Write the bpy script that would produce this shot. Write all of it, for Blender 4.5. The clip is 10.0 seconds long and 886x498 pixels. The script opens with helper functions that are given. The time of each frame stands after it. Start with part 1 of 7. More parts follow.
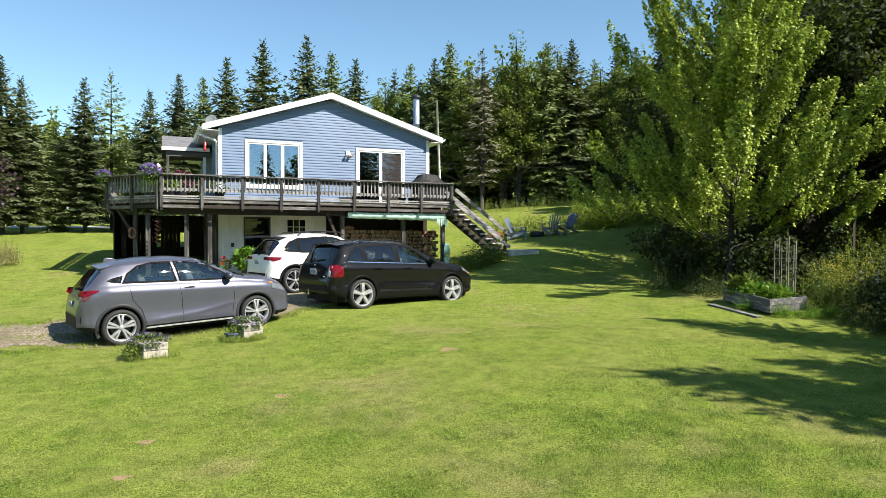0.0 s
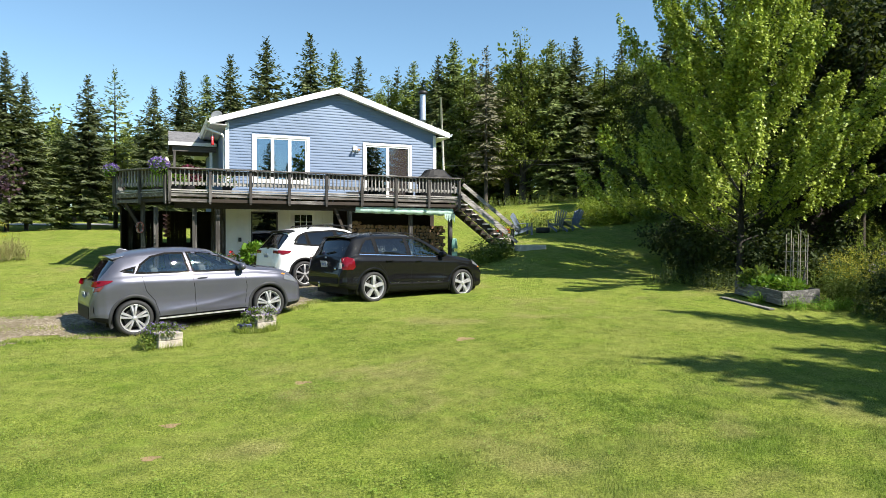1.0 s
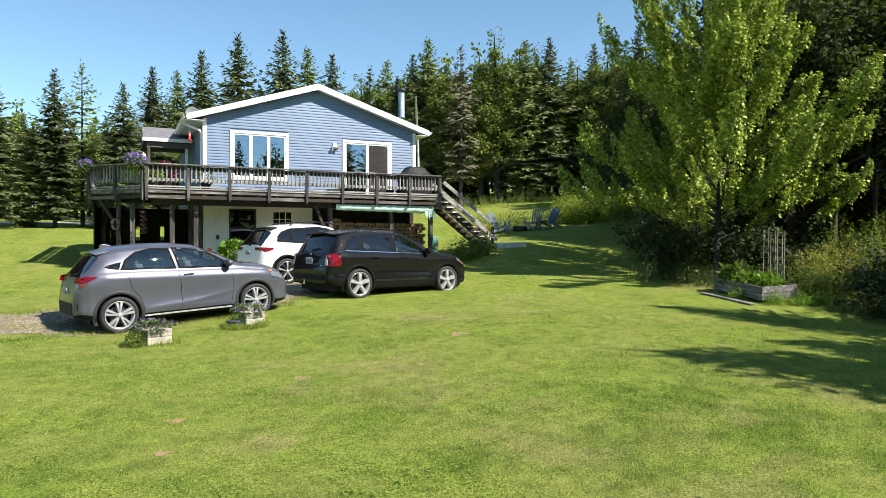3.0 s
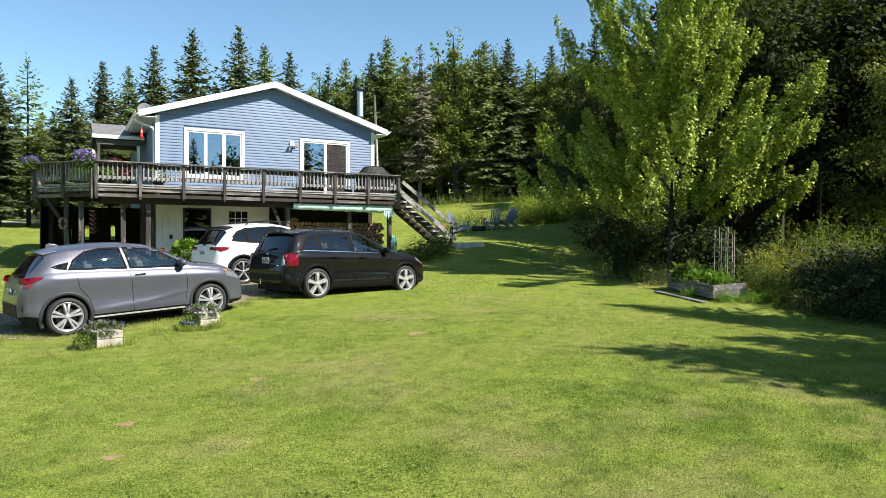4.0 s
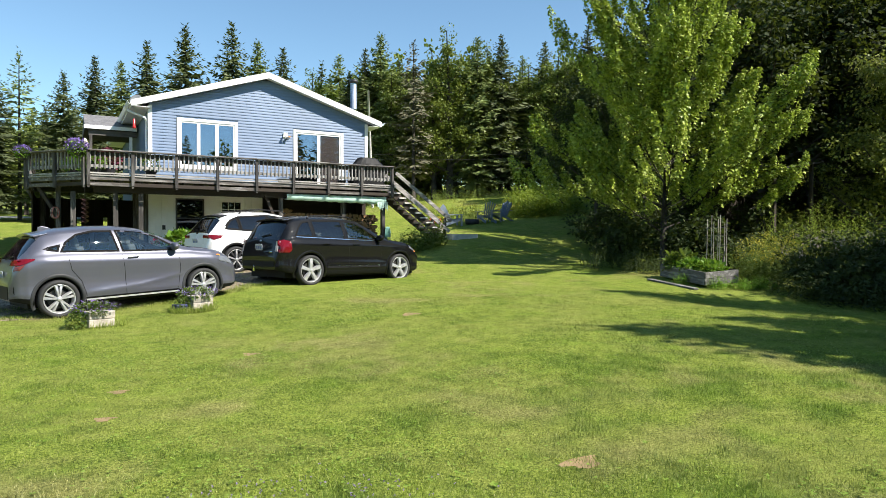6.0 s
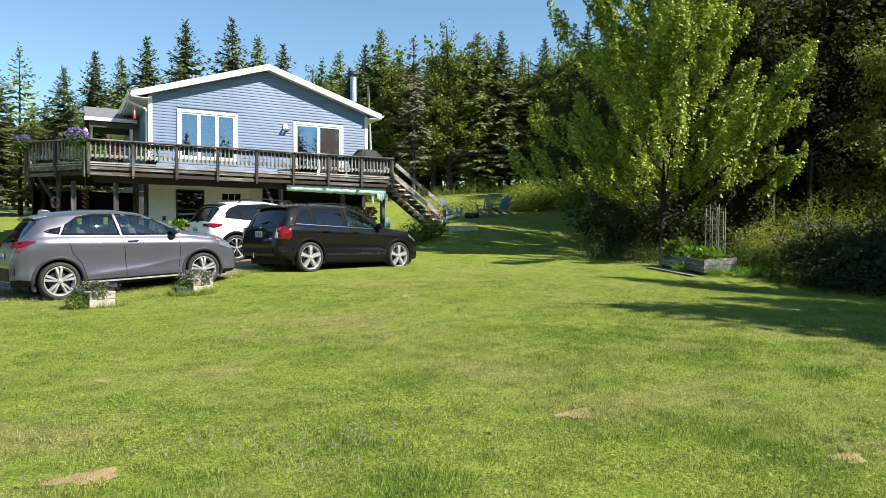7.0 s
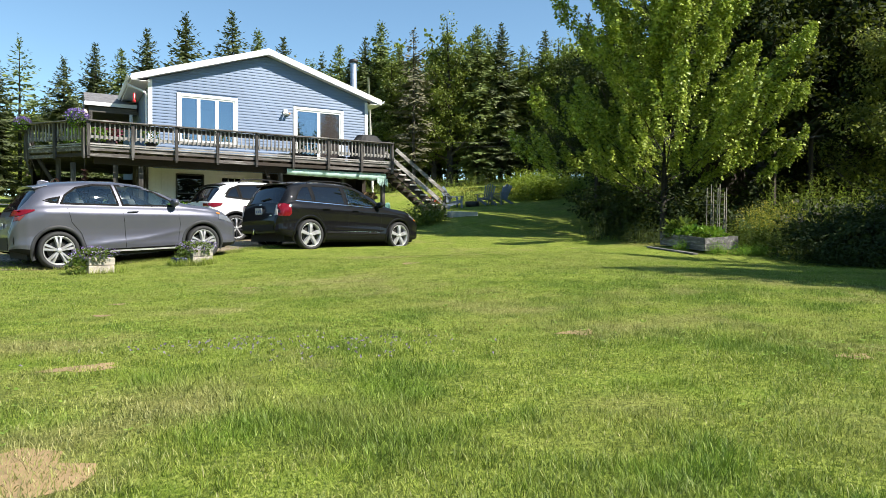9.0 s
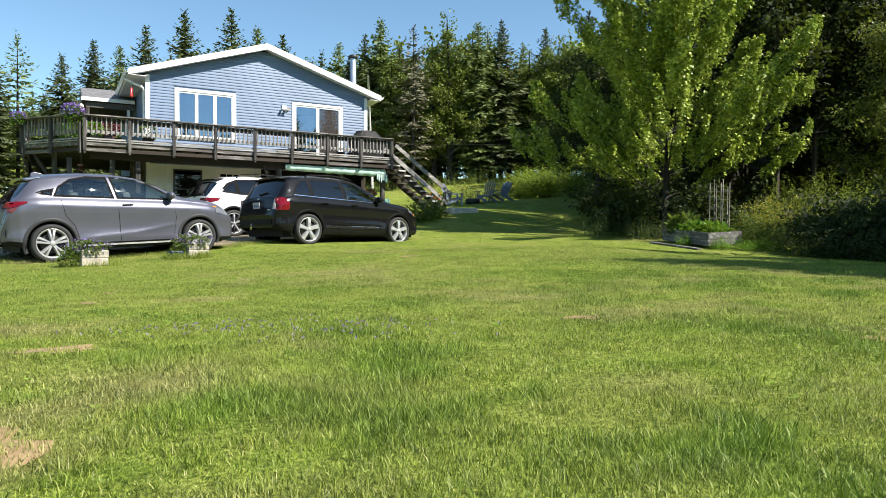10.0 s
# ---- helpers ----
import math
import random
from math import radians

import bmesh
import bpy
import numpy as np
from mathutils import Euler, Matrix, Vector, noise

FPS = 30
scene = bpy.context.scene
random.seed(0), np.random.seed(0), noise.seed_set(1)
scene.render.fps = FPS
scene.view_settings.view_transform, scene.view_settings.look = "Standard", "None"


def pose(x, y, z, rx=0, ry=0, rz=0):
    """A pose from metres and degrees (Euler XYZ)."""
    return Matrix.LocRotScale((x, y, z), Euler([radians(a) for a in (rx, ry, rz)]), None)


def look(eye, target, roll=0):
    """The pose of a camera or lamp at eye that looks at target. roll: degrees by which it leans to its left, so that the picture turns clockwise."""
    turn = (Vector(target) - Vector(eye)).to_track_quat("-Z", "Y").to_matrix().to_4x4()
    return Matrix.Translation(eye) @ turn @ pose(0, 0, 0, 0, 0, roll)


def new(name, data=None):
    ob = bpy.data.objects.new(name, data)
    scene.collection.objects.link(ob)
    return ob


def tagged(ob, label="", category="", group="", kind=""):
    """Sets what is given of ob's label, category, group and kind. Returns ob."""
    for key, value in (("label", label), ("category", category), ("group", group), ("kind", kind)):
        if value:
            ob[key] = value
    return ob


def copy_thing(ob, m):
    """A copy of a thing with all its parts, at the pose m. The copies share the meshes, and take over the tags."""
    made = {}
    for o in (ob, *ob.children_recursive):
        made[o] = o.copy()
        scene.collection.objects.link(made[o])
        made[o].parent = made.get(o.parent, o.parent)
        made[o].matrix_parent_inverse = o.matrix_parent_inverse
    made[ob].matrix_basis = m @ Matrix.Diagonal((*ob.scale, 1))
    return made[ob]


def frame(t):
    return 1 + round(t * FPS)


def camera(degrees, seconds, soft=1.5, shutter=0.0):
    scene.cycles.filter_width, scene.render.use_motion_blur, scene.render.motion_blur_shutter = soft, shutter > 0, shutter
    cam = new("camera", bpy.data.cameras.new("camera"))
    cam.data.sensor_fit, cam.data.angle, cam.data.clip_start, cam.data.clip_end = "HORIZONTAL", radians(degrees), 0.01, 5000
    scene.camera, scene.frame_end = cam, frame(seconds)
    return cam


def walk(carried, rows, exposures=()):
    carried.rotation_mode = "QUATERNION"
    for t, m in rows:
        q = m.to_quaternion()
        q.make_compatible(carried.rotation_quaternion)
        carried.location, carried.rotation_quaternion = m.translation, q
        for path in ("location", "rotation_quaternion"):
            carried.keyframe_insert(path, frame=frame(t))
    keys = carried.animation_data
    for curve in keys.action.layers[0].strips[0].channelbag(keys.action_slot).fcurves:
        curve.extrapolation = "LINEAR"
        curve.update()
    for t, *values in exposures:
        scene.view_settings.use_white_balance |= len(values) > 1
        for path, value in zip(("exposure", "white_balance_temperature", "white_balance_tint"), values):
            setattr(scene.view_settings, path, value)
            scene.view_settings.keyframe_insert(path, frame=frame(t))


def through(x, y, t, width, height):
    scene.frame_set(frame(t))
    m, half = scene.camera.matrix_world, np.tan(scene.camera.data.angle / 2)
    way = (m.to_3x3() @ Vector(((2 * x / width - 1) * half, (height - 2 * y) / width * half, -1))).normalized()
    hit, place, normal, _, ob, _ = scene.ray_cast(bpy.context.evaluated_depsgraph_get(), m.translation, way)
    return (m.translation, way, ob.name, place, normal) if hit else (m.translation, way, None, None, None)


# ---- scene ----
PATH = [
    # seconds, x, y, z, yaw, pitch
    (0.0, 0.000, 0.000, 2.000, -22.91, -0.69),
    (0.5, -0.082, 0.062, 1.951, -22.91, -0.69),
    (1.0, -0.230, 0.156, 1.817, -22.91, -0.69),
    (1.5, -0.406, 0.248, 1.745, -22.91, -0.69),
    (2.0, -0.560, 0.327, 1.746, -22.90, -0.69),
    (2.5, -0.630, 0.351, 1.743, -22.90, -0.69),
    (2.6, -0.630, 0.350, 1.742, -23.10, -0.69),
    (2.8, -0.624, 0.344, 1.737, -24.14, -0.69),
    (3.0, -0.616, 0.338, 1.732, -25.55, -0.69),
    (3.2, -0.612, 0.335, 1.729, -27.14, -0.69),
    (4.3, -0.595, 0.327, 1.718, -29.09, -0.69),
    (4.5, -0.594, 0.325, 1.717, -29.21, -0.69),
    (5.0, -0.599, 0.319, 1.720, -29.50, -0.69),
    (5.5, -0.602, 0.317, 1.602, -29.51, -0.69),
    (6.0, -0.604, 0.312, 1.403, -29.51, -0.69),
    (7.5, -0.613, 0.226, 0.965, -29.47, -0.70),
    (8.0, -0.629, 0.215, 0.823, -29.47, -0.70),
    (8.5, -0.622, 0.234, 0.681, -29.47, -0.70),
    (9.0, -0.596, 0.286, 0.557, -29.47, -0.70),
    (9.5, -0.545, 0.379, 0.472, -29.46, -0.70),
    (10.0, -0.497, 0.466, 0.433, -29.47, -0.70),
]
cam = camera(66.3, 10.0, 0.75)
walk(cam, [(t, pose(x, y, z, 90 + pitch, 0, yaw)) for t, x, y, z, yaw, pitch in PATH], exposures=[(0.0, 1.0), (10.0, 1.0)])

# ---- light ----
SUN_FROM = Vector((0.225, -0.30, 0.37)).normalized()
world = bpy.data.worlds.new("sky")
scene.world = world
world.use_nodes = True
wn = world.node_tree.nodes
sky = wn.new("ShaderNodeTexSky")
sky.sky_type = "NISHITA"
sky.sun_disc = False
sky.sun_elevation = math.asin(SUN_FROM.z)
sky.sun_rotation = math.atan2(SUN_FROM.x, SUN_FROM.y)
sky.altitude, sky.air_density, sky.dust_density, sky.ozone_density = 100, 1.0, 0.1, 0.0
wn["Background"].inputs["Strength"].default_value = 0.082
tint = wn.new("ShaderNodeMix")
tint.data_type, tint.blend_type = "RGBA", "MULTIPLY"
tint.inputs[0].default_value = 1.0
tint.inputs[7].default_value = (0.87, 1.07, 1.13, 1)
world.node_tree.links.new(sky.outputs[0], tint.inputs[6])
world.node_tree.links.new(tint.outputs[2], wn["Background"].inputs["Color"])
sun = new("sun", bpy.data.lights.new("sun", "SUN"))
sun.data.energy, sun.data.angle, sun.data.color = 5.0, radians(0.55), (1.0, 0.94, 0.84)
sun.matrix_world = look(SUN_FROM * 100, (0, 0, 0))


# ---- materials ----
class Nodes:
    """A small builder for one material's nodes."""

    def __init__(self, name):
        self.mat = bpy.data.materials.new(name)
        self.mat.use_nodes = True
        self.tree = self.mat.node_tree
        self.bsdf = self.tree.nodes["Principled BSDF"]
        self.out = self.tree.nodes["Material Output"]

    def node(self, kind, **sets):
        n = self.tree.nodes.new(kind)
        for key, value in sets.items():
            if key in n.inputs:
                n.inputs[key].default_value = value
        return n

    def link(self, a, b):
        self.tree.links.new(a, b)

    def coords(self, which="Object"):
        return self.node("ShaderNodeTexCoord").outputs[which]

    def place(self):
        return self.node("ShaderNodeNewGeometry").outputs["Position"]

    def stretch(self, vector, x, y, z):
        m = self.node("ShaderNodeMapping")
        m.inputs["Scale"].default_value = (x, y, z)
        self.link(vector, m.inputs["Vector"])
        return m.outputs[0]

    def noise(self, vector, scale, detail=4.0, rough=0.55):
        n = self.node("ShaderNodeTexNoise", Scale=scale, Detail=detail, Roughness=rough)
        self.link(vector, n.inputs["Vector"])
        return n.outputs["Fac"]

    def ramp(self, fac, stops):
        r = self.node("ShaderNodeValToRGB")
        e = r.color_ramp.elements
        while len(e) < len(stops):
            e.new(0.5)
        for k, (at, c) in zip(e, stops):
            k.position = at
            k.color = (*c, 1) if len(c) == 3 else c
        self.link(fac, r.inputs[0])
        return r.outputs[0]

    def mix(self, fac, a, b, how="MIX"):
        m = self.node("ShaderNodeMix")
        m.data_type, m.blend_type = "RGBA", how
        for value, slot in ((fac, 0), (a, 6), (b, 7)):
            if isinstance(value, (int, float)):
                m.inputs[slot].default_value = value
            elif isinstance(value, tuple):
                m.inputs[slot].default_value = (*value, 1)
            else:
                self.link(value, m.inputs[slot])
        return m.outputs[2]

    def bump(self, height, strength=0.3, distance=0.01):
        b = self.node("ShaderNodeBump", Strength=strength, Distance=distance)
        self.link(height, b.inputs["Height"])
        self.link(b.outputs[0], self.bsdf.inputs["Normal"])

    def finish(self, colour=None, rough=0.6, metal=0.0, coat=0.0, spec=0.5):
        if colour is not None:
            if isinstance(colour, tuple):
                self.bsdf.inputs["Base Color"].default_value = (*colour, 1)
            else:
                self.link(colour, self.bsdf.inputs["Base Color"])
        if isinstance(rough, (int, float)):
            self.bsdf.inputs["Roughness"].default_value = rough
        else:
            self.link(rough, self.bsdf.inputs["Roughness"])
        self.bsdf.inputs["Metallic"].default_value = metal
        self.bsdf.inputs["Coat Weight"].default_value = coat
        self.bsdf.inputs["Coat Roughness"].default_value = 0.03
        self.bsdf.inputs["Specular IOR Level"].default_value = spec
        return self.mat


def worn(name, colour, rough=0.6, vary=0.25, scale=3.0, grain=60.0, bump=0.15, metal=0.0, spec=0.5):
    """A painted or plain surface with stains and fine grain."""
    n = Nodes(name)
    p = n.place()
    dark = tuple(c * (1 - vary) for c in colour)
    lite = tuple(min(1, c * (1 + vary * 0.5)) for c in colour)
    a = n.ramp(n.noise(p, scale, 5), [(0.3, dark), (0.62, lite)])
    b = n.mix(n.noise(p, grain, 2), a, tuple(c * 0.8 for c in colour))
    c = n.mix(0.35, a, b)
    n.bump(n.noise(p, grain, 3), bump, 0.004)
    return n.finish(c, rough, metal, 0.0, spec)


def timber(name, colour, along="x", vary=0.45, bump=0.35, bleach=0.0):
    """Weathered wood: grain along one axis, dark damp stains and bleached streaks."""
    n = Nodes(name)
    p = n.place()
    s = {"x": (1.5, 30, 30), "y": (30, 1.5, 30), "z": (30, 30, 1.5)}[along]
    g = n.noise(n.stretch(p, *s), 1.6, 6, 0.65)
    streak = n.noise(n.stretch(p, *[1.0 if v < 2 else 9.0 for v in s]), 1.3, 4, 0.6)
    big = n.noise(p, 1.7, 4)
    rnd = n.node("ShaderNodeObjectInfo").outputs["Random"]
    a = n.ramp(g, [(0.3, tuple(c * (1 - vary) for c in colour)), (0.7, tuple(min(1, c * (1 + vary * 0.6)) for c in colour))])
    a = n.mix(n.ramp(big, [(0.35, (0, 0, 0)), (0.7, (0.6, 0.6, 0.6))]), a, tuple(c * 0.45 for c in colour))
    a = n.mix(n.ramp(rnd, [(0, (0, 0, 0)), (1, (0.35, 0.35, 0.35))]), a, tuple(min(1, c * 1.6) for c in colour))
    if bleach:
        a = n.mix(n.ramp(streak, [(0.50, (0, 0, 0)), (0.64, (bleach,) * 3)]), a, (0.46, 0.44, 0.42))
    n.bump(g, bump, 0.006)
    return n.finish(a, 0.85, spec=0.2)


def foliage(name, dark, lite, through=0.3, rough=0.5, odd=None, even=1.0):
    """Leaves: each one its own shade, letting some light through."""
    n = Nodes(name)
    isl = n.node("ShaderNodeNewGeometry").outputs["Random Per Island"]
    c = n.ramp(isl, [(0.0, dark), (0.75, lite), (1.0, odd or lite)])
    rnd = n.node("ShaderNodeObjectInfo").outputs["Random"]
    c = n.mix(n.ramp(rnd, [(0, (0, 0, 0)), (1, (0.5 * even,) * 3)]), c, tuple(v * 0.6 for v in dark))
    big = n.noise(n.place(), 0.6, 3)
    c = n.mix(n.ramp(big, [(0.4, (0, 0, 0)), (0.65, (0.45 * even,) * 3)]), c, tuple(0.5 * (a + b) * 0.8 for a, b in zip(dark, lite)))
    n.finish(c, rough, spec=0.35)
    tr = n.node("ShaderNodeBsdfTranslucent")
    n.link(n.mix(0.3, c, (0.26, 0.34, 0.03), "MIX"), tr.inputs["Color"])
    m = n.node("ShaderNodeMixShader", Fac=through)
    n.link(n.bsdf.outputs[0], m.inputs[1])
    n.link(tr.outputs[0], m.inputs[2])
    n.link(m.outputs[0], n.out.inputs["Surface"])
    return n.mat


def gloss_glass(name, tint, clear, rough=0.02, metal=0.0):
    """A pane: partly see-through, the rest dark gloss."""
    n = Nodes(name)
    n.finish(tint, rough, metal, spec=0.8)
    tr = n.node("ShaderNodeBsdfTransparent", Color=(0.80, 0.88, 0.86, 1))
    m = n.node("ShaderNodeMixShader", Fac=clear)
    n.link(n.bsdf.outputs[0], m.inputs[1])
    n.link(tr.outputs[0], m.inputs[2])
    n.link(m.outputs[0], n.out.inputs["Surface"])
    return n.mat


def car_paint(name, colour, metal, rough, dusty=0.08, coat=1.0, spec=0.15):
    n = Nodes(name)
    p = n.coords()
    flake = n.noise(p, 900, 1)
    dust = n.noise(p, 2.2, 5)
    c = n.mix(n.ramp(flake, [(0.35, (0, 0, 0)), (0.7, (0.25, 0.25, 0.25))]), colour, tuple(min(1, v * 1.8 + 0.01) for v in colour))
    c = n.mix(n.ramp(dust, [(0.45, (0, 0, 0)), (0.8, (dusty,) * 3)]), c, (0.25, 0.23, 0.2))
    r = n.ramp(dust, [(0.3, (rough,) * 3), (0.8, (rough + 0.12,) * 3)])
    return n.finish(c, r, metal, coat, spec)


def plain(name, colour, rough=0.5, metal=0.0, spec=0.5):
    n = Nodes(name)
    s = n.noise(n.coords(), 14, 4)
    c = n.ramp(s, [(0.3, tuple(v * 0.82 for v in colour)), (0.7, tuple(min(1, v * 1.08) for v in colour))])
    return n.finish(c, rough, metal, 0, spec)


def lawn_mix(n, lush, deep, straw):
    """Mixes the lawn's shades by the patch map that the blades' growth follows too."""
    p = n.place()
    rich = n.node("ShaderNodeAttribute")
    rich.attribute_name = "richness"
    dry = n.node("ShaderNodeAttribute")
    dry.attribute_name = "dryness"
    c = n.mix(n.ramp(rich.outputs["Fac"], [(0.06, (0, 0, 0)), (0.9, (1, 1, 1))]), lush, deep)
    c = n.mix(n.ramp(n.noise(p, 1.9, 4, 0.65), [(0.52, (0, 0, 0)), (0.68, (0.55, 0.55, 0.55))]), c, (0.20, 0.30, 0.032))
    c = n.mix(n.ramp(dry.outputs["Fac"], [(0.0, (0, 0, 0)), (1.0, (0.85, 0.85, 0.85))]), c, straw)
    c = n.mix(n.ramp(n.noise(p, 0.55, 5, 0.7), [(0.46, (0, 0, 0)), (0.64, (0.5, 0.5, 0.5))]), c, (0.31, 0.315, 0.085))
    return n.mix(n.ramp(n.noise(p, 4.2, 6, 0.75), [(0.42, (0, 0, 0)), (0.62, (0.75, 0.75, 0.75))]), c, (0.56, 0.62, 0.52), "MULTIPLY")


def lawn_material():
    """Mown turf seen from a step away, between and beyond the blades."""
    n = Nodes("lawn")
    fine = n.noise(n.place(), 45, 4, 0.7)
    lush = n.ramp(fine, [(0.34, (0.060, 0.090, 0.016)), (0.5, (0.228, 0.286, 0.043)), (0.66, (0.39, 0.43, 0.10))])
    deep = n.ramp(fine, [(0.34, (0.030, 0.060, 0.008)), (0.66, (0.165, 0.265, 0.030))])
    straw = n.ramp(fine, [(0.34, (0.15, 0.135, 0.045)), (0.66, (0.44, 0.37, 0.165))])
    n.bump(fine, 0.9, 0.05)
    return n.finish(lawn_mix(n, lush, deep, straw), 0.9, spec=0.08)


M_LAWN = lawn_material()


def blade_material():
    """Grass blades: each a little different, greener or drier by the patch."""
    n = Nodes("grass_blades")
    isl = n.node("ShaderNodeNewGeometry").outputs["Random Per Island"]
    lush = n.ramp(isl, [(0.0, (0.085, 0.132, 0.013)), (0.55, (0.232, 0.308, 0.036)), (0.9, (0.39, 0.445, 0.088)), (1.0, (0.55, 0.51, 0.26))])
    deep = n.ramp(isl, [(0.0, (0.052, 0.105, 0.010)), (0.7, (0.155, 0.270, 0.026)), (1.0, (0.29, 0.39, 0.065))])
    straw = n.ramp(isl, [(0.0, (0.18, 0.165, 0.05)), (0.4, (0.36, 0.31, 0.12)), (1.0, (0.66, 0.56, 0.30))])
    c = lawn_mix(n, lush, deep, straw)
    n.finish(c, 0.5, spec=0.3)
    tr = n.node("ShaderNodeBsdfTranslucent")
    n.link(c, tr.inputs["Color"])
    m = n.node("ShaderNodeMixShader", Fac=0.3)
    n.link(n.bsdf.outputs[0], m.inputs[1])
    n.link(tr.outputs[0], m.inputs[2])
    n.link(m.outputs[0], n.out.inputs["Surface"])
    return n.mat


M_BLADE = blade_material()
M_CLOVER = foliage("clover", (0.14, 0.24, 0.026), (0.25, 0.36, 0.052), 0.35, 0.6, None, 0.2)


def gravel_material():
    n = Nodes("gravel")
    p = n.place()
    v = n.node("ShaderNodeTexVoronoi", Scale=26.0)
    n.link(p, v.inputs["Vector"])
    stone = n.ramp(v.outputs["Color"], [(0.1, (0.10, 0.08, 0.055)), (0.5, (0.25, 0.205, 0.14)), (0.9, (0.41, 0.35, 0.27))])
    c = n.mix(n.ramp(n.noise(p, 1.3, 5, 0.65), [(0.4, (0, 0, 0)), (0.65, (0.75, 0.75, 0.75))]), stone, (0.155, 0.125, 0.075))
    c = n.mix(n.ramp(n.noise(p, 2.1, 5, 0.7), [(0.58, (0, 0, 0)), (0.68, (0.85, 0.85, 0.85))]), c, (0.13, 0.17, 0.03))
    n.bump(v.outputs["Distance"], 0.8, 0.03)
    return n.finish(c, 0.95, spec=0.15)


M_GRAVEL = gravel_material()
M_ASPHALT = worn("packed_gravel", (0.16, 0.15, 0.145), 0.95, 0.3, 3.0, 120, 0.7)
M_DIRT = worn("bare_soil", (0.30, 0.205, 0.10), 0.95, 0.35, 6.0, 70, 0.8)
M_SPRUCE = foliage("spruce_needles", (0.040, 0.056, 0.022), (0.130, 0.155, 0.054), 0.12, 0.6)
M_SPRUCE_B = foliage("fir_needles", (0.082, 0.118, 0.035), (0.225, 0.280, 0.080), 0.15, 0.6)
M_DECID = foliage("broad_leaves", (0.085, 0.125, 0.020), (0.225, 0.285, 0.050), 0.3, 0.5)
M_ASPEN = foliage("aspen_leaves", (0.115, 0.160, 0.022), (0.26, 0.31, 0.055), 0.3, 0.5)
# darker copy of the broad leaves, with the wood's shade put into the colour
M_SHADEWOOD = foliage("shaded_wood_leaves", (0.016, 0.027, 0.006), (0.050, 0.068, 0.014), 0.2, 0.85)
M_FERN = foliage("fern_fronds", (0.12, 0.19, 0.02), (0.30, 0.37, 0.05), 0.35, 0.5, None, 0.3)
M_MAPLE = foliage("maple_leaves", (0.085, 0.145, 0.014), (0.40, 0.485, 0.065), 0.24, 0.5, (0.47, 0.52, 0.13), 0.3)
M_PURPLE = foliage("purple_leaves", (0.016, 0.008, 0.012), (0.055, 0.026, 0.036), 0.12, 0.45)
M_WEED = foliage("weed_leaves", (0.05, 0.09, 0.014), (0.15, 0.21, 0.035), 0.3, 0.55)
M_DEAD = foliage("dead_twigs", (0.085, 0.08, 0.05), (0.19, 0.18, 0.11), 0.05, 0.8)
M_BARK = worn("bark", (0.062, 0.052, 0.042), 0.95, 0.5, 5.0, 40, 0.9)
M_DECKWOOD = timber("weathered_deck_wood", (0.125, 0.115, 0.108), "x", 0.65, 0.6)
M_BEDWOOD = timber("grey_bed_planks", (0.12, 0.115, 0.11), "y", 0.85, 0.9, 0.4)
M_DECKPOST = timber("weathered_post_wood", (0.06, 0.055, 0.052), "z", 0.8, 0.5, 0.2)
M_DARKWOOD = timber("dark_stained_wood", (0.05, 0.04, 0.033), "x")
M_SIDING = worn("blue_vinyl_siding", (0.148, 0.208, 0.318), 0.5, 0.12, 0.8, 130, 0.06)
M_TRIM = worn("white_trim", (0.82, 0.82, 0.80), 0.45, 0.08, 1.5, 60, 0.05)
M_WALLWHITE = worn("white_board_wall", (0.80, 0.80, 0.77), 0.6, 0.12, 1.5, 50, 0.1)
M_SHINGLE = worn("grey_shingle", (0.16, 0.155, 0.16), 0.95, 0.3, 6, 200, 0.6)
M_GLASS = gloss_glass("window_glass", (0.37, 0.43, 0.53), 0.45, 0.01, 1.0)
M_GLASSDARK = gloss_glass("plain_glass", (0.006, 0.007, 0.008), 0.08, 0.01)
M_DARKTRIM = plain("brown_black_window_frame", (0.035, 0.032, 0.03), 0.5)
M_INSIDE = plain("dark_room", (0.05, 0.045, 0.04), 0.9)


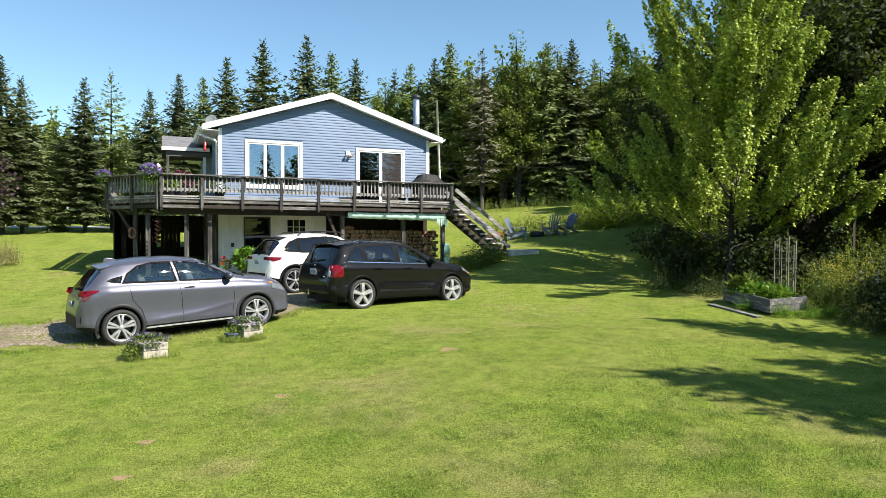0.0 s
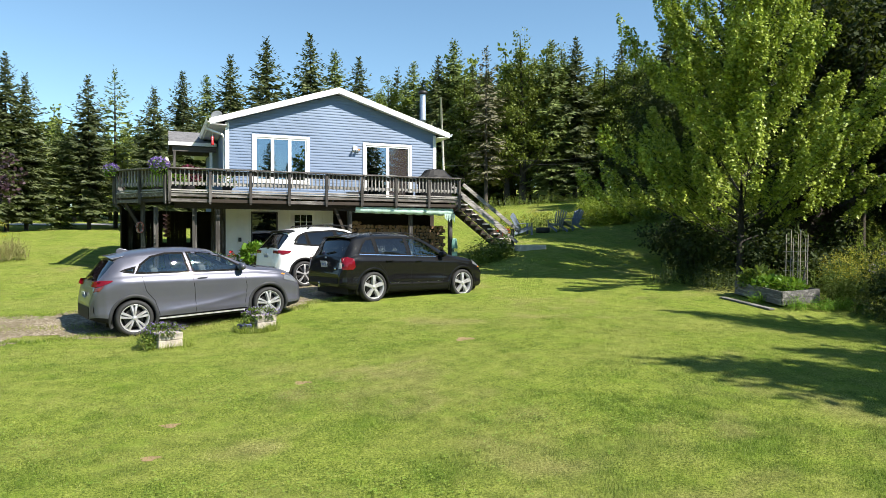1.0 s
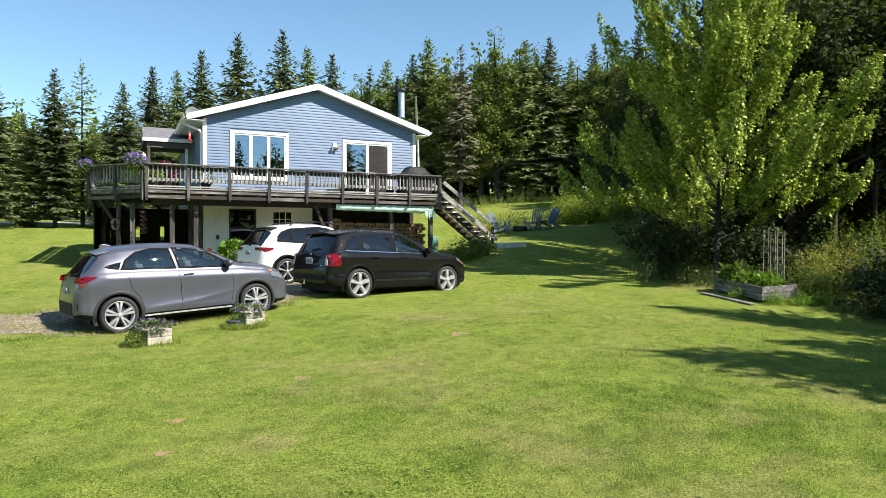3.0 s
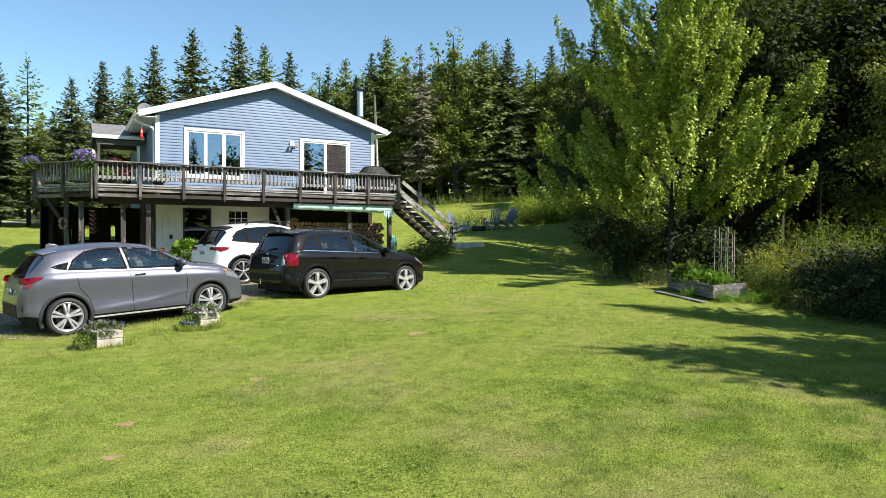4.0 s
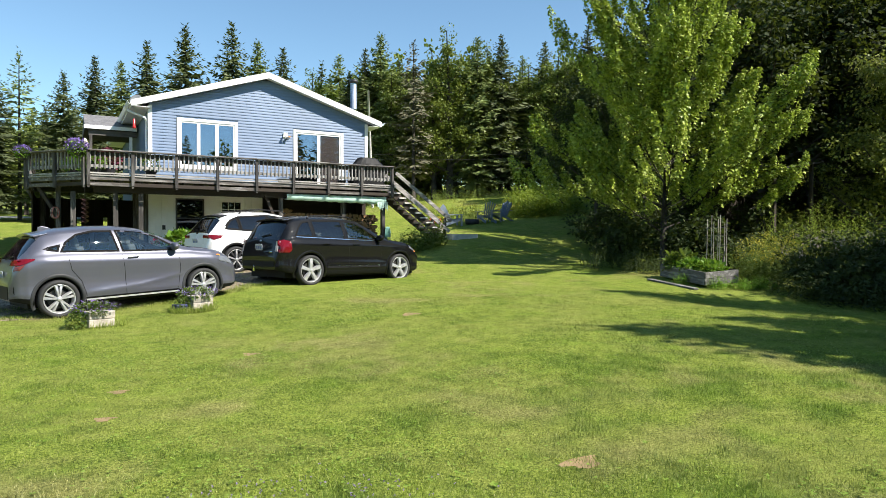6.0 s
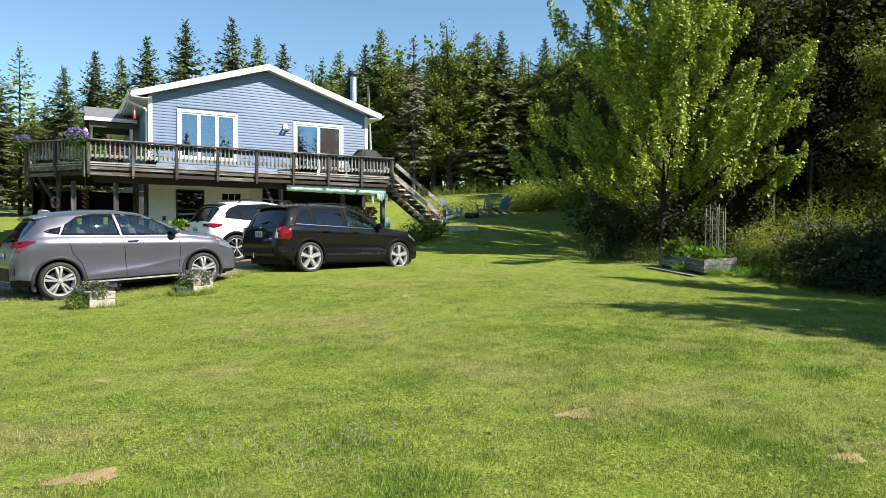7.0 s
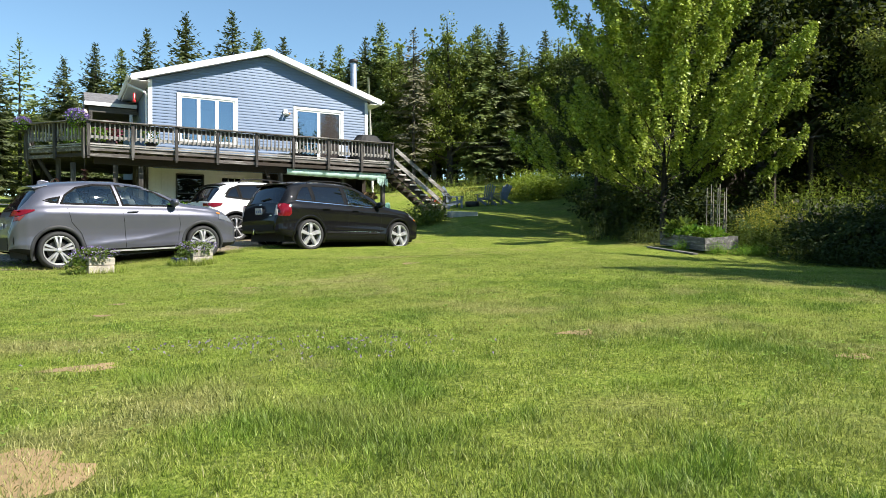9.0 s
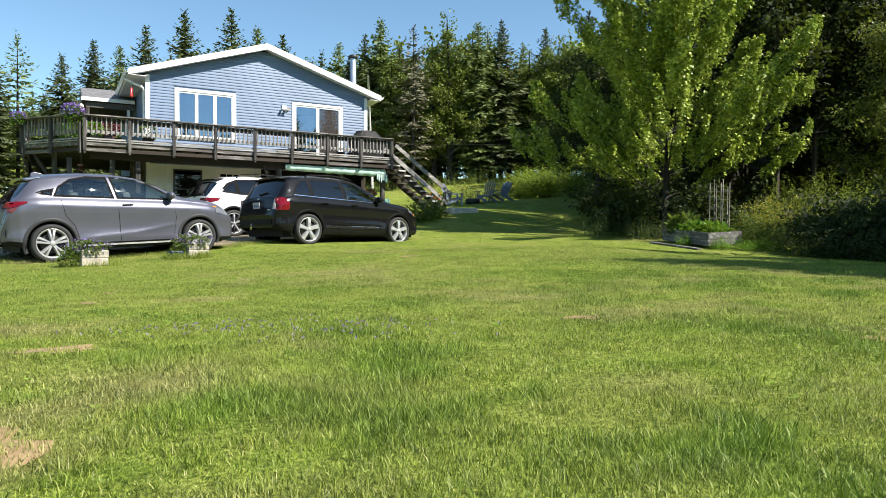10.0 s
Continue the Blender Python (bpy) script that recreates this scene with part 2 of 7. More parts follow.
# ---- mesh helpers ----
class Mesh:
    """Gathers corners and faces in world metres."""

    def __init__(self):
        self.v, self.f = [], []

    def add(self, verts, faces):
        k = len(self.v)
        self.v += [tuple(p) for p in verts]
        self.f += [tuple(i + k for i in q) for q in faces]
        return self

    def box(self, x0, x1, y0, y1, z0, z1):
        return self.obox(Matrix.Translation(((x0 + x1) / 2, (y0 + y1) / 2, (z0 + z1) / 2)), x1 - x0, y1 - y0, z1 - z0)

    def obox(self, m, sx, sy, sz, bevel=0.0):
        c = []
        for z in (-0.5, 0.5):
            for x, y in ((-0.5, -0.5), (0.5, -0.5), (0.5, 0.5), (-0.5, 0.5)):
                c.append(m @ Vector((x * sx, y * sy, z * sz)))
        return self.add(c, [(3, 2, 1, 0), (4, 5, 6, 7), (0, 1, 5, 4), (1, 2, 6, 5), (2, 3, 7, 6), (3, 0, 4, 7)])

    def beam(self, p, q, w, h, up=(0, 0, 1)):
        """A plank from p to q, w wide across and h high."""
        p, q = Vector(p), Vector(q)
        d = q - p
        x = d.normalized()
        s = Vector(up).cross(x)
        s = s.normalized() if s.length > 1e-6 else Vector((1, 0, 0)).cross(x).normalized()
        u = x.cross(s)
        m = Matrix((x, s, u)).transposed().to_4x4()
        m.translation = (p + q) / 2
        return self.obox(m, d.length, w, h)

    def tube(self, pts, r, n=8, r2=None):
        pts = [Vector(p) for p in pts]
        k = len(self.v)
        for i, p in enumerate(pts):
            d = (pts[min(i + 1, len(pts) - 1)] - pts[max(i - 1, 0)]).normalized()
            s = d.cross(Vector((0, 0, 1)))
            s = s.normalized() if s.length > 1e-3 else Vector((1, 0, 0))
            u = s.cross(d)
            rr = r if r2 is None else r + (r2 - r) * i / (len(pts) - 1)
            for j in range(n):
                a = 2 * math.pi * j / n
                self.v.append(tuple(p + s * math.cos(a) * rr + u * math.sin(a) * rr))
        for i in range(len(pts) - 1):
            for j in range(n):
                a, b = k + i * n + j, k + i * n + (j + 1) % n
                self.f.append((a, b, b + n, a + n))
        self.f.append(tuple(k + j for j in range(n)))
        e = k + (len(pts) - 1) * n
        self.f.append(tuple(e + n - 1 - j for j in range(n)))
        return self

    def lathe(self, m, profile, n=24):
        """Spin (radius, height) pairs round the z axis of m."""
        k = len(self.v)
        for r, h in profile:
            for j in range(n):
                a = 2 * math.pi * j / n
                self.v.append(tuple(m @ Vector((r * math.cos(a), r * math.sin(a), h))))
        for i in range(len(profile) - 1):
            for j in range(n):
                a, b = k + i * n + j, k + i * n + (j + 1) % n
                self.f.append((a, b, b + n, a + n))
        return self

    def prism(self, poly, y0, y1):
        """A polygon of (x, z) pushed from y0 to y1."""
        n = len(poly)
        v = [(x, y0, z) for x, z in poly] + [(x, y1, z) for x, z in poly]
        return self.add(v, [tuple(range(n)), tuple(range(2 * n - 1, n - 1, -1))] + [((i + 1) % n, i, i + n, (i + 1) % n + n) for i in range(n)])


FRAME_OF = {}


def thing(name, x=0, y=0, z=0, label="", category="", group="", kind=""):
    e = new(name)
    e.empty_display_size = 0.2
    e.location = (x, y, z)
    FRAME_OF[e] = Matrix.Translation((x, y, z))
    return tagged(e, label, category, group, kind)


def part(name, mesh, material, parent=None, label="", smooth=False, bevel=0.0):
    """Link one mesh object, under a thing or a part if one is given."""
    if isinstance(mesh, bpy.types.Mesh):
        data = mesh
    else:
        data = bpy.data.meshes.new(name)
        data.from_pydata(mesh.v, [], mesh.f)
        data.validate()
        data.materials.append(material)
        if smooth:
            data.shade_smooth()
    ob = new(name, data)
    if bevel:
        b = ob.modifiers.new("bevel", "BEVEL")
        b.width, b.segments, b.limit_method = bevel, 2, "ANGLE"
    FRAME_OF[ob] = Matrix.Identity(4)
    if parent is not None:
        ob.parent = parent
        ob.matrix_parent_inverse = FRAME_OF[parent].inverted()
    if label:
        ob["label"] = label
    return ob


def quads(name, v, f, material, parent=None, smooth=False):
    """A mesh object from numpy corners (n, 3) and faces (m, 3 or 4)."""
    data = bpy.data.meshes.new(name)
    v, f = np.asarray(v, dtype=np.float32), np.asarray(f, dtype=np.int32)
    data.vertices.add(len(v))
    data.vertices.foreach_set("co", v.ravel())
    k = f.shape[1]
    data.loops.add(f.size)
    data.loops.foreach_set("vertex_index", f.ravel())
    data.polygons.add(len(f))
    data.polygons.foreach_set("loop_start", np.arange(0, f.size, k, dtype=np.int32))
    data.update(calc_edges=True)
    data.validate()
    data.materials.append(material)
    if smooth:
        data.shade_smooth()
    return part(name, data, material, parent)


# ---- ground ----
def smooth(a, b, t):
    u = np.clip((t - a) / (b - a), 0, 1)
    return u * u * (3 - 2 * u)


def ground(x, y):
    x, y = np.asarray(x, float), np.asarray(y, float)
    t = np.clip(y - 8, 0, 90)
    z = -0.06 + np.where(t < 5.83, 0.006 * t * t, 0.204 + 0.07 * (t - 5.83))
    right = np.log1p(np.exp(np.clip(x - 8, -20, 60) * 1.2)) / 1.2
    z = z + smooth(14, 28, y) * (0.125 + 0.004 * np.clip(y - 26, 0, 12)) * 15 * np.tanh(right / 15)
    z = z + 0.016 * np.clip(x, -8, 14) * smooth(9, 14, y) * smooth(30, 20, y)
    z = z + 0.20 * np.exp(-((x - 12.5) ** 2 + (y - 22.5) ** 2) / 8)
    z = z + 0.08 * np.exp(-((x - 14.3) ** 2 + (y - 12.8) ** 2) / 5)
    z = z - 0.10 * np.exp(-((x + 0.6) ** 2 + (y - 14.5) ** 2) / 3)
    z = z - 0.05 * np.exp(-((x - 7.3) ** 2 + (y - 17) ** 2) / 4)
    z = z - 0.12 * np.exp(-((x - 4.0) ** 2 / 14 + (y - 24.5) ** 2 / 9))
    z = z + 0.05 * smooth(16, 30, x) * np.clip(x - 16, 0, 40) * smooth(4, 14, y)
    z = z + 0.24 * smooth(1, 6, x) * smooth(0, 8.5, y) * (1 - smooth(10.5, 14.5, y)) * (1 - 0.8 * smooth(9, 13, x))
    far = np.hypot(x - 5, y - 20)
    z = z + smooth(120, 700, far) * 45 * (0.5 + 0.5 * np.sin(np.arctan2(y, x) * 3 + 0.6))
    return z


def gz(x, y):
    return float(ground(x, y))


LATTICE = np.random.default_rng(3).uniform(size=(257, 257))


def lattice_noise(x, y, size, shift=0.0):
    """Soft random field with bumps of that size in metres, from 0 to 1."""
    u, v = x / size + 31.7 * shift + 100, y / size + 17.3 * shift + 100
    i, j = np.floor(u).astype(int), np.floor(v).astype(int)
    a, b = u - i, v - j
    a, b = a * a * (3 - 2 * a), b * b * (3 - 2 * b)
    i, j, i1, j1 = i % 257, j % 257, (i + 1) % 257, (j + 1) % 257
    return (LATTICE[i, j] * (1 - a) + LATTICE[i1, j] * a) * (1 - b) + (LATTICE[i, j1] * (1 - a) + LATTICE[i1, j1] * a) * b


def richness(x, y):
    """How deep green and tall the turf grows, 0 to 1."""
    f = 0.24 * lattice_noise(x, y, 1.4, 1) + 0.40 * lattice_noise(x, y, 0.55, 2) + 0.36 * lattice_noise(x, y, 0.22, 3)
    return smooth(0.42, 0.70, f) * (0.74 - 0.34 * smooth(2.8, 8.5, y))


def dryness(x, y):
    """How strawy and thin the turf is, 0 to 1."""
    f = 0.45 * lattice_noise(x, y, 1.9, 5) + 0.33 * lattice_noise(x, y, 0.7, 6) + 0.22 * lattice_noise(x, y, 0.25, 7)
    f = f + 0.06 * np.exp(-((x - 1.1) ** 2 / 0.9 + (y - 8.4) ** 2 / 0.5)) + 0.12 * np.exp(-((x + 0.8) ** 2 + (y - 2.6) ** 2) / 0.4)
    return 0.75 * smooth(0.58, 0.82, f)


def lawn_map(ob):
    """Write the patch map on to a mesh."""
    co = np.empty(len(ob.data.vertices) * 3, np.float32)
    ob.data.vertices.foreach_get("co", co)
    x, y = co[0::3].astype(float), co[1::3].astype(float)
    for key, field in (("richness", richness), ("dryness", dryness)):
        ob.data.attributes.new(key, "FLOAT", "POINT").data.foreach_set("value", field(x, y).astype(np.float32))


def axis(lo, hi, step, reach):
    fine = np.arange(lo, hi + step / 2, step)
    out = [step * 1.22 ** k for k in range(1, 60)]
    far = np.cumsum(out)
    far = far[far < reach]
    return np.concatenate([lo - far[::-1], fine, hi + far])


def build_ground():
    xs, ys = axis(-14, 26, 0.22, 2500), axis(-2, 32, 0.22, 2500)
    X, Y = np.meshgrid(xs, ys)
    Z = ground(X, Y)
    nx, ny = len(xs), len(ys)
    i = (np.arange(ny - 1)[:, None] * nx + np.arange(nx - 1)[None, :]).ravel()
    f = np.stack([i, i + 1, i + 1 + nx, i + nx], 1)
    ob = quads("ground", np.stack([X.ravel(), Y.ravel(), Z.ravel()], 1), f, M_LAWN, smooth=True)
    lawn_map(ob)
    tagged(ob, "sunny mown lawn rising towards the house", "lawn", kind="structure")


build_ground()


def patch(name, outline, lift, material, label, category, step=0.14):
    """A sheet laid on the ground inside a closed line of (x, y)."""
    poly = np.array(outline, float)
    xs = np.arange(poly[:, 0].min(), poly[:, 0].max() + step, step)
    ys = np.arange(poly[:, 1].min(), poly[:, 1].max() + step, step)
    X, Y = np.meshgrid(xs, ys)

    def inside(px, py):
        r = np.zeros(px.shape, bool)
        for (x0, y0), (x1, y1) in zip(poly, np.roll(poly, -1, 0)):
            c = ((y0 > py) != (y1 > py)) & (px < (x1 - x0) * (py - y0) / (y1 - y0 + 1e-12) + x0)
            r ^= c
        return r

    wob = 0.25 * np.sin(X * 3.1 + Y * 1.7) + 0.18 * np.sin(Y * 5.3 - X * 2.2)
    keep = inside(X + wob * 0.5, Y + wob)
    Z = ground(X, Y) + lift
    nx = len(xs)
    m = Mesh()
    v = np.stack([X.ravel(), Y.ravel(), Z.ravel()], 1)
    f = [(j * nx + i, j * nx + i + 1, j * nx + nx + i + 1, j * nx + nx + i) for j in range(len(ys) - 1) for i in range(nx - 1)
         if keep[j, i] and keep[j + 1, i] and keep[j, i + 1] and keep[j + 1, i + 1]]
    m.v, m.f = [tuple(p) for p in v], f
    ob = part(name, m, material, smooth=True)
    tagged(ob, label, category, kind="structure")
    return ob


patch("driveway", [(-24, 12.6), (-8, 13.3), (-2.5, 13.75), (0.2, 14.25), (2.3, 15.2), (3.6, 16.4), (5.5, 17.4), (7.6, 18.4), (7.2, 21.5), (6.3, 25.5), (1.5, 25.5), (1.2, 18.5), (-1.5, 16.6), (-8, 15.6), (-24, 15.2)], 0.007,
      M_GRAVEL, "pale gravel driveway with worn grassy edges", "driveway")
patch("far_road", [(-34, 50.5), (4, 52.5), (4, 56), (-34, 54)], 0.03, worn("pale_road", (0.42, 0.40, 0.37), 0.95, 0.2, 2, 30, 0.5), "pale gravel road behind the spruces", "road", 0.8)


# ---- house ----
FRONT, BACK = 24.84, 35.4
LEFT, RIGHT, MID = 2.02, 9.87, 5.95
RIDGE, SLOPE, FLOOR, BASE = 7.41, 0.318, 3.33, 0.70


house = thing("house", MID, FRONT, BASE, "blue vinyl-sided house with a low gable roof and white trim", "house")


def gable_top(z):
    """Half the gable's width under the rake at height z."""
    return min((RIGHT - LEFT) / 2, max(0.0, (RIDGE - 0.20 - z) / SLOPE))


HOLES = [(2.89, 4.92, 3.86, 5.59), (6.93, 8.88, 3.30, 5.51)]


def cut(x0, x1, z0, z1):
    """What is left of a course when the openings are taken out."""
    out = [(x0, x1)]
    for a, b, c, d in HOLES:
        if z1 > c + 0.01 and z0 < d - 0.01:
            out = [s for lo, hi in out for s in ((lo, min(hi, a)), (max(lo, b), hi)) if s[1] - s[0] > 0.02]
    return out


def build_siding():
    step = 0.1016
    body = part("front_wall", Mesh().prism([(LEFT, 3.0), (2.89, 3.0), (2.89, 5.59), (4.92, 5.59), (4.92, 3.0), (6.93, 3.0), (6.93, 5.51), (8.88, 5.51), (8.88, 3.0), (RIGHT, 3.0), (RIGHT, 5.94), (MID, 7.19), (LEFT, 5.94)], FRONT + 0.012, FRONT + 0.15), M_SIDING, house)
    part("under_window_wall", Mesh().box(2.89, 4.92, FRONT + 0.012, FRONT + 0.15, 3.0, 3.86), M_SIDING, house)
    z = 3.02
    while z < 7.15:
        z1 = min(z + step, 7.19)
        for lo, hi in cut(MID - gable_top(z), MID + gable_top(z), z, z1):
            lo1, hi1 = max(lo, MID - gable_top(z1)), min(hi, MID + gable_top(z1))
            a, b, c = FRONT - 0.022, FRONT - 0.020, FRONT - 0.006
            m = Mesh().add([(lo, a, z), (hi, a, z), (hi, b, z + 0.03), (lo, b, z + 0.03), (hi1, c, z1), (lo1, c, z1), (lo, FRONT + 0.012, z), (hi, FRONT + 0.012, z)],
                  [(0, 1, 2, 3), (3, 2, 4, 5), (6, 7, 1, 0)])
            part("siding_board", m, M_SIDING, body)
        z = z1


build_siding()


def window_unit(parent, name, x0, x1, z0, z1, y, sashes, trim=0.10, label=""):
    """A framed opening with upright sashes, a pane in each."""
    f = Mesh()
    f.box(x0 - 0.0, x0 + trim, y - 0.035, y + 0.06, z0, z1).box(x1 - trim, x1, y - 0.035, y + 0.06, z0, z1)
    f.box(x0 + trim, x1 - trim, y - 0.035, y + 0.06, z1 - trim, z1).box(x0 + trim, x1 - trim, y - 0.045, y + 0.06, z0, z0 + trim)
    fr = part(name, f, M_TRIM, parent, label, bevel=0.006)
    xa, xb, za, zb = x0 + trim, x1 - trim, z0 + trim, z1 - trim
    w = (xb - xa) / sashes
    for i in range(sashes):
        a, b = xa + i * w, xa + (i + 1) * w
        s = 0.055
        g = Mesh().box(a, a + s, y - 0.012, y + 0.05, za, zb).box(b - s, b, y - 0.012, y + 0.05, za, zb)
        g.box(a + s, b - s, y - 0.012, y + 0.05, za, za + s).box(a + s, b - s, y - 0.012, y + 0.05, zb - s, zb)
        sash = part("sash", g, M_TRIM, fr)
        part("pane", Mesh().box(a + s, b - s, y + 0.018, y + 0.024, za + s, zb - s), M_GLASS, fr)
    return fr


window_unit(house, "front_window", 2.89, 4.92, 3.86, 5.59, FRONT - 0.012, 3)
window_unit(house, "patio_door", 6.93, 8.88, 3.33, 5.51, FRONT - 0.012, 2)
part("corner_board", Mesh().box(LEFT - 0.03, LEFT + 0.10, FRONT - 0.028, FRONT + 0.1, 3.0, 5.93), M_TRIM, house)
part("corner_board", Mesh().box(RIGHT - 0.10, RIGHT + 0.03, FRONT - 0.028, FRONT + 0.1, 3.0, 5.93), M_TRIM, house)
part("side_wall", Mesh().box(LEFT, LEFT + 0.15, FRONT + 0.15, BACK, 3.05, 5.95), M_SIDING, house)
part("lower_side_wall", Mesh().box(LEFT, LEFT + 0.15, FRONT + 0.19, BACK, BASE - 0.2, 3.05), M_DARKWOOD, house)
part("side_wall", Mesh().box(RIGHT - 0.15, RIGHT, FRONT + 0.15, BACK, 3.05, 5.95), M_SIDING, house)
part("lower_side_wall", Mesh().box(RIGHT - 0.15, RIGHT, FRONT + 0.15, BACK, BASE - 0.2, 3.05), M_DARKWOOD, house)
part("back_wall", Mesh().prism([(LEFT, BASE), (RIGHT, BASE), (RIGHT, 5.94), (MID, 7.19), (LEFT, 5.94)], BACK - 0.15, BACK), M_SIDING, house)
part("upper_floor", Mesh().box(LEFT + 0.15, RIGHT - 0.15, FRONT + 0.15, BACK - 0.15, 3.05, 3.30), M_INSIDE, house)
part("room_partition", Mesh().box(LEFT + 0.15, RIGHT - 0.15, FRONT + 4.0, FRONT + 4.1, 3.30, 5.95), M_INSIDE, house)
part("upper_ceiling", Mesh().box(LEFT + 0.15, RIGHT - 0.15, FRONT + 0.15, BACK - 0.15, 5.80, 5.90), M_INSIDE, house)


def build_roof():
    y0, y1 = FRONT - 0.32, BACK + 0.3
    for side in (-1, 1):
        e = 4.47 if side < 0 else 4.38
        xs, zs = MID + side * e, RIDGE - SLOPE * e
        part("roof_slope", Mesh().add([(MID, y0, RIDGE), (xs, y0, zs), (xs, y1, zs), (MID, y1, RIDGE), (MID, y0, RIDGE - 0.05), (xs, y0, zs - 0.05), (xs, y1, zs - 0.05), (MID, y1, RIDGE - 0.05)],
             [(0, 1, 2, 3), (7, 6, 5, 4), (0, 4, 5, 1), (1, 5, 6, 2), (2, 6, 7, 3)]), M_SHINGLE, house)
        rake = Mesh()
        rake.add([(MID, y0 - 0.02, RIDGE + 0.012), (xs, y0 - 0.02, zs + 0.012), (xs, y0 - 0.02, zs - 0.19), (MID, y0 - 0.02, RIDGE - 0.20),
                  (MID, y0, RIDGE + 0.012), (xs, y0, zs + 0.012), (xs, y0, zs - 0.19), (MID, y0, RIDGE - 0.20)],
                 [(0, 1, 2, 3), (4, 7, 6, 5), (0, 4, 5, 1), (3, 2, 6, 7), (1, 5, 6, 2)])
        part("rake_board", rake, M_TRIM, house)
        sof = Mesh().add([(MID, y0, RIDGE - 0.17), (xs, y0, zs - 0.17), (xs, FRONT + 0.02, zs - 0.17), (MID, FRONT + 0.02, RIDGE - 0.17)], [(0, 1, 2, 3)])
        part("rake_soffit", sof, M_TRIM, house)
        xw = LEFT if side < 0 else RIGHT
        part("eave_soffit", Mesh().box(min(xw, xs), max(xw, xs), y0, y1, zs - 0.19, zs - 0.175), M_TRIM, house)
        part("fascia", Mesh().box(min(xs, xs + side * 0.02), max(xs, xs + side * 0.02), y0 - 0.02, y1, zs - 0.19, zs + 0.0), M_TRIM, house)
        g = Mesh()
        gx = xs + side * 0.02
        prof = [(0, -0.02), (0, -0.12), (0.06, -0.14), (0.10, -0.08), (0.12, -0.02), (0.115, -0.02), (0.09, -0.08), (0.055, -0.13), (0.008, -0.112), (0.008, -0.02)]
        g.prism([(gx + side * a, zs + b) for a, b in prof], y0 - 0.03, y1)
        part("gutter", g, M_TRIM, house)


build_roof()
chim = thing("stove_pipe", 10.15, 26.9, 6.0, "shiny steel stove pipe with a dark cap", "chimney")
M_STEEL = plain("galvanised_steel", (0.40, 0.47, 0.56), 0.48, 0.75)
M_BLACK = plain("black_plastic", (0.02, 0.02, 0.02), 0.5)
part("pipe", Mesh().lathe(Matrix.Translation((10.15, 26.9, 0)), [(0.13, 5.5), (0.13, 6.9), (0.134, 6.9), (0.134, 6.93), (0.13, 6.93), (0.13, 8.0)], 20), M_STEEL, chim, smooth=True)
part("cap", Mesh().lathe(Matrix.Translation((10.15, 26.9, 0)), [(0.0, 7.98), (0.16, 7.98), (0.19, 8.0), (0.19, 8.09), (0.14, 8.13), (0.0, 8.15)], 20), M_BLACK, chim, smooth=True)


# ---- trees ----
RNG = np.random.default_rng(7)


def diamonds(p, d, side, length, width):
    """Slim four-cornered leaves: roots p, directions d, side ways, lengths and widths."""
    L, W = length[:, None], width[:, None]
    v = np.stack([p, p + d * L * 0.45 + side * W * 0.5, p + d * L, p + d * L * 0.45 - side * W * 0.5], 1)
    n = len(p)
    return v.reshape(-1, 3), np.arange(4 * n).reshape(n, 4)


def unit(a):
    return a / (np.linalg.norm(a, axis=-1, keepdims=True) + 1e-9)


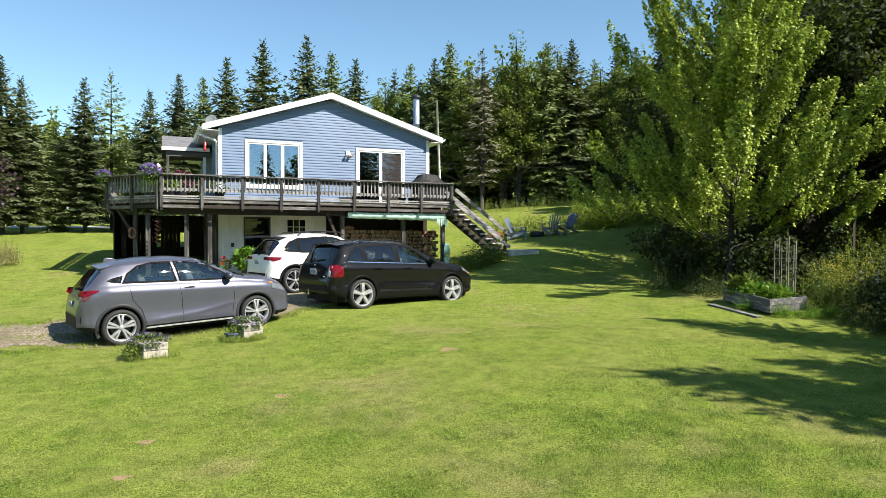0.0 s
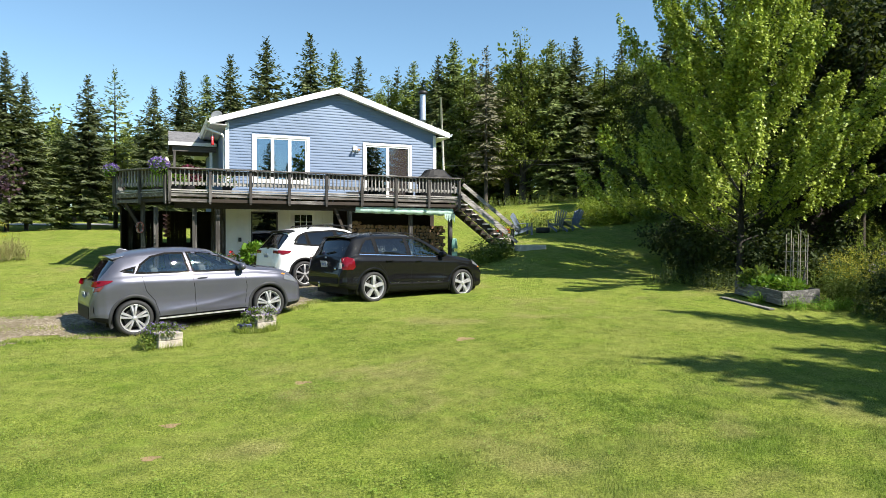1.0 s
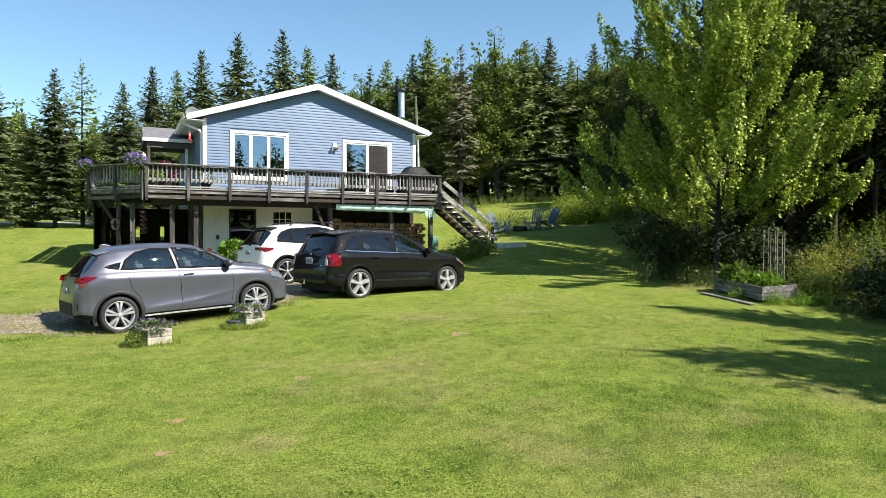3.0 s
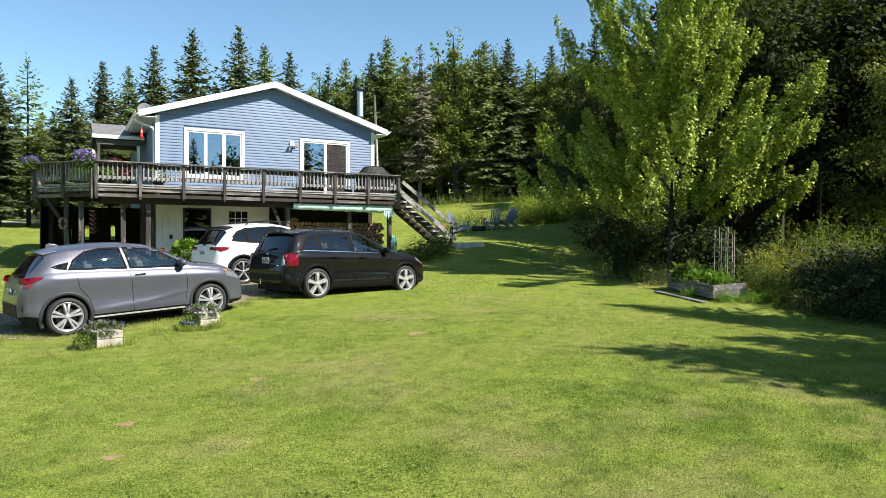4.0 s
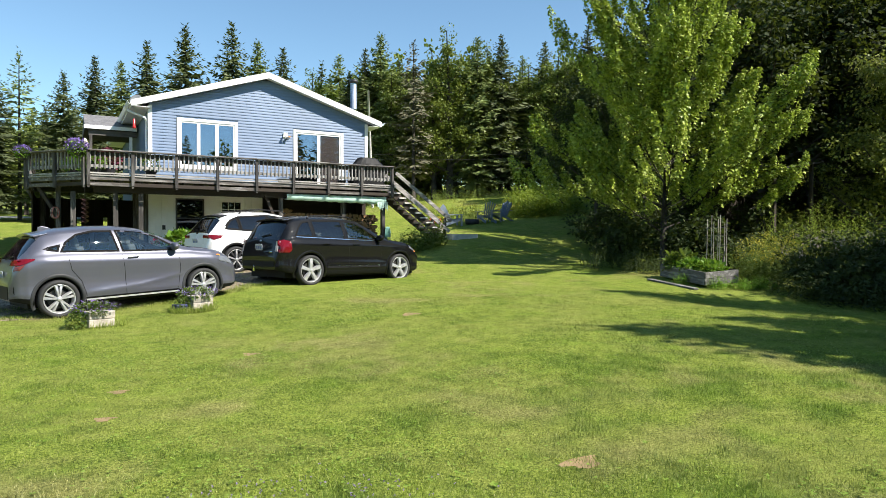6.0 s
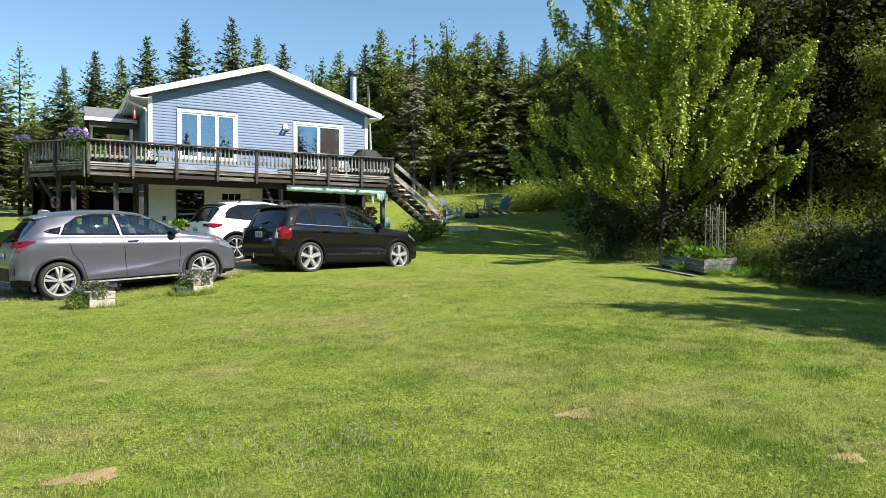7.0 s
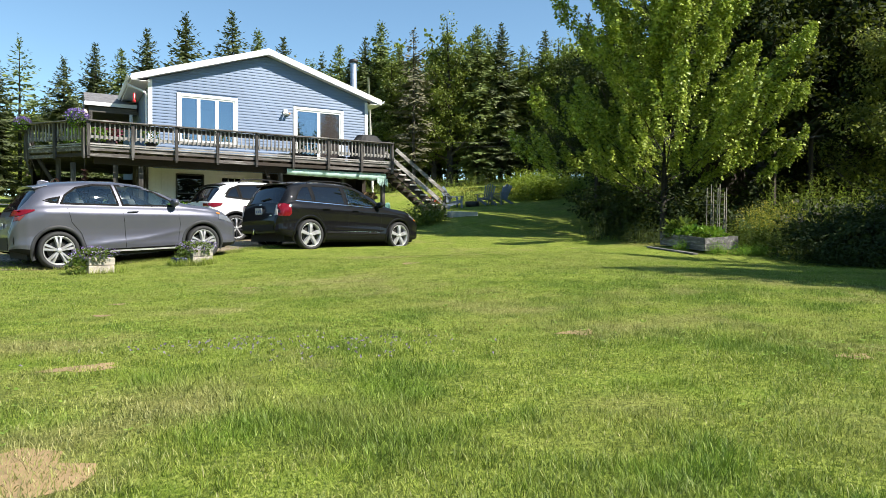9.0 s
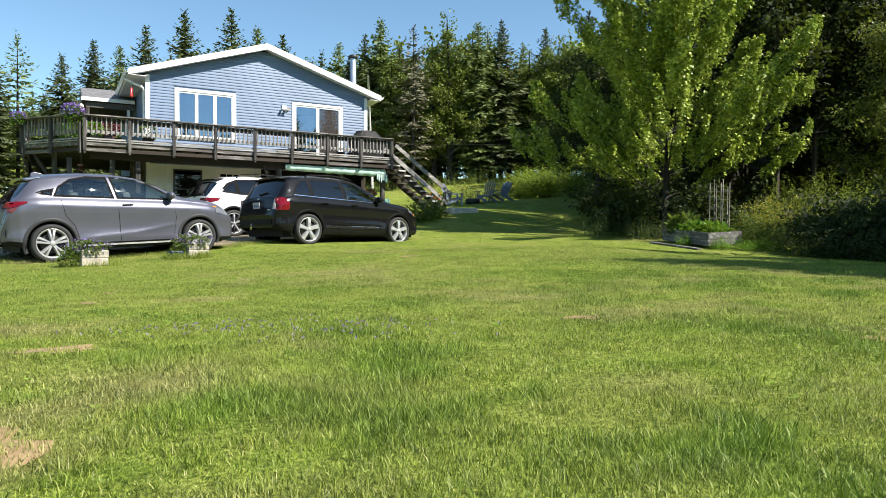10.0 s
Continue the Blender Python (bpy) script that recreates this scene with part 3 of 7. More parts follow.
def spruce_crown(h, reach, rng, gap=0.30, low=0.03, thin=1.0, fine=1.0):
    """Whorls of drooping boughs round a dense core, each fringed with flat sprays, narrowing to a spire."""
    P, D, S, L, W = [], [], [], [], []
    z = low * h
    up = np.array([0, 0, 1.0])
    while z < h * 0.985:
        u = z / h
        R = min(0.37 * (h - z) + 0.05, reach * (0.86 + 0.14 * math.sin(z * 5)))
        small = min(1, 0.4 + (h - z) / 4)
        n = max(5, int((6 + 2.5 * (1 - u)) * thin * fine ** 0.5))
        a0 = rng.uniform(0, 6.28)
        for k in range(n):
            a = a0 + k * 6.283 / n + rng.normal(0, 0.2)
            r = R * rng.uniform(0.55, 1.2)
            el = -0.34 + 0.85 * u * u + rng.normal(0, 0.09)
            rad, tan = np.array([math.cos(a), math.sin(a), 0]), np.array([-math.sin(a), math.cos(a), 0])
            m = max(3, int(r / 0.24 * fine))
            s = np.linspace(0.22, 0.97, m)
            zc = z + rng.normal(0, 0.12)
            c = rad * (r * s * math.cos(el))[:, None] + up * (zc + r * s * math.sin(el) + 0.14 * r * s * s)[:, None]
            for sg in (-1, 1):
                w = unit(rad * rng.uniform(0.5, 0.9, (m, 1)) + sg * tan * rng.uniform(0.6, 1.1, (m, 1)) + up * rng.normal(-0.22, 0.2, (m, 1)))
                P.append(c); D.append(w)
                S.append(unit(np.cross(w, up * 0.8 + rad * 0.6 + rng.normal(0, 0.4, (m, 3)))))
                L.append((0.24 + 0.30 * r * (1.05 - s)) * rng.uniform(0.75, 1.25, m) * small)
                W.append(rng.uniform(0.12, 0.20, m) / fine ** 0.6 * small)
            P.append(c[-1:]); D.append(unit(rad + up * (0.2 + 0.4 * u))[None]); S.append(tan[None]); L.append(np.array([0.30 * small])); W.append(np.array([0.10]))
        if thin > 0.75:
            # inner twigs that close the crown
            m = 6
            a = rng.uniform(0, 6.283, m)
            out = np.stack([np.cos(a), np.sin(a), rng.uniform(-0.75, -0.15, m)], 1)
            P.append(np.tile([[0, 0, z + 0.1]], (m, 1))); D.append(unit(out)); S.append(unit(np.cross(out, up + rng.normal(0, 0.5, (m, 3)))))
            L.append(R * rng.uniform(0.5, 0.8, m)); W.append(R * rng.uniform(0.28, 0.42, m))
        z += gap * (0.75 + 0.4 * (1 - u)) * rng.uniform(0.85, 1.15)
    for k in range(14):
        a = rng.uniform(0, 6.28)
        P.append(np.array([[0, 0, h * 0.985 - 0.06 * k]])); D.append(unit(np.array([[math.cos(a) * 0.6, math.sin(a) * 0.6, 0.8]])))
        S.append(np.array([[-math.sin(a), math.cos(a), 0]])); L.append(np.array([0.22 + 0.012 * k])); W.append(np.array([0.07]))
    return diamonds(*[np.concatenate(q) for q in (P, D, S, L, W)])


def leaf_cloud(centres, radii, count, size, rng, flat=0.35, tall=0.62, face=(0.0, 0.0, 1.0)):
    """Leaves scattered near the shells of many small clumps."""
    k = rng.integers(0, len(centres), count)
    d = unit(rng.normal(size=(count, 3)))
    r = rng.uniform(0.35, 1.0, count) ** 0.5
    p = centres[k] + d * (radii[k] * r)[:, None] * np.array([1, 1, tall])
    way = unit(d * 0.5 + rng.normal(size=(count, 3)) * 0.6 + np.array([0, 0, -0.25]))
    up = unit(rng.normal(size=(count, 3)) * flat + np.array(face) + d * 0.7)
    side = unit(np.cross(way, up))
    s = size * rng.uniform(0.6, 1.3, count)
    return diamonds(p, way, side, s, s * 0.8)


def skeleton(h, spread, rng, fork=0.25, n=16, lean=0.9):
    """Limbs of a broad-leaved tree: lists of points with radii, and clump centres."""
    limbs, tips = [], []
    top = np.array([rng.normal(0, 0.15), rng.normal(0, 0.15), h * 0.88])
    limbs.append(([np.zeros(3), np.array([0.05, 0.02, h * 0.4]), top], 0.022 * h, 0.02))
    for k in range(n):
        u = fork + (0.9 - fork) * (k + 0.5) / n
        a = k * 2.4 + rng.normal(0, 0.3)
        base = np.array([0.03, 0, h * u * 0.82])
        L = spread * (1.1 - 0.75 * u) * rng.uniform(0.75, 1.15)
        rise = L * rng.uniform(0.45, 0.95) * lean
        tip = base + np.array([math.cos(a) * L, math.sin(a) * L, rise])
        mid = (base + tip) / 2 + np.array([0, 0, -0.1 * L])
        limbs.append(([base, mid, tip], 0.010 * h * (1.1 - u), 0.012))
        for s in np.linspace(0.35, 1.0, 6):
            c = base + (tip - base) * s
            for _ in range(3):
                tips.append(c + rng.normal(size=3) * np.array([0.5, 0.5, 0.35]) * L * 0.28)
    for s in np.linspace(0.5, 1.02, 26):
        tips.append(top * s + rng.normal(size=3) * np.array([0.6, 0.6, 0.25]) * (1.25 - s))
    return limbs, np.array(tips)


def tree_parts(t, limbs, v, f, leaf):
    m = Mesh()
    for pts, r, r2 in limbs:
        m.tube(pts, r, 7, r2)
    part("trunk", m, M_BARK, t, smooth=True)
    quads("crown", v, f, leaf, t)


def make_spruce(name, h, reach, seed, mat, label, gap=0.30, low=0.03, thin=1.0, fine=1.0):
    rng = np.random.default_rng(seed)
    t = thing(name, label=label, category="tree", group="trees at the wood's edge")
    v, f = spruce_crown(h, reach, rng, gap, low, thin, fine)
    tree_parts(t, [([(0, 0, -0.3), (0, 0, h * 0.5), (0, 0, h * 0.97)], 0.014 * h, 0.012)], v, f, mat)
    return t


def make_broad(name, h, spread, seed, mat, label, leaves, size, fork=0.25, n=16, group="trees at the wood's edge"):
    rng = np.random.default_rng(seed)
    t = thing(name, label=label, category="tree", group=group)
    limbs, tips = skeleton(h, spread, rng, fork, n)
    limbs[0][0][0] = np.array([0, 0, -0.3])
    v, f = leaf_cloud(tips, np.full(len(tips), spread * 0.17) * rng.uniform(0.6, 1.3, len(tips)), leaves, size, rng)
    tree_parts(t, limbs, v, f, mat)
    return t


SPRUCE_LABEL = "dark green spruce tree standing at the wood's edge"
FINE = [make_spruce("spruce_tree", 10, 2.0, 5, M_SPRUCE, SPRUCE_LABEL, 0.26, 0.10, 1.0, 1.4), make_spruce("spruce_tree", 10, 2.4, 6, M_SPRUCE, SPRUCE_LABEL, 0.26, 0.10, 1.0, 1.4),
        make_spruce("spruce_tree", 10, 1.9, 8, M_SPRUCE_B, SPRUCE_LABEL, 0.26, 0.03, 1.0, 1.45), make_spruce("spruce_tree", 10, 1.9, 9, M_SPRUCE_B, "sparse spruce tree with gaps between its boughs", 0.42, 0.15, 0.7, 1.6)]
# trees farther in
PROTO = [make_spruce("spruce_tree", 10, 2.0, 1, M_SPRUCE, SPRUCE_LABEL, 0.36, 0.10), make_spruce("spruce_tree", 10, 2.3, 2, M_SPRUCE, SPRUCE_LABEL, 0.36, 0.10),
         make_spruce("spruce_tree", 10, 1.9, 3, M_SPRUCE_B, SPRUCE_LABEL, 0.36, 0.10)]
BROAD = [make_broad("broadleaf_tree", 10, 2.5, 11, M_DECID, "green broad-leaved tree in the wood", 3200, 0.28, 0.12, 20),
         make_broad("broadleaf_tree", 10, 2.0, 12, M_ASPEN, "pale green broad-leaved tree in the wood", 3200, 0.28, 0.12, 24),
         make_broad("broadleaf_tree", 10, 1.8, 13, M_DECID, "slim green broad-leaved tree in the wood", 3200, 0.27, 0.12, 24)]
EDGE = [make_broad("broadleaf_tree", 10, 2.3, 18, M_DECID, "green broad-leaved tree at the wood's edge", 12500, 0.125, 0.12, 26),
        make_broad("broadleaf_tree", 10, 1.9, 19, M_ASPEN, "pale green slim tree at the wood's edge", 11000, 0.12, 0.12, 26)]
BROAD_FINE = make_broad("broadleaf_tree", 10, 3.2, 14, M_SHADEWOOD, "tall green broad-leaved tree in the wood", 13000, 0.145, 0.2, 26)
USED = set()


def plant(proto, x, y, h, turn=None, wide=1.0):
    """Stand a tree of that height on the ground; the first use takes the tree itself."""
    k = h / 10
    a = RNG.uniform(0, 360) if turn is None else turn
    m = pose(x, y, gz(x, y), 0, 0, a) @ Matrix.Diagonal((k * wide, k * wide, k, 1))
    if proto in USED:
        ob = copy_thing(proto, m)
    else:
        USED.add(proto)
        ob = proto
    ob.matrix_basis = m
    return ob


def bearing(yaw, depth_range):
    a = radians(yaw)
    return -math.sin(a) * depth_range, math.cos(a) * depth_range


# spruces that stand singly against the sky: bearing, range, height
SINGLE = [(10.1, 46, 10.1, 0), (8.9, 47, 9.2, 1), (4.9, 48, 9.6, 0), (3.1, 50, 10.5, 3), (0.4, 47, 9.1, 1), (-1.7, 50, 10.7, 0), (-3.5, 52, 11.0, 2), (-5.3, 52, 12.5, 0), (-8.1, 54, 14.4, 1), (-11.6, 55, 14.7, 0), (-13.6, 56, 13.5, 2), (-15.6, 56, 12.7, 0),
          (12.5, 43, 11.0, 1), (15.0, 42, 11.0, 0), (6.8, 49, 7.0, 2), (-9.8, 57, 10.8, 0)]
for yaw, r, h, k in SINGLE:
    x, y = bearing(yaw, r)
    plant(FINE[k], x, y, h)
dead = make_spruce("dead_spruce", 10, 1.5, 15, M_DEAD, "bare grey dead spruce at the wood's edge", 0.36, 0.2, 0.6, 1.6)
plant(dead, *bearing(-26.2, 47), 11.2)
# saplings and brush that close the wood below the crowns
BRUSH = make_broad("sapling", 10, 5.0, 17, M_DECID, "leafy sapling in the brush under the wood", 1500, 0.62, 0.05, 16, "saplings in the wood")
for yaw in np.arange(-15, -62, -1.3):
    r = (53 if yaw > -20 else 52.5 - smooth(-42, -62, yaw) * 15) + RNG.uniform(-1.5, 3.5)
    x, y = bearing(yaw + RNG.uniform(-0.4, 0.4), r)
    plant(BRUSH, x, y, RNG.uniform(2.8, 4.6))
# the wood: rows of mixed trees behind
for yaw in np.arange(24, -68, -1.15):
    for row in range(2 if yaw > -45 else 3):
        r = 60 + row * 7 + RNG.uniform(-2, 2) if yaw > -20 else 51 - smooth(-42, -62, yaw) * 16 + row * 6 + RNG.uniform(-2, 2)
        x, y = bearing(yaw + RNG.uniform(-0.5, 0.5), r)
        h = (7.8 if yaw > -8 else 9.0 if yaw > -17 else 11.8 if yaw > -38 else 10.8 if yaw > -45 else 10.5 + 7 * smooth(-45, -53, yaw)) * RNG.uniform(0.82, 1.12) + row * (0.8 if yaw > -16 else 0.2)
        if (row == 2 and RNG.uniform() < 0.5) or (28 < x < 34 and 15 < y < 22):
            continue
        broad = RNG.uniform() < (0.56 if row == 0 else 0.62) if yaw < -16 else RNG.uniform() < (0.55 if row == 0 else 0.5)
        kind = (EDGE[RNG.integers(2)] if row == 0 and -45 < yaw < -16 else BROAD[RNG.integers(3)]) if broad else (FINE[(0, 1, 2, 2)[RNG.integers(4)]] if yaw < -16 else FINE[RNG.integers(2)]) if row == 0 else PROTO[RNG.integers(3)]
        plant(kind, x, y, h * (1.08 if broad else 1.0))


def make_maple(x, y, h, spread, seed):
    """Limbs that leave the trunk flat and bend upwards, branch again, and end in pointed leafy spires."""
    rng = np.random.default_rng(seed)
    t = thing("maple_tree", label="large bright green maple tree on the lawn's edge", category="tree", group="garden trees")
    limbs = [([np.array([0, 0, -0.3]), np.array([0.06, 0.0, h * 0.18]), np.array([0.12, 0.05, h * 0.45]), np.array([-0.15, 0.1, h * 0.95])], 0.13, 0.02)]
    root, way_up, size = [], [], []
    count = 44

    def leafy(c):
        """Above the skirt of the crown, which rises away from the trunk."""
        return c[2] > h * (0.135 + 0.085 * min(1.0, math.hypot(c[0], c[1]) / (0.85 * spread)))

    for k in range(count):
        u = ((k + 0.5) / count) ** 1.15
        a = k * 2.4 + rng.normal(0, 0.3)
        out = np.array([math.cos(a), math.sin(a), 0])
        base = np.array([0.08, 0.02, h * (0.07 + 0.62 * u) * rng.uniform(0.8, 1.15)])
        reach = spread * (1.0 - 0.62 * u ** 1.3) * rng.uniform(0.62, 1.06)
        rise = (h * (0.08 + 0.17 * u) + 0.34 * reach) * rng.uniform(0.75, 1.2) * (0.55 + 0.45 * min(1.0, u / 0.4)) + h * 0.05 * (1 - u)
        line_of = [base + out * reach * q + np.array([0, 0, rise * (0.75 * q + 0.25 * q * q)]) for q in np.linspace(0, 1, 6)]
        if leafy(line_of[2]):
            limbs.append((line_of, 0.024 * (1.2 - u), 0.005))
        for s in np.linspace(0.22, 1.0, 7):
            c = base + out * reach * s + np.array([0, 0, rise * (0.75 * s + 0.25 * s * s)])
            for q in (-1, 1):
                b = a + q * rng.uniform(0.35, 1.0) * (1.1 - 0.7 * s)
                d = unit(np.array([math.cos(b), math.sin(b), rng.uniform(0.25, 0.95)]))
                far = rng.uniform(0.35, 0.95) * (1.25 - 0.6 * s) * spread / 4.3
                e = c + d * far
                if not (leafy(e) and leafy(c)):
                    continue
                limbs.append(([c, e], 0.010, 0.005))
                root.append(c + d * far * 0.35); way_up.append(d * 0.75 + np.array([0, 0, 0.25])); size.append(rng.uniform(0.45, 0.75))
                root.append(e); way_up.append(d * 0.45 + np.array([0, 0, 0.75])); size.append(rng.uniform(0.5, 1.0))
        root.append(line_of[-1]); way_up.append(out * 0.35 + np.array([0, 0, 0.9])); size.append(rng.uniform(0.7, 1.15))
    root, way_up, size = np.array(root), unit(np.array(way_up)), np.array(size)
    high = np.array([leafy(c) for c in root])
    root, way_up, size = root[high], way_up[high], size[high]
    # leaves in a spire round each shoot, turned to the light and folded along the midrib
    n = 118000
    k, w = rng.choice(len(root), n, p=size / size.sum()), rng.uniform(0, 1, n) ** 0.75
    around = unit(rng.normal(size=(n, 3)))
    around = unit(around - way_up[k] * (around * way_up[k]).sum(1, keepdims=True))
    wide = size[k] * (0.175 * (1 - w) ** 0.7 + 0.02) * rng.uniform(0.3, 1.0, n) ** 0.5
    p = root[k] + way_up[k] * (w * size[k])[:, None] + around * wide[:, None] + np.array([0, 0, -0.10]) * (wide / 0.2)[:, None]
    face = unit(rng.normal(size=(n, 3)) * 0.48 + np.array(SUN_FROM) * 0.45 + around * 0.3 + np.array([0, 0, 0.45]))
    way = around * 0.7 + rng.normal(size=(n, 3)) * 0.6 + np.array([0, 0, -0.4])
    way = unit(way - face * (way * face).sum(1, keepdims=True))
    side = np.cross(face, way)
    L = (0.088 * rng.uniform(0.55, 1.35, n))[:, None]
    v = np.stack([p, p + way * L * 0.42 + side * L * 0.44 + face * L * 0.14, p + way * L, p + way * L * 0.42 - side * L * 0.44 + face * L * 0.14], 1).reshape(-1, 3)
    m = Mesh()
    for pts, r, r2 in limbs:
        m.tube(pts, r, 6, r2)
    part("trunk", m, M_MAPLEBARK, t, "grey-brown forking trunk", smooth=True)
    quads("crown", v, np.arange(4 * n).reshape(n, 4), M_MAPLE, t)
    t.matrix_basis = pose(x, y, gz(x, y))


M_MAPLEBARK = worn("maple_bark", (0.036, 0.031, 0.027), 0.95, 0.5, 5.0, 40, 0.9)
make_maple(15.95, 15.5, 9.4, 4.35, 24)


# ---- deck ----
M_CAP = timber("dark_rail_wood", (0.13, 0.12, 0.115), "x", 0.8, 0.5, 0.6)
M_RIM = timber("dark_rim_wood", (0.125, 0.11, 0.102), "x", 0.85, 0.5, 0.42)
M_RAIL = timber("grey_rail_wood", (0.25, 0.235, 0.22), "x", 0.8, 0.5, 0.8)
M_BALUSTER = timber("grey_baluster_wood", (0.20, 0.19, 0.18), "z", 0.85, 0.5, 0.6)
M_STAKE = timber("pale_stakes", (0.30, 0.27, 0.235), "z")
M_TARP = worn("green_tarp", (0.48, 0.66, 0.58), 0.5, 0.3, 4.0, 40, 0.3)
DECK_Y, DECK_X0, DECK_X1 = 22.60, 0.10, 9.92
CORNER = (-1.42, 24.38)
deck = thing("deck", 5.0, 23.7, 3.0, "weathered grey wooden deck on tall posts round the house", "deck")


def rail_run(p, q, bays):
    """Posts, cap, rails and spindles along the deck's edge from p to q."""
    p, q = Vector((*p, 0)), Vector((*q, 0))
    d = (q - p).normalized()
    out = Vector((d.y, -d.x, 0)) * 0.06
    L = (q - p).length

    def at(s, z, o=0.0):
        v = p + d * s + out * o
        return (v.x, v.y, z)

    for i in range(bays + 1):
        s = min(max(L * i / bays, 0.045), L - 0.045)
        top = part("post", Mesh().beam(at(s, 3.02 + random.uniform(-0.03, 0.02), 1), at(s, 4.03, 1), 0.088, 0.088, d), M_DECKPOST, deck, bevel=0.006)
        part("post_foot", Mesh().beam(at(s, 3.02, 1), at(s, 2.965, 0.9), 0.07, 0.06, d), M_DECKPOST, top)
    for i in range(bays):
        a, b = L * i / bays, L * (i + 1) / bays
        part("rail_cap", Mesh().beam(at(a + 0.003, 4.055, 1.0), at(b - 0.003, 4.055 + random.uniform(-0.012, 0.012), 1.0), 0.20, 0.036), M_CAP, deck, bevel=0.004)
        # the dark wood puts the cap's shadow into this rail's colour
        part("upper_rail", Mesh().beam(at(a + 0.05, 3.955, 0.0), at(b - 0.05, 3.945, 0.0), 0.036, 0.14), M_DARKWOOD, deck)
        part("lower_rail", Mesh().beam(at(a + 0.05, 3.60, 0.0), at(b - 0.05, 3.60, 0.0), 0.036, 0.085), M_RAIL, deck)
        part("kick_board", Mesh().beam(at(a + 0.05, 3.395, 0.2), at(b - 0.05, 3.395, 0.2), 0.036, 0.045), M_RAIL, deck)
        part("rim_joist", Mesh().beam(at(a, 3.245, 0.3), at(b - 0.004, 3.245 + random.uniform(-0.008, 0.008), 0.0), 0.04, 0.112), M_RIM, deck, bevel=0.004)
        part("rim_joist", Mesh().beam(at(a, 3.072, 0.15), at(b - 0.004, 3.072, 0.15), 0.04, 0.105), M_DARKWOOD if i % 3 else M_RIM, deck, bevel=0.004)
        part("edge_board", Mesh().beam(at(a, 3.326, 0.62), at(b - 0.004, 3.326, 0.62), 0.05, 0.036), M_RAIL, deck)
        n = int((b - a) / 0.135)
        for k in range(n):
            s = a + (b - a) * (k + 0.75) / (n + 0.5)
            part("baluster", Mesh().beam(at(s + random.uniform(-0.006, 0.006), 3.515 + random.uniform(-0.015, 0.015), 0.55), at(s + random.uniform(-0.006, 0.006), 4.03, 0.55), 0.044, 0.036, d), M_BALUSTER, deck)


rail_run((DECK_X0, DECK_Y), (DECK_X1, DECK_Y), 8)
rail_run(CORNER, (DECK_X0, DECK_Y), 2)
rail_run((CORNER[0], 31.0), CORNER, 5)
for k in range(16):
    y = DECK_Y + 0.03 + k * 0.14
    x0 = DECK_X0 - (y - DECK_Y) * 0.85
    part("deck_board", Mesh().box(max(x0, -1.40), DECK_X1, y, y + 0.132, 3.308, 3.345), M_DECKWOOD, deck)
for k in range(25):
    y = DECK_Y + 2.28 + k * 0.25
    part("deck_board", Mesh().box(-1.40, LEFT - 0.03, y, y + 0.24, 3.308, 3.345), M_DECKWOOD, deck)
for x in np.arange(-0.9, 9.9, 0.61):
    part("joist", Mesh().box(x, x + 0.04, DECK_Y + 0.05 if x > 0.1 else 23.9, FRONT - 0.03, 3.08, 3.30), M_DARKWOOD, deck)
part("beam", Mesh().box(0.3, 9.8, 23.0, 23.14, 2.85, 3.07), M_DARKWOOD, deck)
for x, y in ((-0.62, 23.9), (-0.24, 23.1), (0.89, 23.1), (1.59, 23.1), (5.95, 23.1), (8.2, 23.1), (9.75, 23.1), (-1.1, 27.5), (-1.1, 30.5)):
    z = gz(x, y)
    part("support_post", Mesh().box(x - 0.07, x + 0.07, y - 0.07, y + 0.07, z - 0.1, 2.86 if y < 23.2 else 3.08), M_DECKPOST, deck, bevel=0.008)
part("brace", Mesh().beam((-1.15, 24.2, 3.05), (-0.62, 23.9, 2.1), 0.09, 0.09), M_DARKWOOD, deck)
part("brace", Mesh().beam((5.75, 23.0, 2.1), (5.4, 23.0, 2.95), 0.09, 0.09), M_DARKWOOD, deck)

# planked store under the side deck, with open gaps
for k in range(22):
    x = -1.38 + k * 0.155
    part("store_plank", Mesh().box(x, x + 0.153, 30.9, 30.94, gz(x, 30.9) - 0.1, 1.75 if k in (9, 15) else 3.06), M_DARKWOOD, deck)
    if k in (9, 15):
        part("store_plank", Mesh().box(x, x + 0.153, 30.9, 30.94, 2.35, 3.06), M_DARKWOOD, deck)
for k in range(28):
    y = 26.6 + k * 0.155
    part("store_plank", Mesh().box(-1.40, -1.36, y, y + 0.145, gz(-1.4, y) - 0.1, 3.06), M_DARKWOOD, deck)

# stairs from the deck's end down to the lawn
M_TREAD = timber("pale_tread_wood", (0.55, 0.52, 0.48), "y", 0.35, 0.4, 0.4)
stairs = thing("deck_stairs", 11.0, 23.0, 1.4, "weathered wooden stairs with plain handrails down from the deck", "stairs")
TOPX, BOTX, BOTZ = 9.95, 12.15, 1.40
for y in (22.62, 23.56):
    part("stringer", Mesh().beam((TOPX, y, 3.12), (BOTX, y, BOTZ + 0.06), 0.045, 0.26), M_DARKWOOD, stairs)
    part("handrail", Mesh().beam((TOPX + 0.08, y - 0.05, 3.86), (BOTX + 0.22, y - 0.05, 2.16), 0.045, 0.13), M_RAIL, stairs, bevel=0.004)
    part("middle_rail", Mesh().beam((TOPX + 0.05, y - 0.05, 3.40), (BOTX + 0.12, y - 0.05, 1.76), 0.04, 0.12), M_RAIL, stairs, bevel=0.004)
    part("newel", Mesh().box(BOTX - 0.08, BOTX + 0.01, y - 0.02, y + 0.07, BOTZ - 0.1, 2.26), M_DECKPOST, stairs, bevel=0.006)
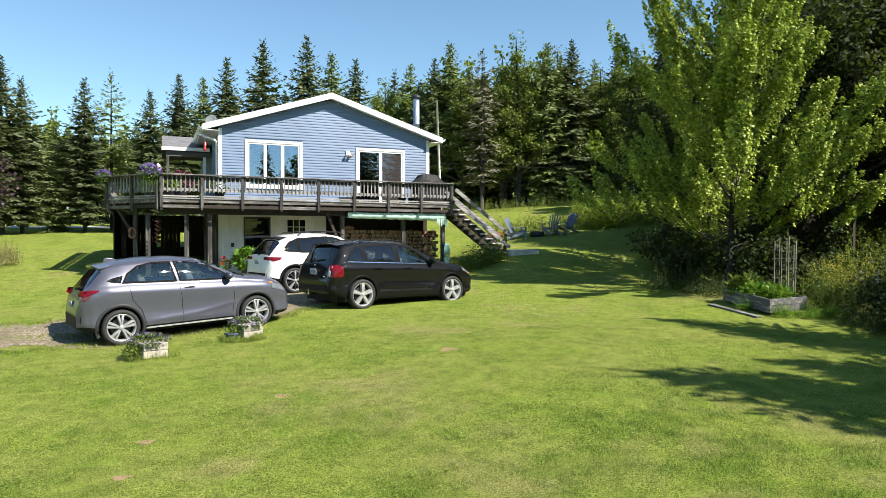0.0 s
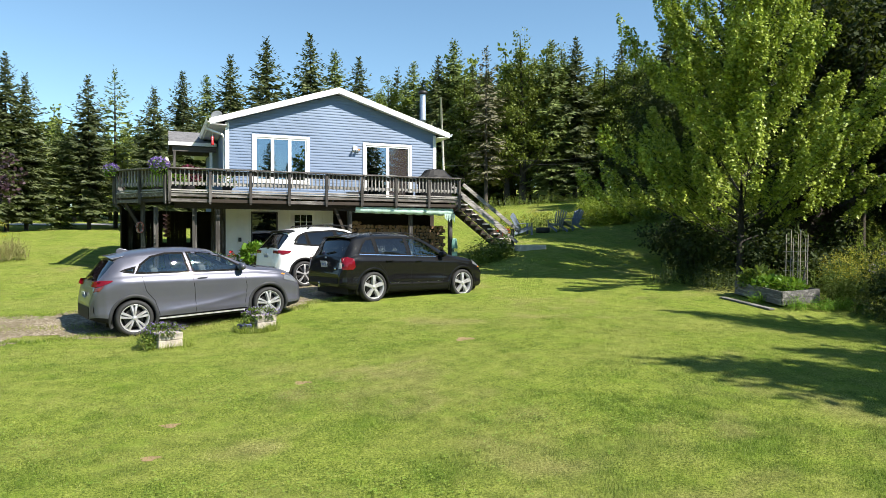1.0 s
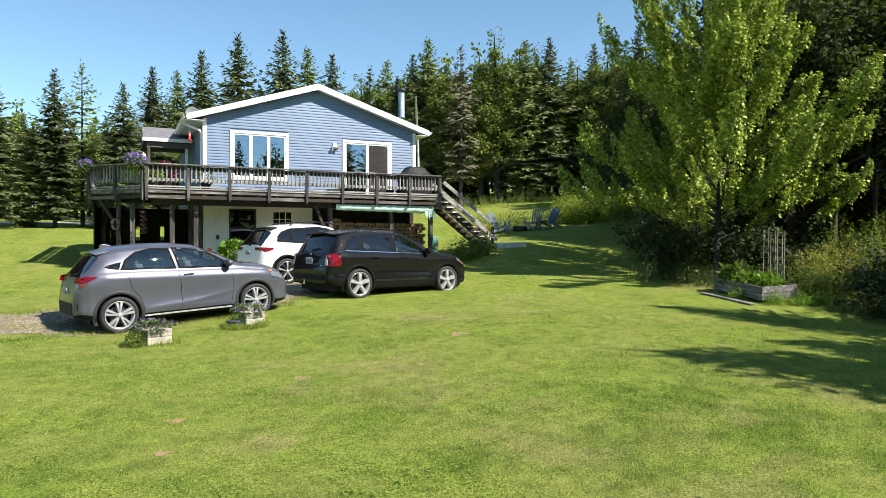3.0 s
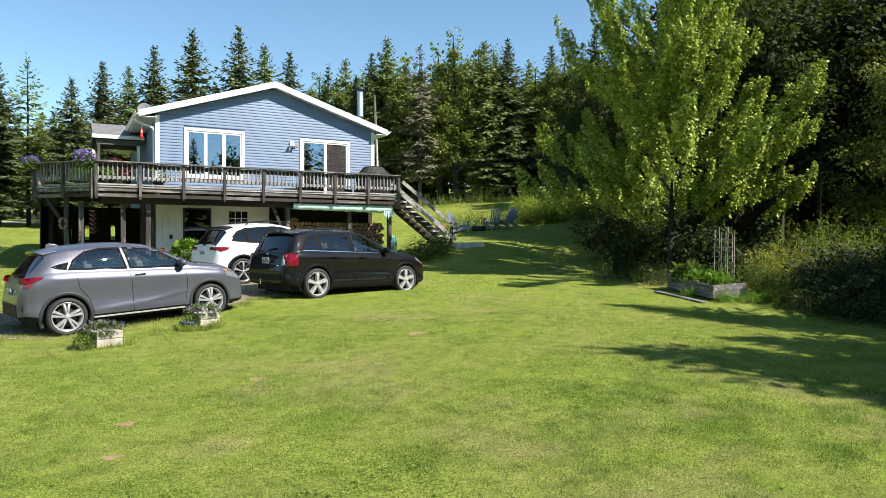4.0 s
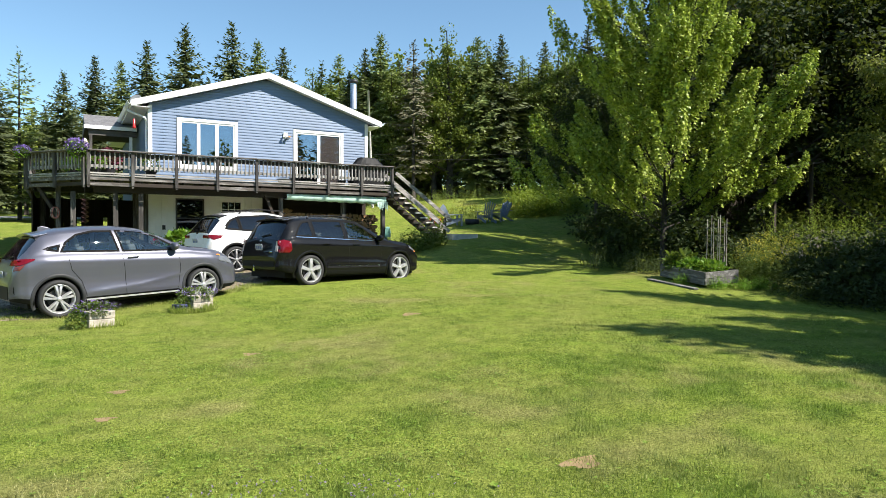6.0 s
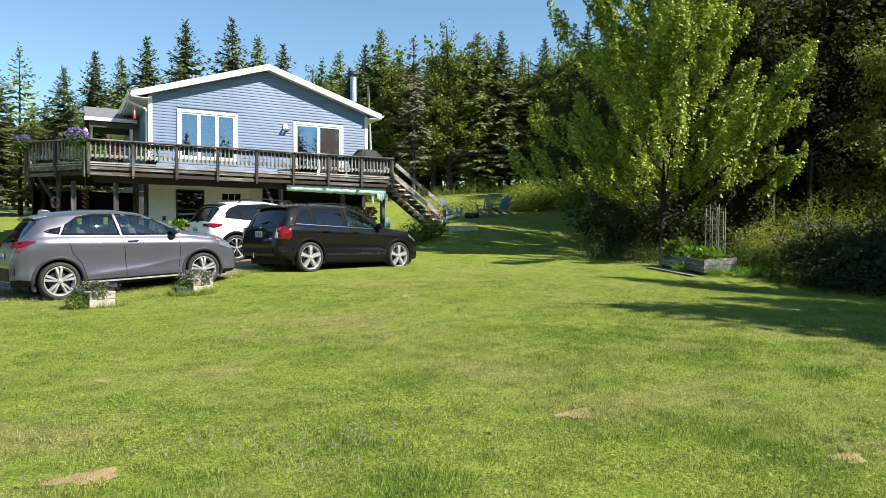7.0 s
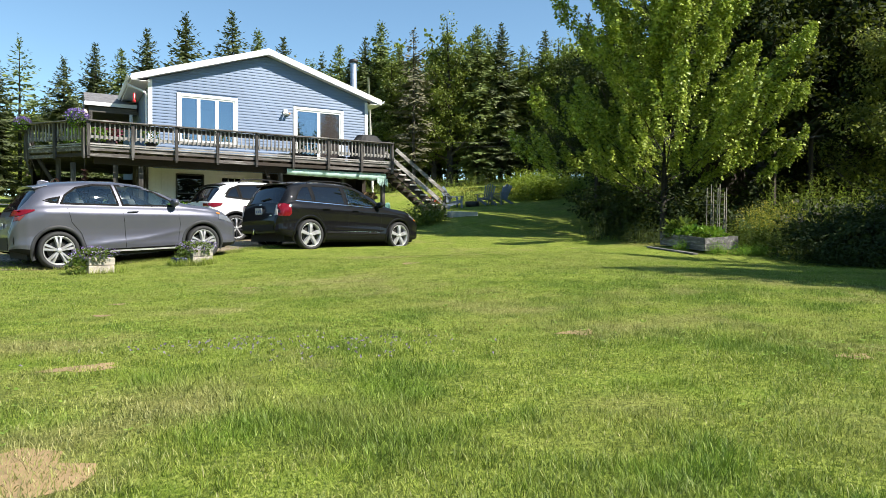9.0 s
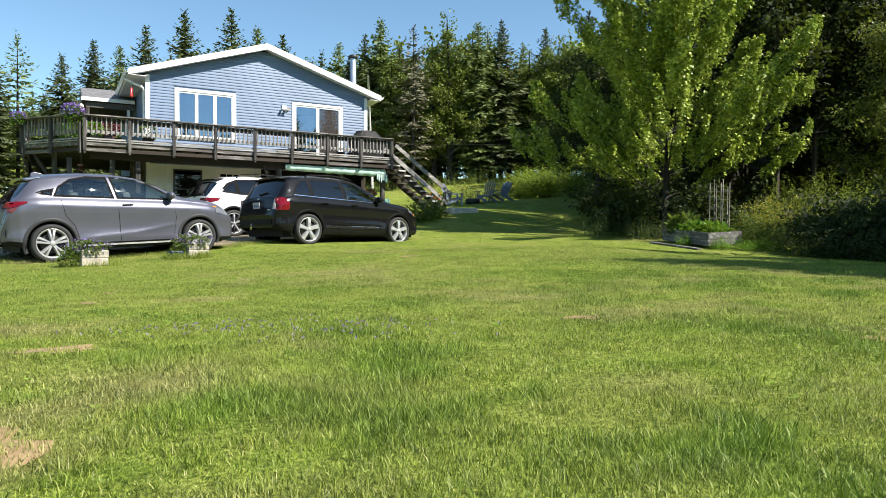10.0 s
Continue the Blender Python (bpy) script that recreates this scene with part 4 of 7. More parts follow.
for k in range(10):
    u = (k + 0.5) / 10
    x, z = TOPX + (BOTX - TOPX) * u, 3.33 - (3.33 - BOTZ) * (k + 1) / 11
    part("tread", Mesh().box(x - 0.13, x + 0.14, 22.515, 23.64, z - 0.045, z), M_TREAD, stairs)
part("landing_slab", Mesh().box(12.2, 13.35, 22.25, 23.6, gz(12.7, 22.9) - 0.25, gz(12.7, 22.9) + 0.13), worn("concrete", (0.58, 0.55, 0.50), 0.9, 0.25, 4, 50, 0.3), stairs, bevel=0.015)

# lower storey under the deck
wall = part("lower_wall", Mesh().prism([(1.98, BASE - 0.2), (2.86, BASE - 0.2), (2.86, 2.85), (3.77, 2.85), (3.77, BASE - 0.2), (4.2, BASE - 0.2), (4.2, 2.96), (5.22, 2.96), (5.22, BASE - 0.2), (5.66, BASE - 0.2), (5.66, 3.05), (1.98, 3.05)], FRONT + 0.03, FRONT + 0.18), M_WALLWHITE, house)
part("under_sill_wall", Mesh().box(2.86, 3.77, FRONT + 0.03, FRONT + 0.18, BASE - 0.2, 1.5), M_WALLWHITE, house)
for x in np.arange(2.0, 5.66, 0.2):
    if not (2.75 < x + 0.1 < 3.85 or 4.1 < x + 0.1 < 5.3):
        part("wall_board", Mesh().box(x + 0.004, x + 0.196, FRONT + 0.016, FRONT + 0.03, BASE - 0.1, 3.04), M_WALLWHITE, house)


def sash_window(x0, x1, z0, z1, y):
    f = Mesh()
    t = 0.05
    f.box(x0 - t, x0, y - 0.03, y + 0.05, z0 - t, z1 + t).box(x1, x1 + t, y - 0.03, y + 0.05, z0 - t, z1 + t)
    f.box(x0, x1, y - 0.03, y + 0.05, z1, z1 + t).box(x0 - 0.03, x1 + 0.03, y - 0.06, y + 0.05, z0 - t, z0)
    fr = part("lower_window", f, M_DARKTRIM, house, bevel=0.005)
    mid = (z0 + z1) / 2
    part("meeting_rail", Mesh().box(x0, x1, y - 0.005, y + 0.03, mid - 0.02, mid + 0.02), M_DARKTRIM, fr)
    part("pane", Mesh().box(x0, x1, y + 0.03, y + 0.035, z0, mid - 0.02), M_GLASSDARK, fr)
    part("pane", Mesh().box(x0, x1, y + 0.01, y + 0.015, mid + 0.02, z1), M_GLASSDARK, fr)


sash_window(2.90, 3.73, 1.56, 2.80, FRONT + 0.03)
door = part("garage_side_door", Mesh().box(4.26, 4.39, FRONT + 0.06, FRONT + 0.10, BASE, 2.89).box(5.03, 5.16, FRONT + 0.06, FRONT + 0.10, BASE, 2.89).box(4.39, 5.03, FRONT + 0.06, FRONT + 0.10, BASE, 2.0).box(4.39, 5.03, FRONT + 0.06, FRONT + 0.10, 2.76, 2.89), M_TRIM, house)
part("door_frame", Mesh().box(4.18, 4.26, FRONT + 0.0, FRONT + 0.12, BASE, 2.97).box(5.16, 5.24, FRONT + 0.0, FRONT + 0.12, BASE, 2.97).box(4.26, 5.16, FRONT + 0.0, FRONT + 0.12, 2.89, 2.97), M_TRIM, house)
part("pane", Mesh().box(4.39, 5.03, FRONT + 0.075, FRONT + 0.082, 2.0, 2.76), M_GLASSDARK, door)
for i in (1, 2):
    part("muntin", Mesh().box(4.39 + i * 0.2133 - 0.012, 4.39 + i * 0.2133 + 0.012, FRONT + 0.055, FRONT + 0.10, 2.0, 2.76), M_TRIM, door)
    part("muntin", Mesh().box(4.39, 5.03, FRONT + 0.057, FRONT + 0.098, 2.0 + i * 0.2533 - 0.012, 2.0 + i * 0.2533 + 0.012), M_TRIM, door)
part("cellar_floor", Mesh().box(LEFT, RIGHT, FRONT - 0.2, BACK, BASE - 0.25, BASE), M_ASPHALT, house)
part("cellar_partition", Mesh().box(5.66, RIGHT, 25.6, 25.7, BASE, 3.05), M_DARKWOOD, house)
part("cellar_partition", Mesh().box(2.1, 5.66, 27.5, 27.6, BASE, 3.05), M_INSIDE, house)
for k in range(4):
    part("weathered_plank", Mesh().box(1.52 + k * 0.12, 1.63 + k * 0.12, FRONT - 0.02 + 0.01 * (k % 2), FRONT + 0.02, BASE - 0.1, 3.04), M_DECKPOST, house)
part("outlet_box", Mesh().box(2.42, 2.52, FRONT - 0.03, FRONT + 0.02, 1.78, 1.93), M_BLACK, house)

# covered porch beside the house
porch = thing("side_porch", 1.0, 29.0, 3.3, "small shingled porch roof with white trim beside the house", "porch")
PY0, PY1 = 28.0, 31.2
part("porch_roof", Mesh().add([(0.23, PY0, 5.58), (1.95, PY0, 5.58), (1.95, PY0 + 1.6, 6.22), (0.23, PY0 + 1.6, 6.22), (1.95, PY1, 5.58), (0.23, PY1, 5.58),
     (0.23, PY0, 5.50), (1.95, PY0, 5.50), (1.95, PY1, 5.50), (0.23, PY1, 5.50)],
     [(0, 1, 2, 3), (3, 2, 4, 5), (0, 6, 7, 1), (4, 8, 9, 5), (0, 3, 5, 9, 6), (6, 9, 8, 7)]), M_SHINGLE, porch)
for r in range(9):
    for c in range(6):
        x = 0.22 + c * 0.29 + (0.145 if r % 2 else 0)
        y, z = PY0 - 0.01 + r * 0.178, 5.588 + r * 0.0712
        w = min(0.285, 1.95 - x)
        if w > 0.05:
            part("shingle", Mesh().add([(x, y, z), (x + w, y, z), (x + w, y + 0.19, z + 0.073), (x, y + 0.19, z + 0.073), (x, y, z - 0.012), (x + w, y, z - 0.012)], [(0, 1, 2, 3), (0, 4, 5, 1)]), M_SHINGLE, porch)
part("porch_fascia", Mesh().box(0.20, 1.95, PY0 - 0.04, PY0 - 0.015, 5.47, 5.60), M_TRIM, porch)
part("porch_soffit", Mesh().box(0.23, 1.95, PY0, PY1, 5.46, 5.495), M_DARKWOOD, porch)
part("porch_beam", Mesh().box(0.35, 1.95, PY0 + 0.1, PY0 + 0.22, 5.26, 5.455), M_DECKWOOD, porch)
for x in (0.42, 1.75):
    part("porch_post", Mesh().box(x - 0.05, x + 0.05, PY0 + 0.1, PY0 + 0.2, 3.345, 5.26), M_TRIM if x > 1 else M_DECKPOST, porch)

# things on the house
M_WHITEPLAST = plain("white_plastic", (0.78, 0.78, 0.76), 0.4)
lamp = thing("wall_lamp", 6.62, FRONT, 5.25, "white twin-head security lamp on the siding", "lamp")
part("back_box", Mesh().box(6.55, 6.70, FRONT - 0.07, FRONT - 0.008, 5.22, 5.36), M_WHITEPLAST, lamp, bevel=0.01)
for dx in (-0.07, 0.06):
    part("lamp_head", Mesh().lathe(Matrix.Translation((6.62 + dx, FRONT - 0.07, 5.22)) @ Matrix.Rotation(radians(125), 4, "X"), [(0.0, -0.02), (0.03, 0.0), (0.055, 0.12), (0.05, 0.13), (0.0, 0.10)], 14), M_WHITEPLAST, lamp, smooth=True)
part("sensor", Mesh().box(6.72, 6.80, FRONT - 0.10, FRONT - 0.012, 5.19, 5.25), plain("amber_plastic", (0.45, 0.22, 0.08), 0.4), lamp)
dish = thing("satellite_dish", 2.2, 31.0, 6.2, "grey satellite dish on the roof's edge", "dish")
dm = Matrix.Translation((2.2, 31.0, 7.2)) @ Matrix.Rotation(radians(-25), 4, "Z") @ Matrix.Rotation(radians(68), 4, "X")
part("reflector", Mesh().lathe(dm, [(0.0, 0.0), (0.1, 0.006), (0.2, 0.025), (0.25, 0.04), (0.255, 0.035), (0.2, 0.015), (0.0, -0.012)], 24), plain("dish_grey", (0.2, 0.21, 0.22), 0.6), dish, smooth=True)
part("mast", Mesh().tube([(2.2, 31.05, 6.1), (2.2, 31.05, 7.2)], 0.02, 8), M_STEEL, dish)
part("feed_arm", Mesh().tube([(2.2, 31.0, 7.0), (2.1, 30.65, 7.1)], 0.012, 6), M_STEEL, dish)
ds = thing("downspout", LEFT - 0.1, FRONT - 0.1, 3.4, "white gutter downspout at the house corner", "downspout")
part("spout", Mesh().tube([(1.33, FRONT - 0.2, 5.78), (1.36, FRONT - 0.15, 5.66), (1.90, FRONT + 0.02, 5.50), (1.95, FRONT + 0.08, 5.40), (1.95, FRONT + 0.08, 3.40)], 0.04, 8), M_TRIM, ds, smooth=True)
feeder = thing("hummingbird_feeder", 1.55, 24.5, 5.1, "red glass bird feeder hanging under the eave", "feeder")
M_RED = plain("red_glass", (0.55, 0.03, 0.03), 0.2)
part("bottle", Mesh().lathe(Matrix.Translation((1.55, 24.6, 5.08)), [(0.0, 0.0), (0.05, 0.0), (0.055, 0.06), (0.035, 0.1), (0.04, 0.28), (0.0, 0.32)], 14), M_RED, feeder, smooth=True)
part("hanger", Mesh().tube([(1.55, 24.6, 5.38), (1.55, 24.6, 5.68)], 0.004, 5), M_STEEL, feeder)

# insect screen over one leaf of the sliding door, and the curtain inside it
screen = thing("door_screen", 8.35, FRONT - 0.02, 3.45, "grey insect screen over the sliding door's leaf", "screen")
part("mesh", Mesh().box(7.98, 8.76, FRONT + 0.004, FRONT + 0.007, 3.44, 5.39), gloss_glass("screen_mesh", (0.06, 0.042, 0.04), 0.62, 0.7), screen)
curtain = thing("curtain", 8.3, FRONT + 0.3, 3.4, "dark red curtain hanging behind the sliding door", "curtain")
m = Mesh()
for i in range(25):
    x = 8.1 + 0.5 * i / 24
    m.v += [(x, FRONT + 0.3 + 0.03 * math.sin(i * 1.3), 3.4), (x, FRONT + 0.3 + 0.03 * math.sin(i * 1.3), 5.1 - 0.2 * abs(i - 12) / 12)]
m.f = [(2 * i, 2 * i + 2, 2 * i + 3, 2 * i + 1) for i in range(24)]
part("cloth", m, plain("red_cloth", (0.30, 0.05, 0.04), 0.9), curtain, smooth=True)
basin = thing("white_basin", 6.1, 23.2, 3.345, "shallow white basin on the deck boards", "basin")
part("bowl", Mesh().lathe(Matrix.Translation((6.1, 23.2, 3.345)), [(0.0, 0.0), (0.16, 0.0), (0.24, 0.16), (0.25, 0.17), (0.23, 0.16), (0.15, 0.02), (0.0, 0.02)], 18), M_WHITEPLAST, basin, smooth=True)
for x, y, r, hh in ((6.5, 23.3, 0.17, 0.24), (8.15, 23.1, 0.15, 0.2), (8.55, 23.2, 0.13, 0.22)):
    pot = thing("empty_pot", x, y, 3.345, "empty dark plastic plant pot on the deck", "pot", "empty pots")
    part("pot_body", Mesh().lathe(Matrix.Translation((x, y, 3.345)), [(0.0, 0.0), (r * 0.7, 0.0), (r, hh * 0.9), (r * 1.08, hh * 0.9), (r * 1.08, hh), (r * 0.9, hh), (r * 0.65, 0.03), (0.0, 0.03)], 16), M_BLACK, pot, smooth=True)

# barbecue under its cover, by the rail
M_COVER = plain("black_cover_cloth", (0.012, 0.012, 0.013), 0.6, 0.0, 0.22)
grill = thing("barbecue", 9.4, 23.7, 3.345, "barbecue under a loose black cover on the deck", "barbecue")
g = Mesh()
ring = []
prof = [(3.36, 0.62, 0.30), (3.9, 0.64, 0.31), (4.15, 0.72, 0.33), (4.25, 0.55, 0.30), (4.46, 0.36, 0.20), (4.49, 0.2, 0.1)]
for z, a, b in prof:
    for k in range(20):
        w = 2 * math.pi * k / 20
        r = (abs(math.cos(w)) ** 4 + abs(math.sin(w)) ** 4) ** -0.25 * (1 + 0.05 * math.sin(k * 2.7 + z * 9))
        g.v.append((9.42 + a * r * math.cos(w), 23.75 + b * r * math.sin(w), z + 0.015 * math.sin(k * 3.1)))
for i in range(len(prof) - 1):
    for k in range(20):
        g.f.append((i * 20 + k, i * 20 + (k + 1) % 20, (i + 1) * 20 + (k + 1) % 20, (i + 1) * 20 + k))
g.f.append(tuple(5 * 20 + k for k in range(20)))
part("cover", g, M_COVER, grill)

# ornaments hung from the deck
spin = thing("hanging_spiral", 0.05, 22.48, 2.0, "dark red twisted ornament hanging from the deck corner", "ornament")
part("cord", Mesh().tube([(0.05, 22.48, 2.62), (0.05, 22.48, 3.06)], 0.005, 5), M_BLACK, spin)
m = Mesh()
for k in range(41):
    a, z = k * 0.42, 2.62 - k * 0.017
    m.v += [(0.05 + 0.10 * math.cos(a), 22.48 + 0.10 * math.sin(a), z), (0.05 - 0.10 * math.cos(a), 22.48 - 0.10 * math.sin(a), z - 0.004), (0.05 + 0.10 * math.cos(a), 22.48 + 0.10 * math.sin(a), z - 0.006)]
m.f = [(3 * k + q, 3 * k + (q + 1) % 3, 3 * k + 3 + (q + 1) % 3, 3 * k + 3 + q) for k in range(40) for q in range(3)]
part("twisted_strip", m, plain("maroon_metal", (0.05, 0.022, 0.02), 0.5), spin)
coil = thing("rope_coil", -0.75, 23.8, 1.9, "coil of pale and red rope hung on a deck post", "rope")
for k in range(4):
    part("loop", Mesh().tube([(-0.74 + 0.02 * k + 0.09 * math.sin(a), 23.78 - 0.02 * k, 2.25 - 0.17 * math.cos(a)) for a in np.linspace(0, 6.283, 16)], 0.011, 6), plain("red_rope", (0.38, 0.09, 0.08), 0.8) if k % 2 else M_RAIL, coil, smooth=True)

# tarp rolled under the deck, over the wood
tarp = thing("green_tarp", 7.9, 22.8, 2.6, "pale green tarpaulin hanging under the deck's edge", "tarpaulin")
m = Mesh()
n = 30
for i in range(n + 1):
    x = 6.05 + 3.65 * i / n
    dz = -0.06 * i / n + 0.015 * math.sin(i * 1.9) + 0.01 * math.sin(i * 4.3)
    for y, z in ((22.70, 2.98), (22.66, 2.90 + dz), (22.72, 2.78 + dz), (22.95, 2.80 + dz), (23.5, 2.90)):
        m.v.append((x, y + 0.01 * math.sin(i * 2.3 + z), z))
for i in range(n):
    for k in range(4):
        a = i * 5 + k
        m.f.append((a, a + 5, a + 6, a + 1))
part("sheet", m, M_TARP, tarp, smooth=True)
m = Mesh()
for k in range(6):
    x = 9.35 + k * 0.07
    m.add([(x, 22.68, 2.80), (x + 0.06, 22.68, 2.80), (x + 0.05, 22.67, 2.60 - 0.06 * (k % 3)), (x + 0.01, 22.69, 2.62 - 0.05 * (k % 2))], [(0, 1, 2, 3)])
part("torn_edge", m, M_TARP, tarp)


# ---- firewood ----
M_LOGEND = timber("cut_wood", (0.25, 0.15, 0.085), "y", 0.6, 0.4, 0.2)
LOGS = []
for k in range(8):
    rng = np.random.default_rng(40 + k)
    n = (3, 4, 5, 7, 4, 3, 8, 5)[k]
    a = np.sort(np.linspace(0, 6.283, n, endpoint=False) + rng.normal(0, 0.25 / n, n))
    r = 0.078 * rng.uniform(0.85, 1.15, n)
    d = bpy.data.meshes.new("log")
    v = [(r[i] * math.cos(a[i]), -0.2, r[i] * math.sin(a[i])) for i in range(n)] + [(r[i] * math.cos(a[i]), 0.2, r[i] * math.sin(a[i])) for i in range(n)]
    d.from_pydata(v, [], [tuple(range(n)), tuple(range(2 * n - 1, n - 1, -1))] + [((i + 1) % n, i, i + n, (i + 1) % n + n) for i in range(n)])
    d.materials.append(M_LOGEND)
    d.materials.append(M_BARK)
    for i, poly in enumerate(d.polygons):
        poly.material_index = 0 if i < 2 else 1
    LOGS.append(d)
wood = thing("firewood_stack", 8.0, 24.1, 0.9, "tall stack of split firewood under the deck", "firewood")
rows = 12
for j in range(rows):
    z = 0.95 + j * 0.131 + 0.068
    for i in range(27):
        x = 6.2 + i * 0.137 + (0.07 if j % 2 else 0) + random.uniform(-0.015, 0.015)
        if j == rows - 1 and random.random() < 0.35:
            continue
        if len(wood.children) >= 300:
            break
        ob = part("log", random.choice(LOGS), None, wood)
        ob.matrix_basis = pose(x, 24.1 + random.uniform(-0.035, 0.03), z + random.uniform(-0.012, 0.012), 0, random.uniform(0, 360), random.uniform(-4, 4)) @ Matrix.Diagonal((random.uniform(0.85, 1.12),) * 3 + (1,))
part("bearer", Mesh().box(6.1, 9.95, 23.85, 24.35, gz(8, 24) - 0.2, 0.95), M_DARKWOOD, wood)


# ---- pots, planters and garden things ----
M_PETAL = foliage("purple_petals", (0.16, 0.09, 0.36), (0.34, 0.24, 0.58), 0.15, 0.6)
M_PETALW = foliage("pale_petals", (0.26, 0.20, 0.19), (0.50, 0.42, 0.40), 0.25, 0.7)
M_PETALR = foliage("burgundy_leaves", (0.08, 0.012, 0.03), (0.22, 0.03, 0.08), 0.2, 0.6)
M_YELLOW = foliage("yellow_flowers", (0.28, 0.27, 0.025), (0.50, 0.45, 0.05), 0.25, 0.6)
M_LEAFY = foliage("bright_leaves", (0.07, 0.16, 0.014), (0.17, 0.32, 0.03), 0.35, 0.5)
M_STONE = worn("concrete_block", (0.42, 0.375, 0.315), 0.9, 0.4, 9, 60, 0.7)
M_POT = plain("dark_pot", (0.03, 0.03, 0.035), 0.5)


def puff(x, y, z, rx, ry, rz, count, size, seed, flat=0.6):
    rng = np.random.default_rng(seed)
    d = unit(rng.normal(size=(count, 3)))
    p = np.array([x, y, z]) + d * np.array([rx, ry, rz]) * rng.uniform(0.4, 1.0, (count, 1)) ** 0.5
    way = unit(d + rng.normal(size=(count, 3)) * 0.6)
    side = unit(np.cross(way, unit(rng.normal(size=(count, 3)) * flat + np.array([0, 0, 1.0]))))
    s = size * rng.uniform(0.6, 1.3, count)
    return diamonds(p, way, side, s, s * 0.75)


def hanging_basket(x, y, z, seed, k=1.0):
    t = thing("flower_basket", x, y, z, "basket of trailing purple petunias on the deck rail", "flowers", "flower baskets")
    part("pot", Mesh().lathe(Matrix.Translation((x, y, z - 0.32)), [(0.0, 0), (0.10, 0), (0.15, 0.2), (0.16, 0.2), (0.0, 0.19)], 16), M_POT, t, smooth=True)
    quads("leaves", *puff(x, y, z - 0.12, 0.26 * k, 0.23 * k, 0.22 * k, 420, 0.06, seed), M_LEAFY, t)
    quads("petals", *puff(x, y, z - 0.02, 0.30 * k, 0.25 * k, 0.20 * k, int(420 * k), 0.075 * k, seed + 1), M_PETAL, t)


hanging_basket(-0.14, 22.5, 4.17, 61)
hanging_basket(-1.55, 24.25, 4.15, 63, 0.75)
ivory = thing("rail_ornament", 0.06, 22.55, 4.075, "small cream garden ornament on the rail post", "ornament")
part("figure", Mesh().lathe(Matrix.Translation((0.06, 22.55, 4.075)), [(0.0, 0), (0.07, 0), (0.085, 0.06), (0.055, 0.13), (0.075, 0.19), (0.06, 0.27), (0.0, 0.31)], 12), plain("cream_stone", (0.62, 0.55, 0.42), 0.8), ivory, smooth=True)


def potted(name, x, y, z, r, h, leaf, count, size, seed, label, category, pot=None):
    t = thing(name, x, y, z, label, category)
    part("pot", Mesh().lathe(Matrix.Translation((x, y, z)), [(0.0, 0.0), (r * 0.6, 0.0), (r * 0.85, h * 0.9), (r * 0.9, h), (r * 0.75, h), (0.0, h * 0.9)], 18), pot or M_POT, t, smooth=True)
    quads("leaves", *puff(x, y, z + h + r * 0.75, r * 1.5, r * 1.4, r * 1.15, count, size, seed), leaf, t)
    return t


potted("potted_shrub", 0.75, 24.2, 3.345, 0.28, 0.42, M_PETALR, 700, 0.09, 71, "potted plant with dark burgundy leaves on the deck", "plant")
potted("potted_plant", 0.35, 23.6, 3.345, 0.22, 0.30, M_LEAFY, 350, 0.10, 72, "leafy yellow-green plant in a dark pot on the deck", "plant")
potted("potted_plant", -0.2, 24.3, 3.345, 0.2, 0.28, M_LEAFY, 300, 0.10, 73, "leafy yellow-green plant in a dark pot on the deck", "plant")
potted("potted_plant", 1.9, 23.2, 3.345, 0.2, 0.26, M_WEED, 160, 0.09, 74, "low green plant in a black pot on the deck", "plant")
potted("garage_plant", 2.85, 23.6, gz(2.85, 23.6), 0.30, 0.40, M_LEAFY, 620, 0.17, 75, "large bright green leafy plant in a dark tub", "plant")
bl = thing("red_flower_pot", 2.15, 23.9, gz(2.15, 23.9), "red flowers in a pot by the garage wall", "flowers")
part("pot", Mesh().lathe(Matrix.Translation((2.15, 23.9, gz(2.15, 23.9))), [(0, 0), (0.12, 0), (0.17, 0.3), (0.0, 0.28)], 14), M_STONE, bl, smooth=True)
quads("leaves", *puff(2.15, 23.9, gz(2.15, 23.9) + 0.42, 0.22, 0.22, 0.16, 140, 0.08, 76), M_LEAFY, bl)
quads("petals", *puff(2.1, 23.85, gz(2.15, 23.9) + 0.55, 0.12, 0.12, 0.12, 60, 0.07, 77), plain("red_petals", (0.6, 0.02, 0.03), 0.5), bl)


for k, (x, y, petal) in enumerate(((12.75, 24.6, (0.55, 0.03, 0.03)), (13.15, 24.9, (0.62, 0.50, 0.04)))):
    z = gz(x, y)
    fp = thing("flower_pot", x, y, z, ("red" if k == 0 else "yellow") + " flowers in a pot behind the stairs", "flowers", "flower pots")
    part("pot", Mesh().lathe(Matrix.Translation((x, y, z)), [(0, 0), (0.13, 0), (0.19, 0.34), (0.0, 0.32)], 14), M_STONE, fp, smooth=True)
    quads("leaves", *puff(x, y, z + 0.48, 0.28, 0.26, 0.2, 160, 0.09, 200 + k), M_LEAFY, fp)
    tagged(quads("petals", *puff(x, y, z + 0.58, 0.27, 0.24, 0.16, 330, 0.05, 210 + k), plain("red_pot_petals" if k == 0 else "yellow_pot_petals", petal, 0.6), fp), kind="stuff")


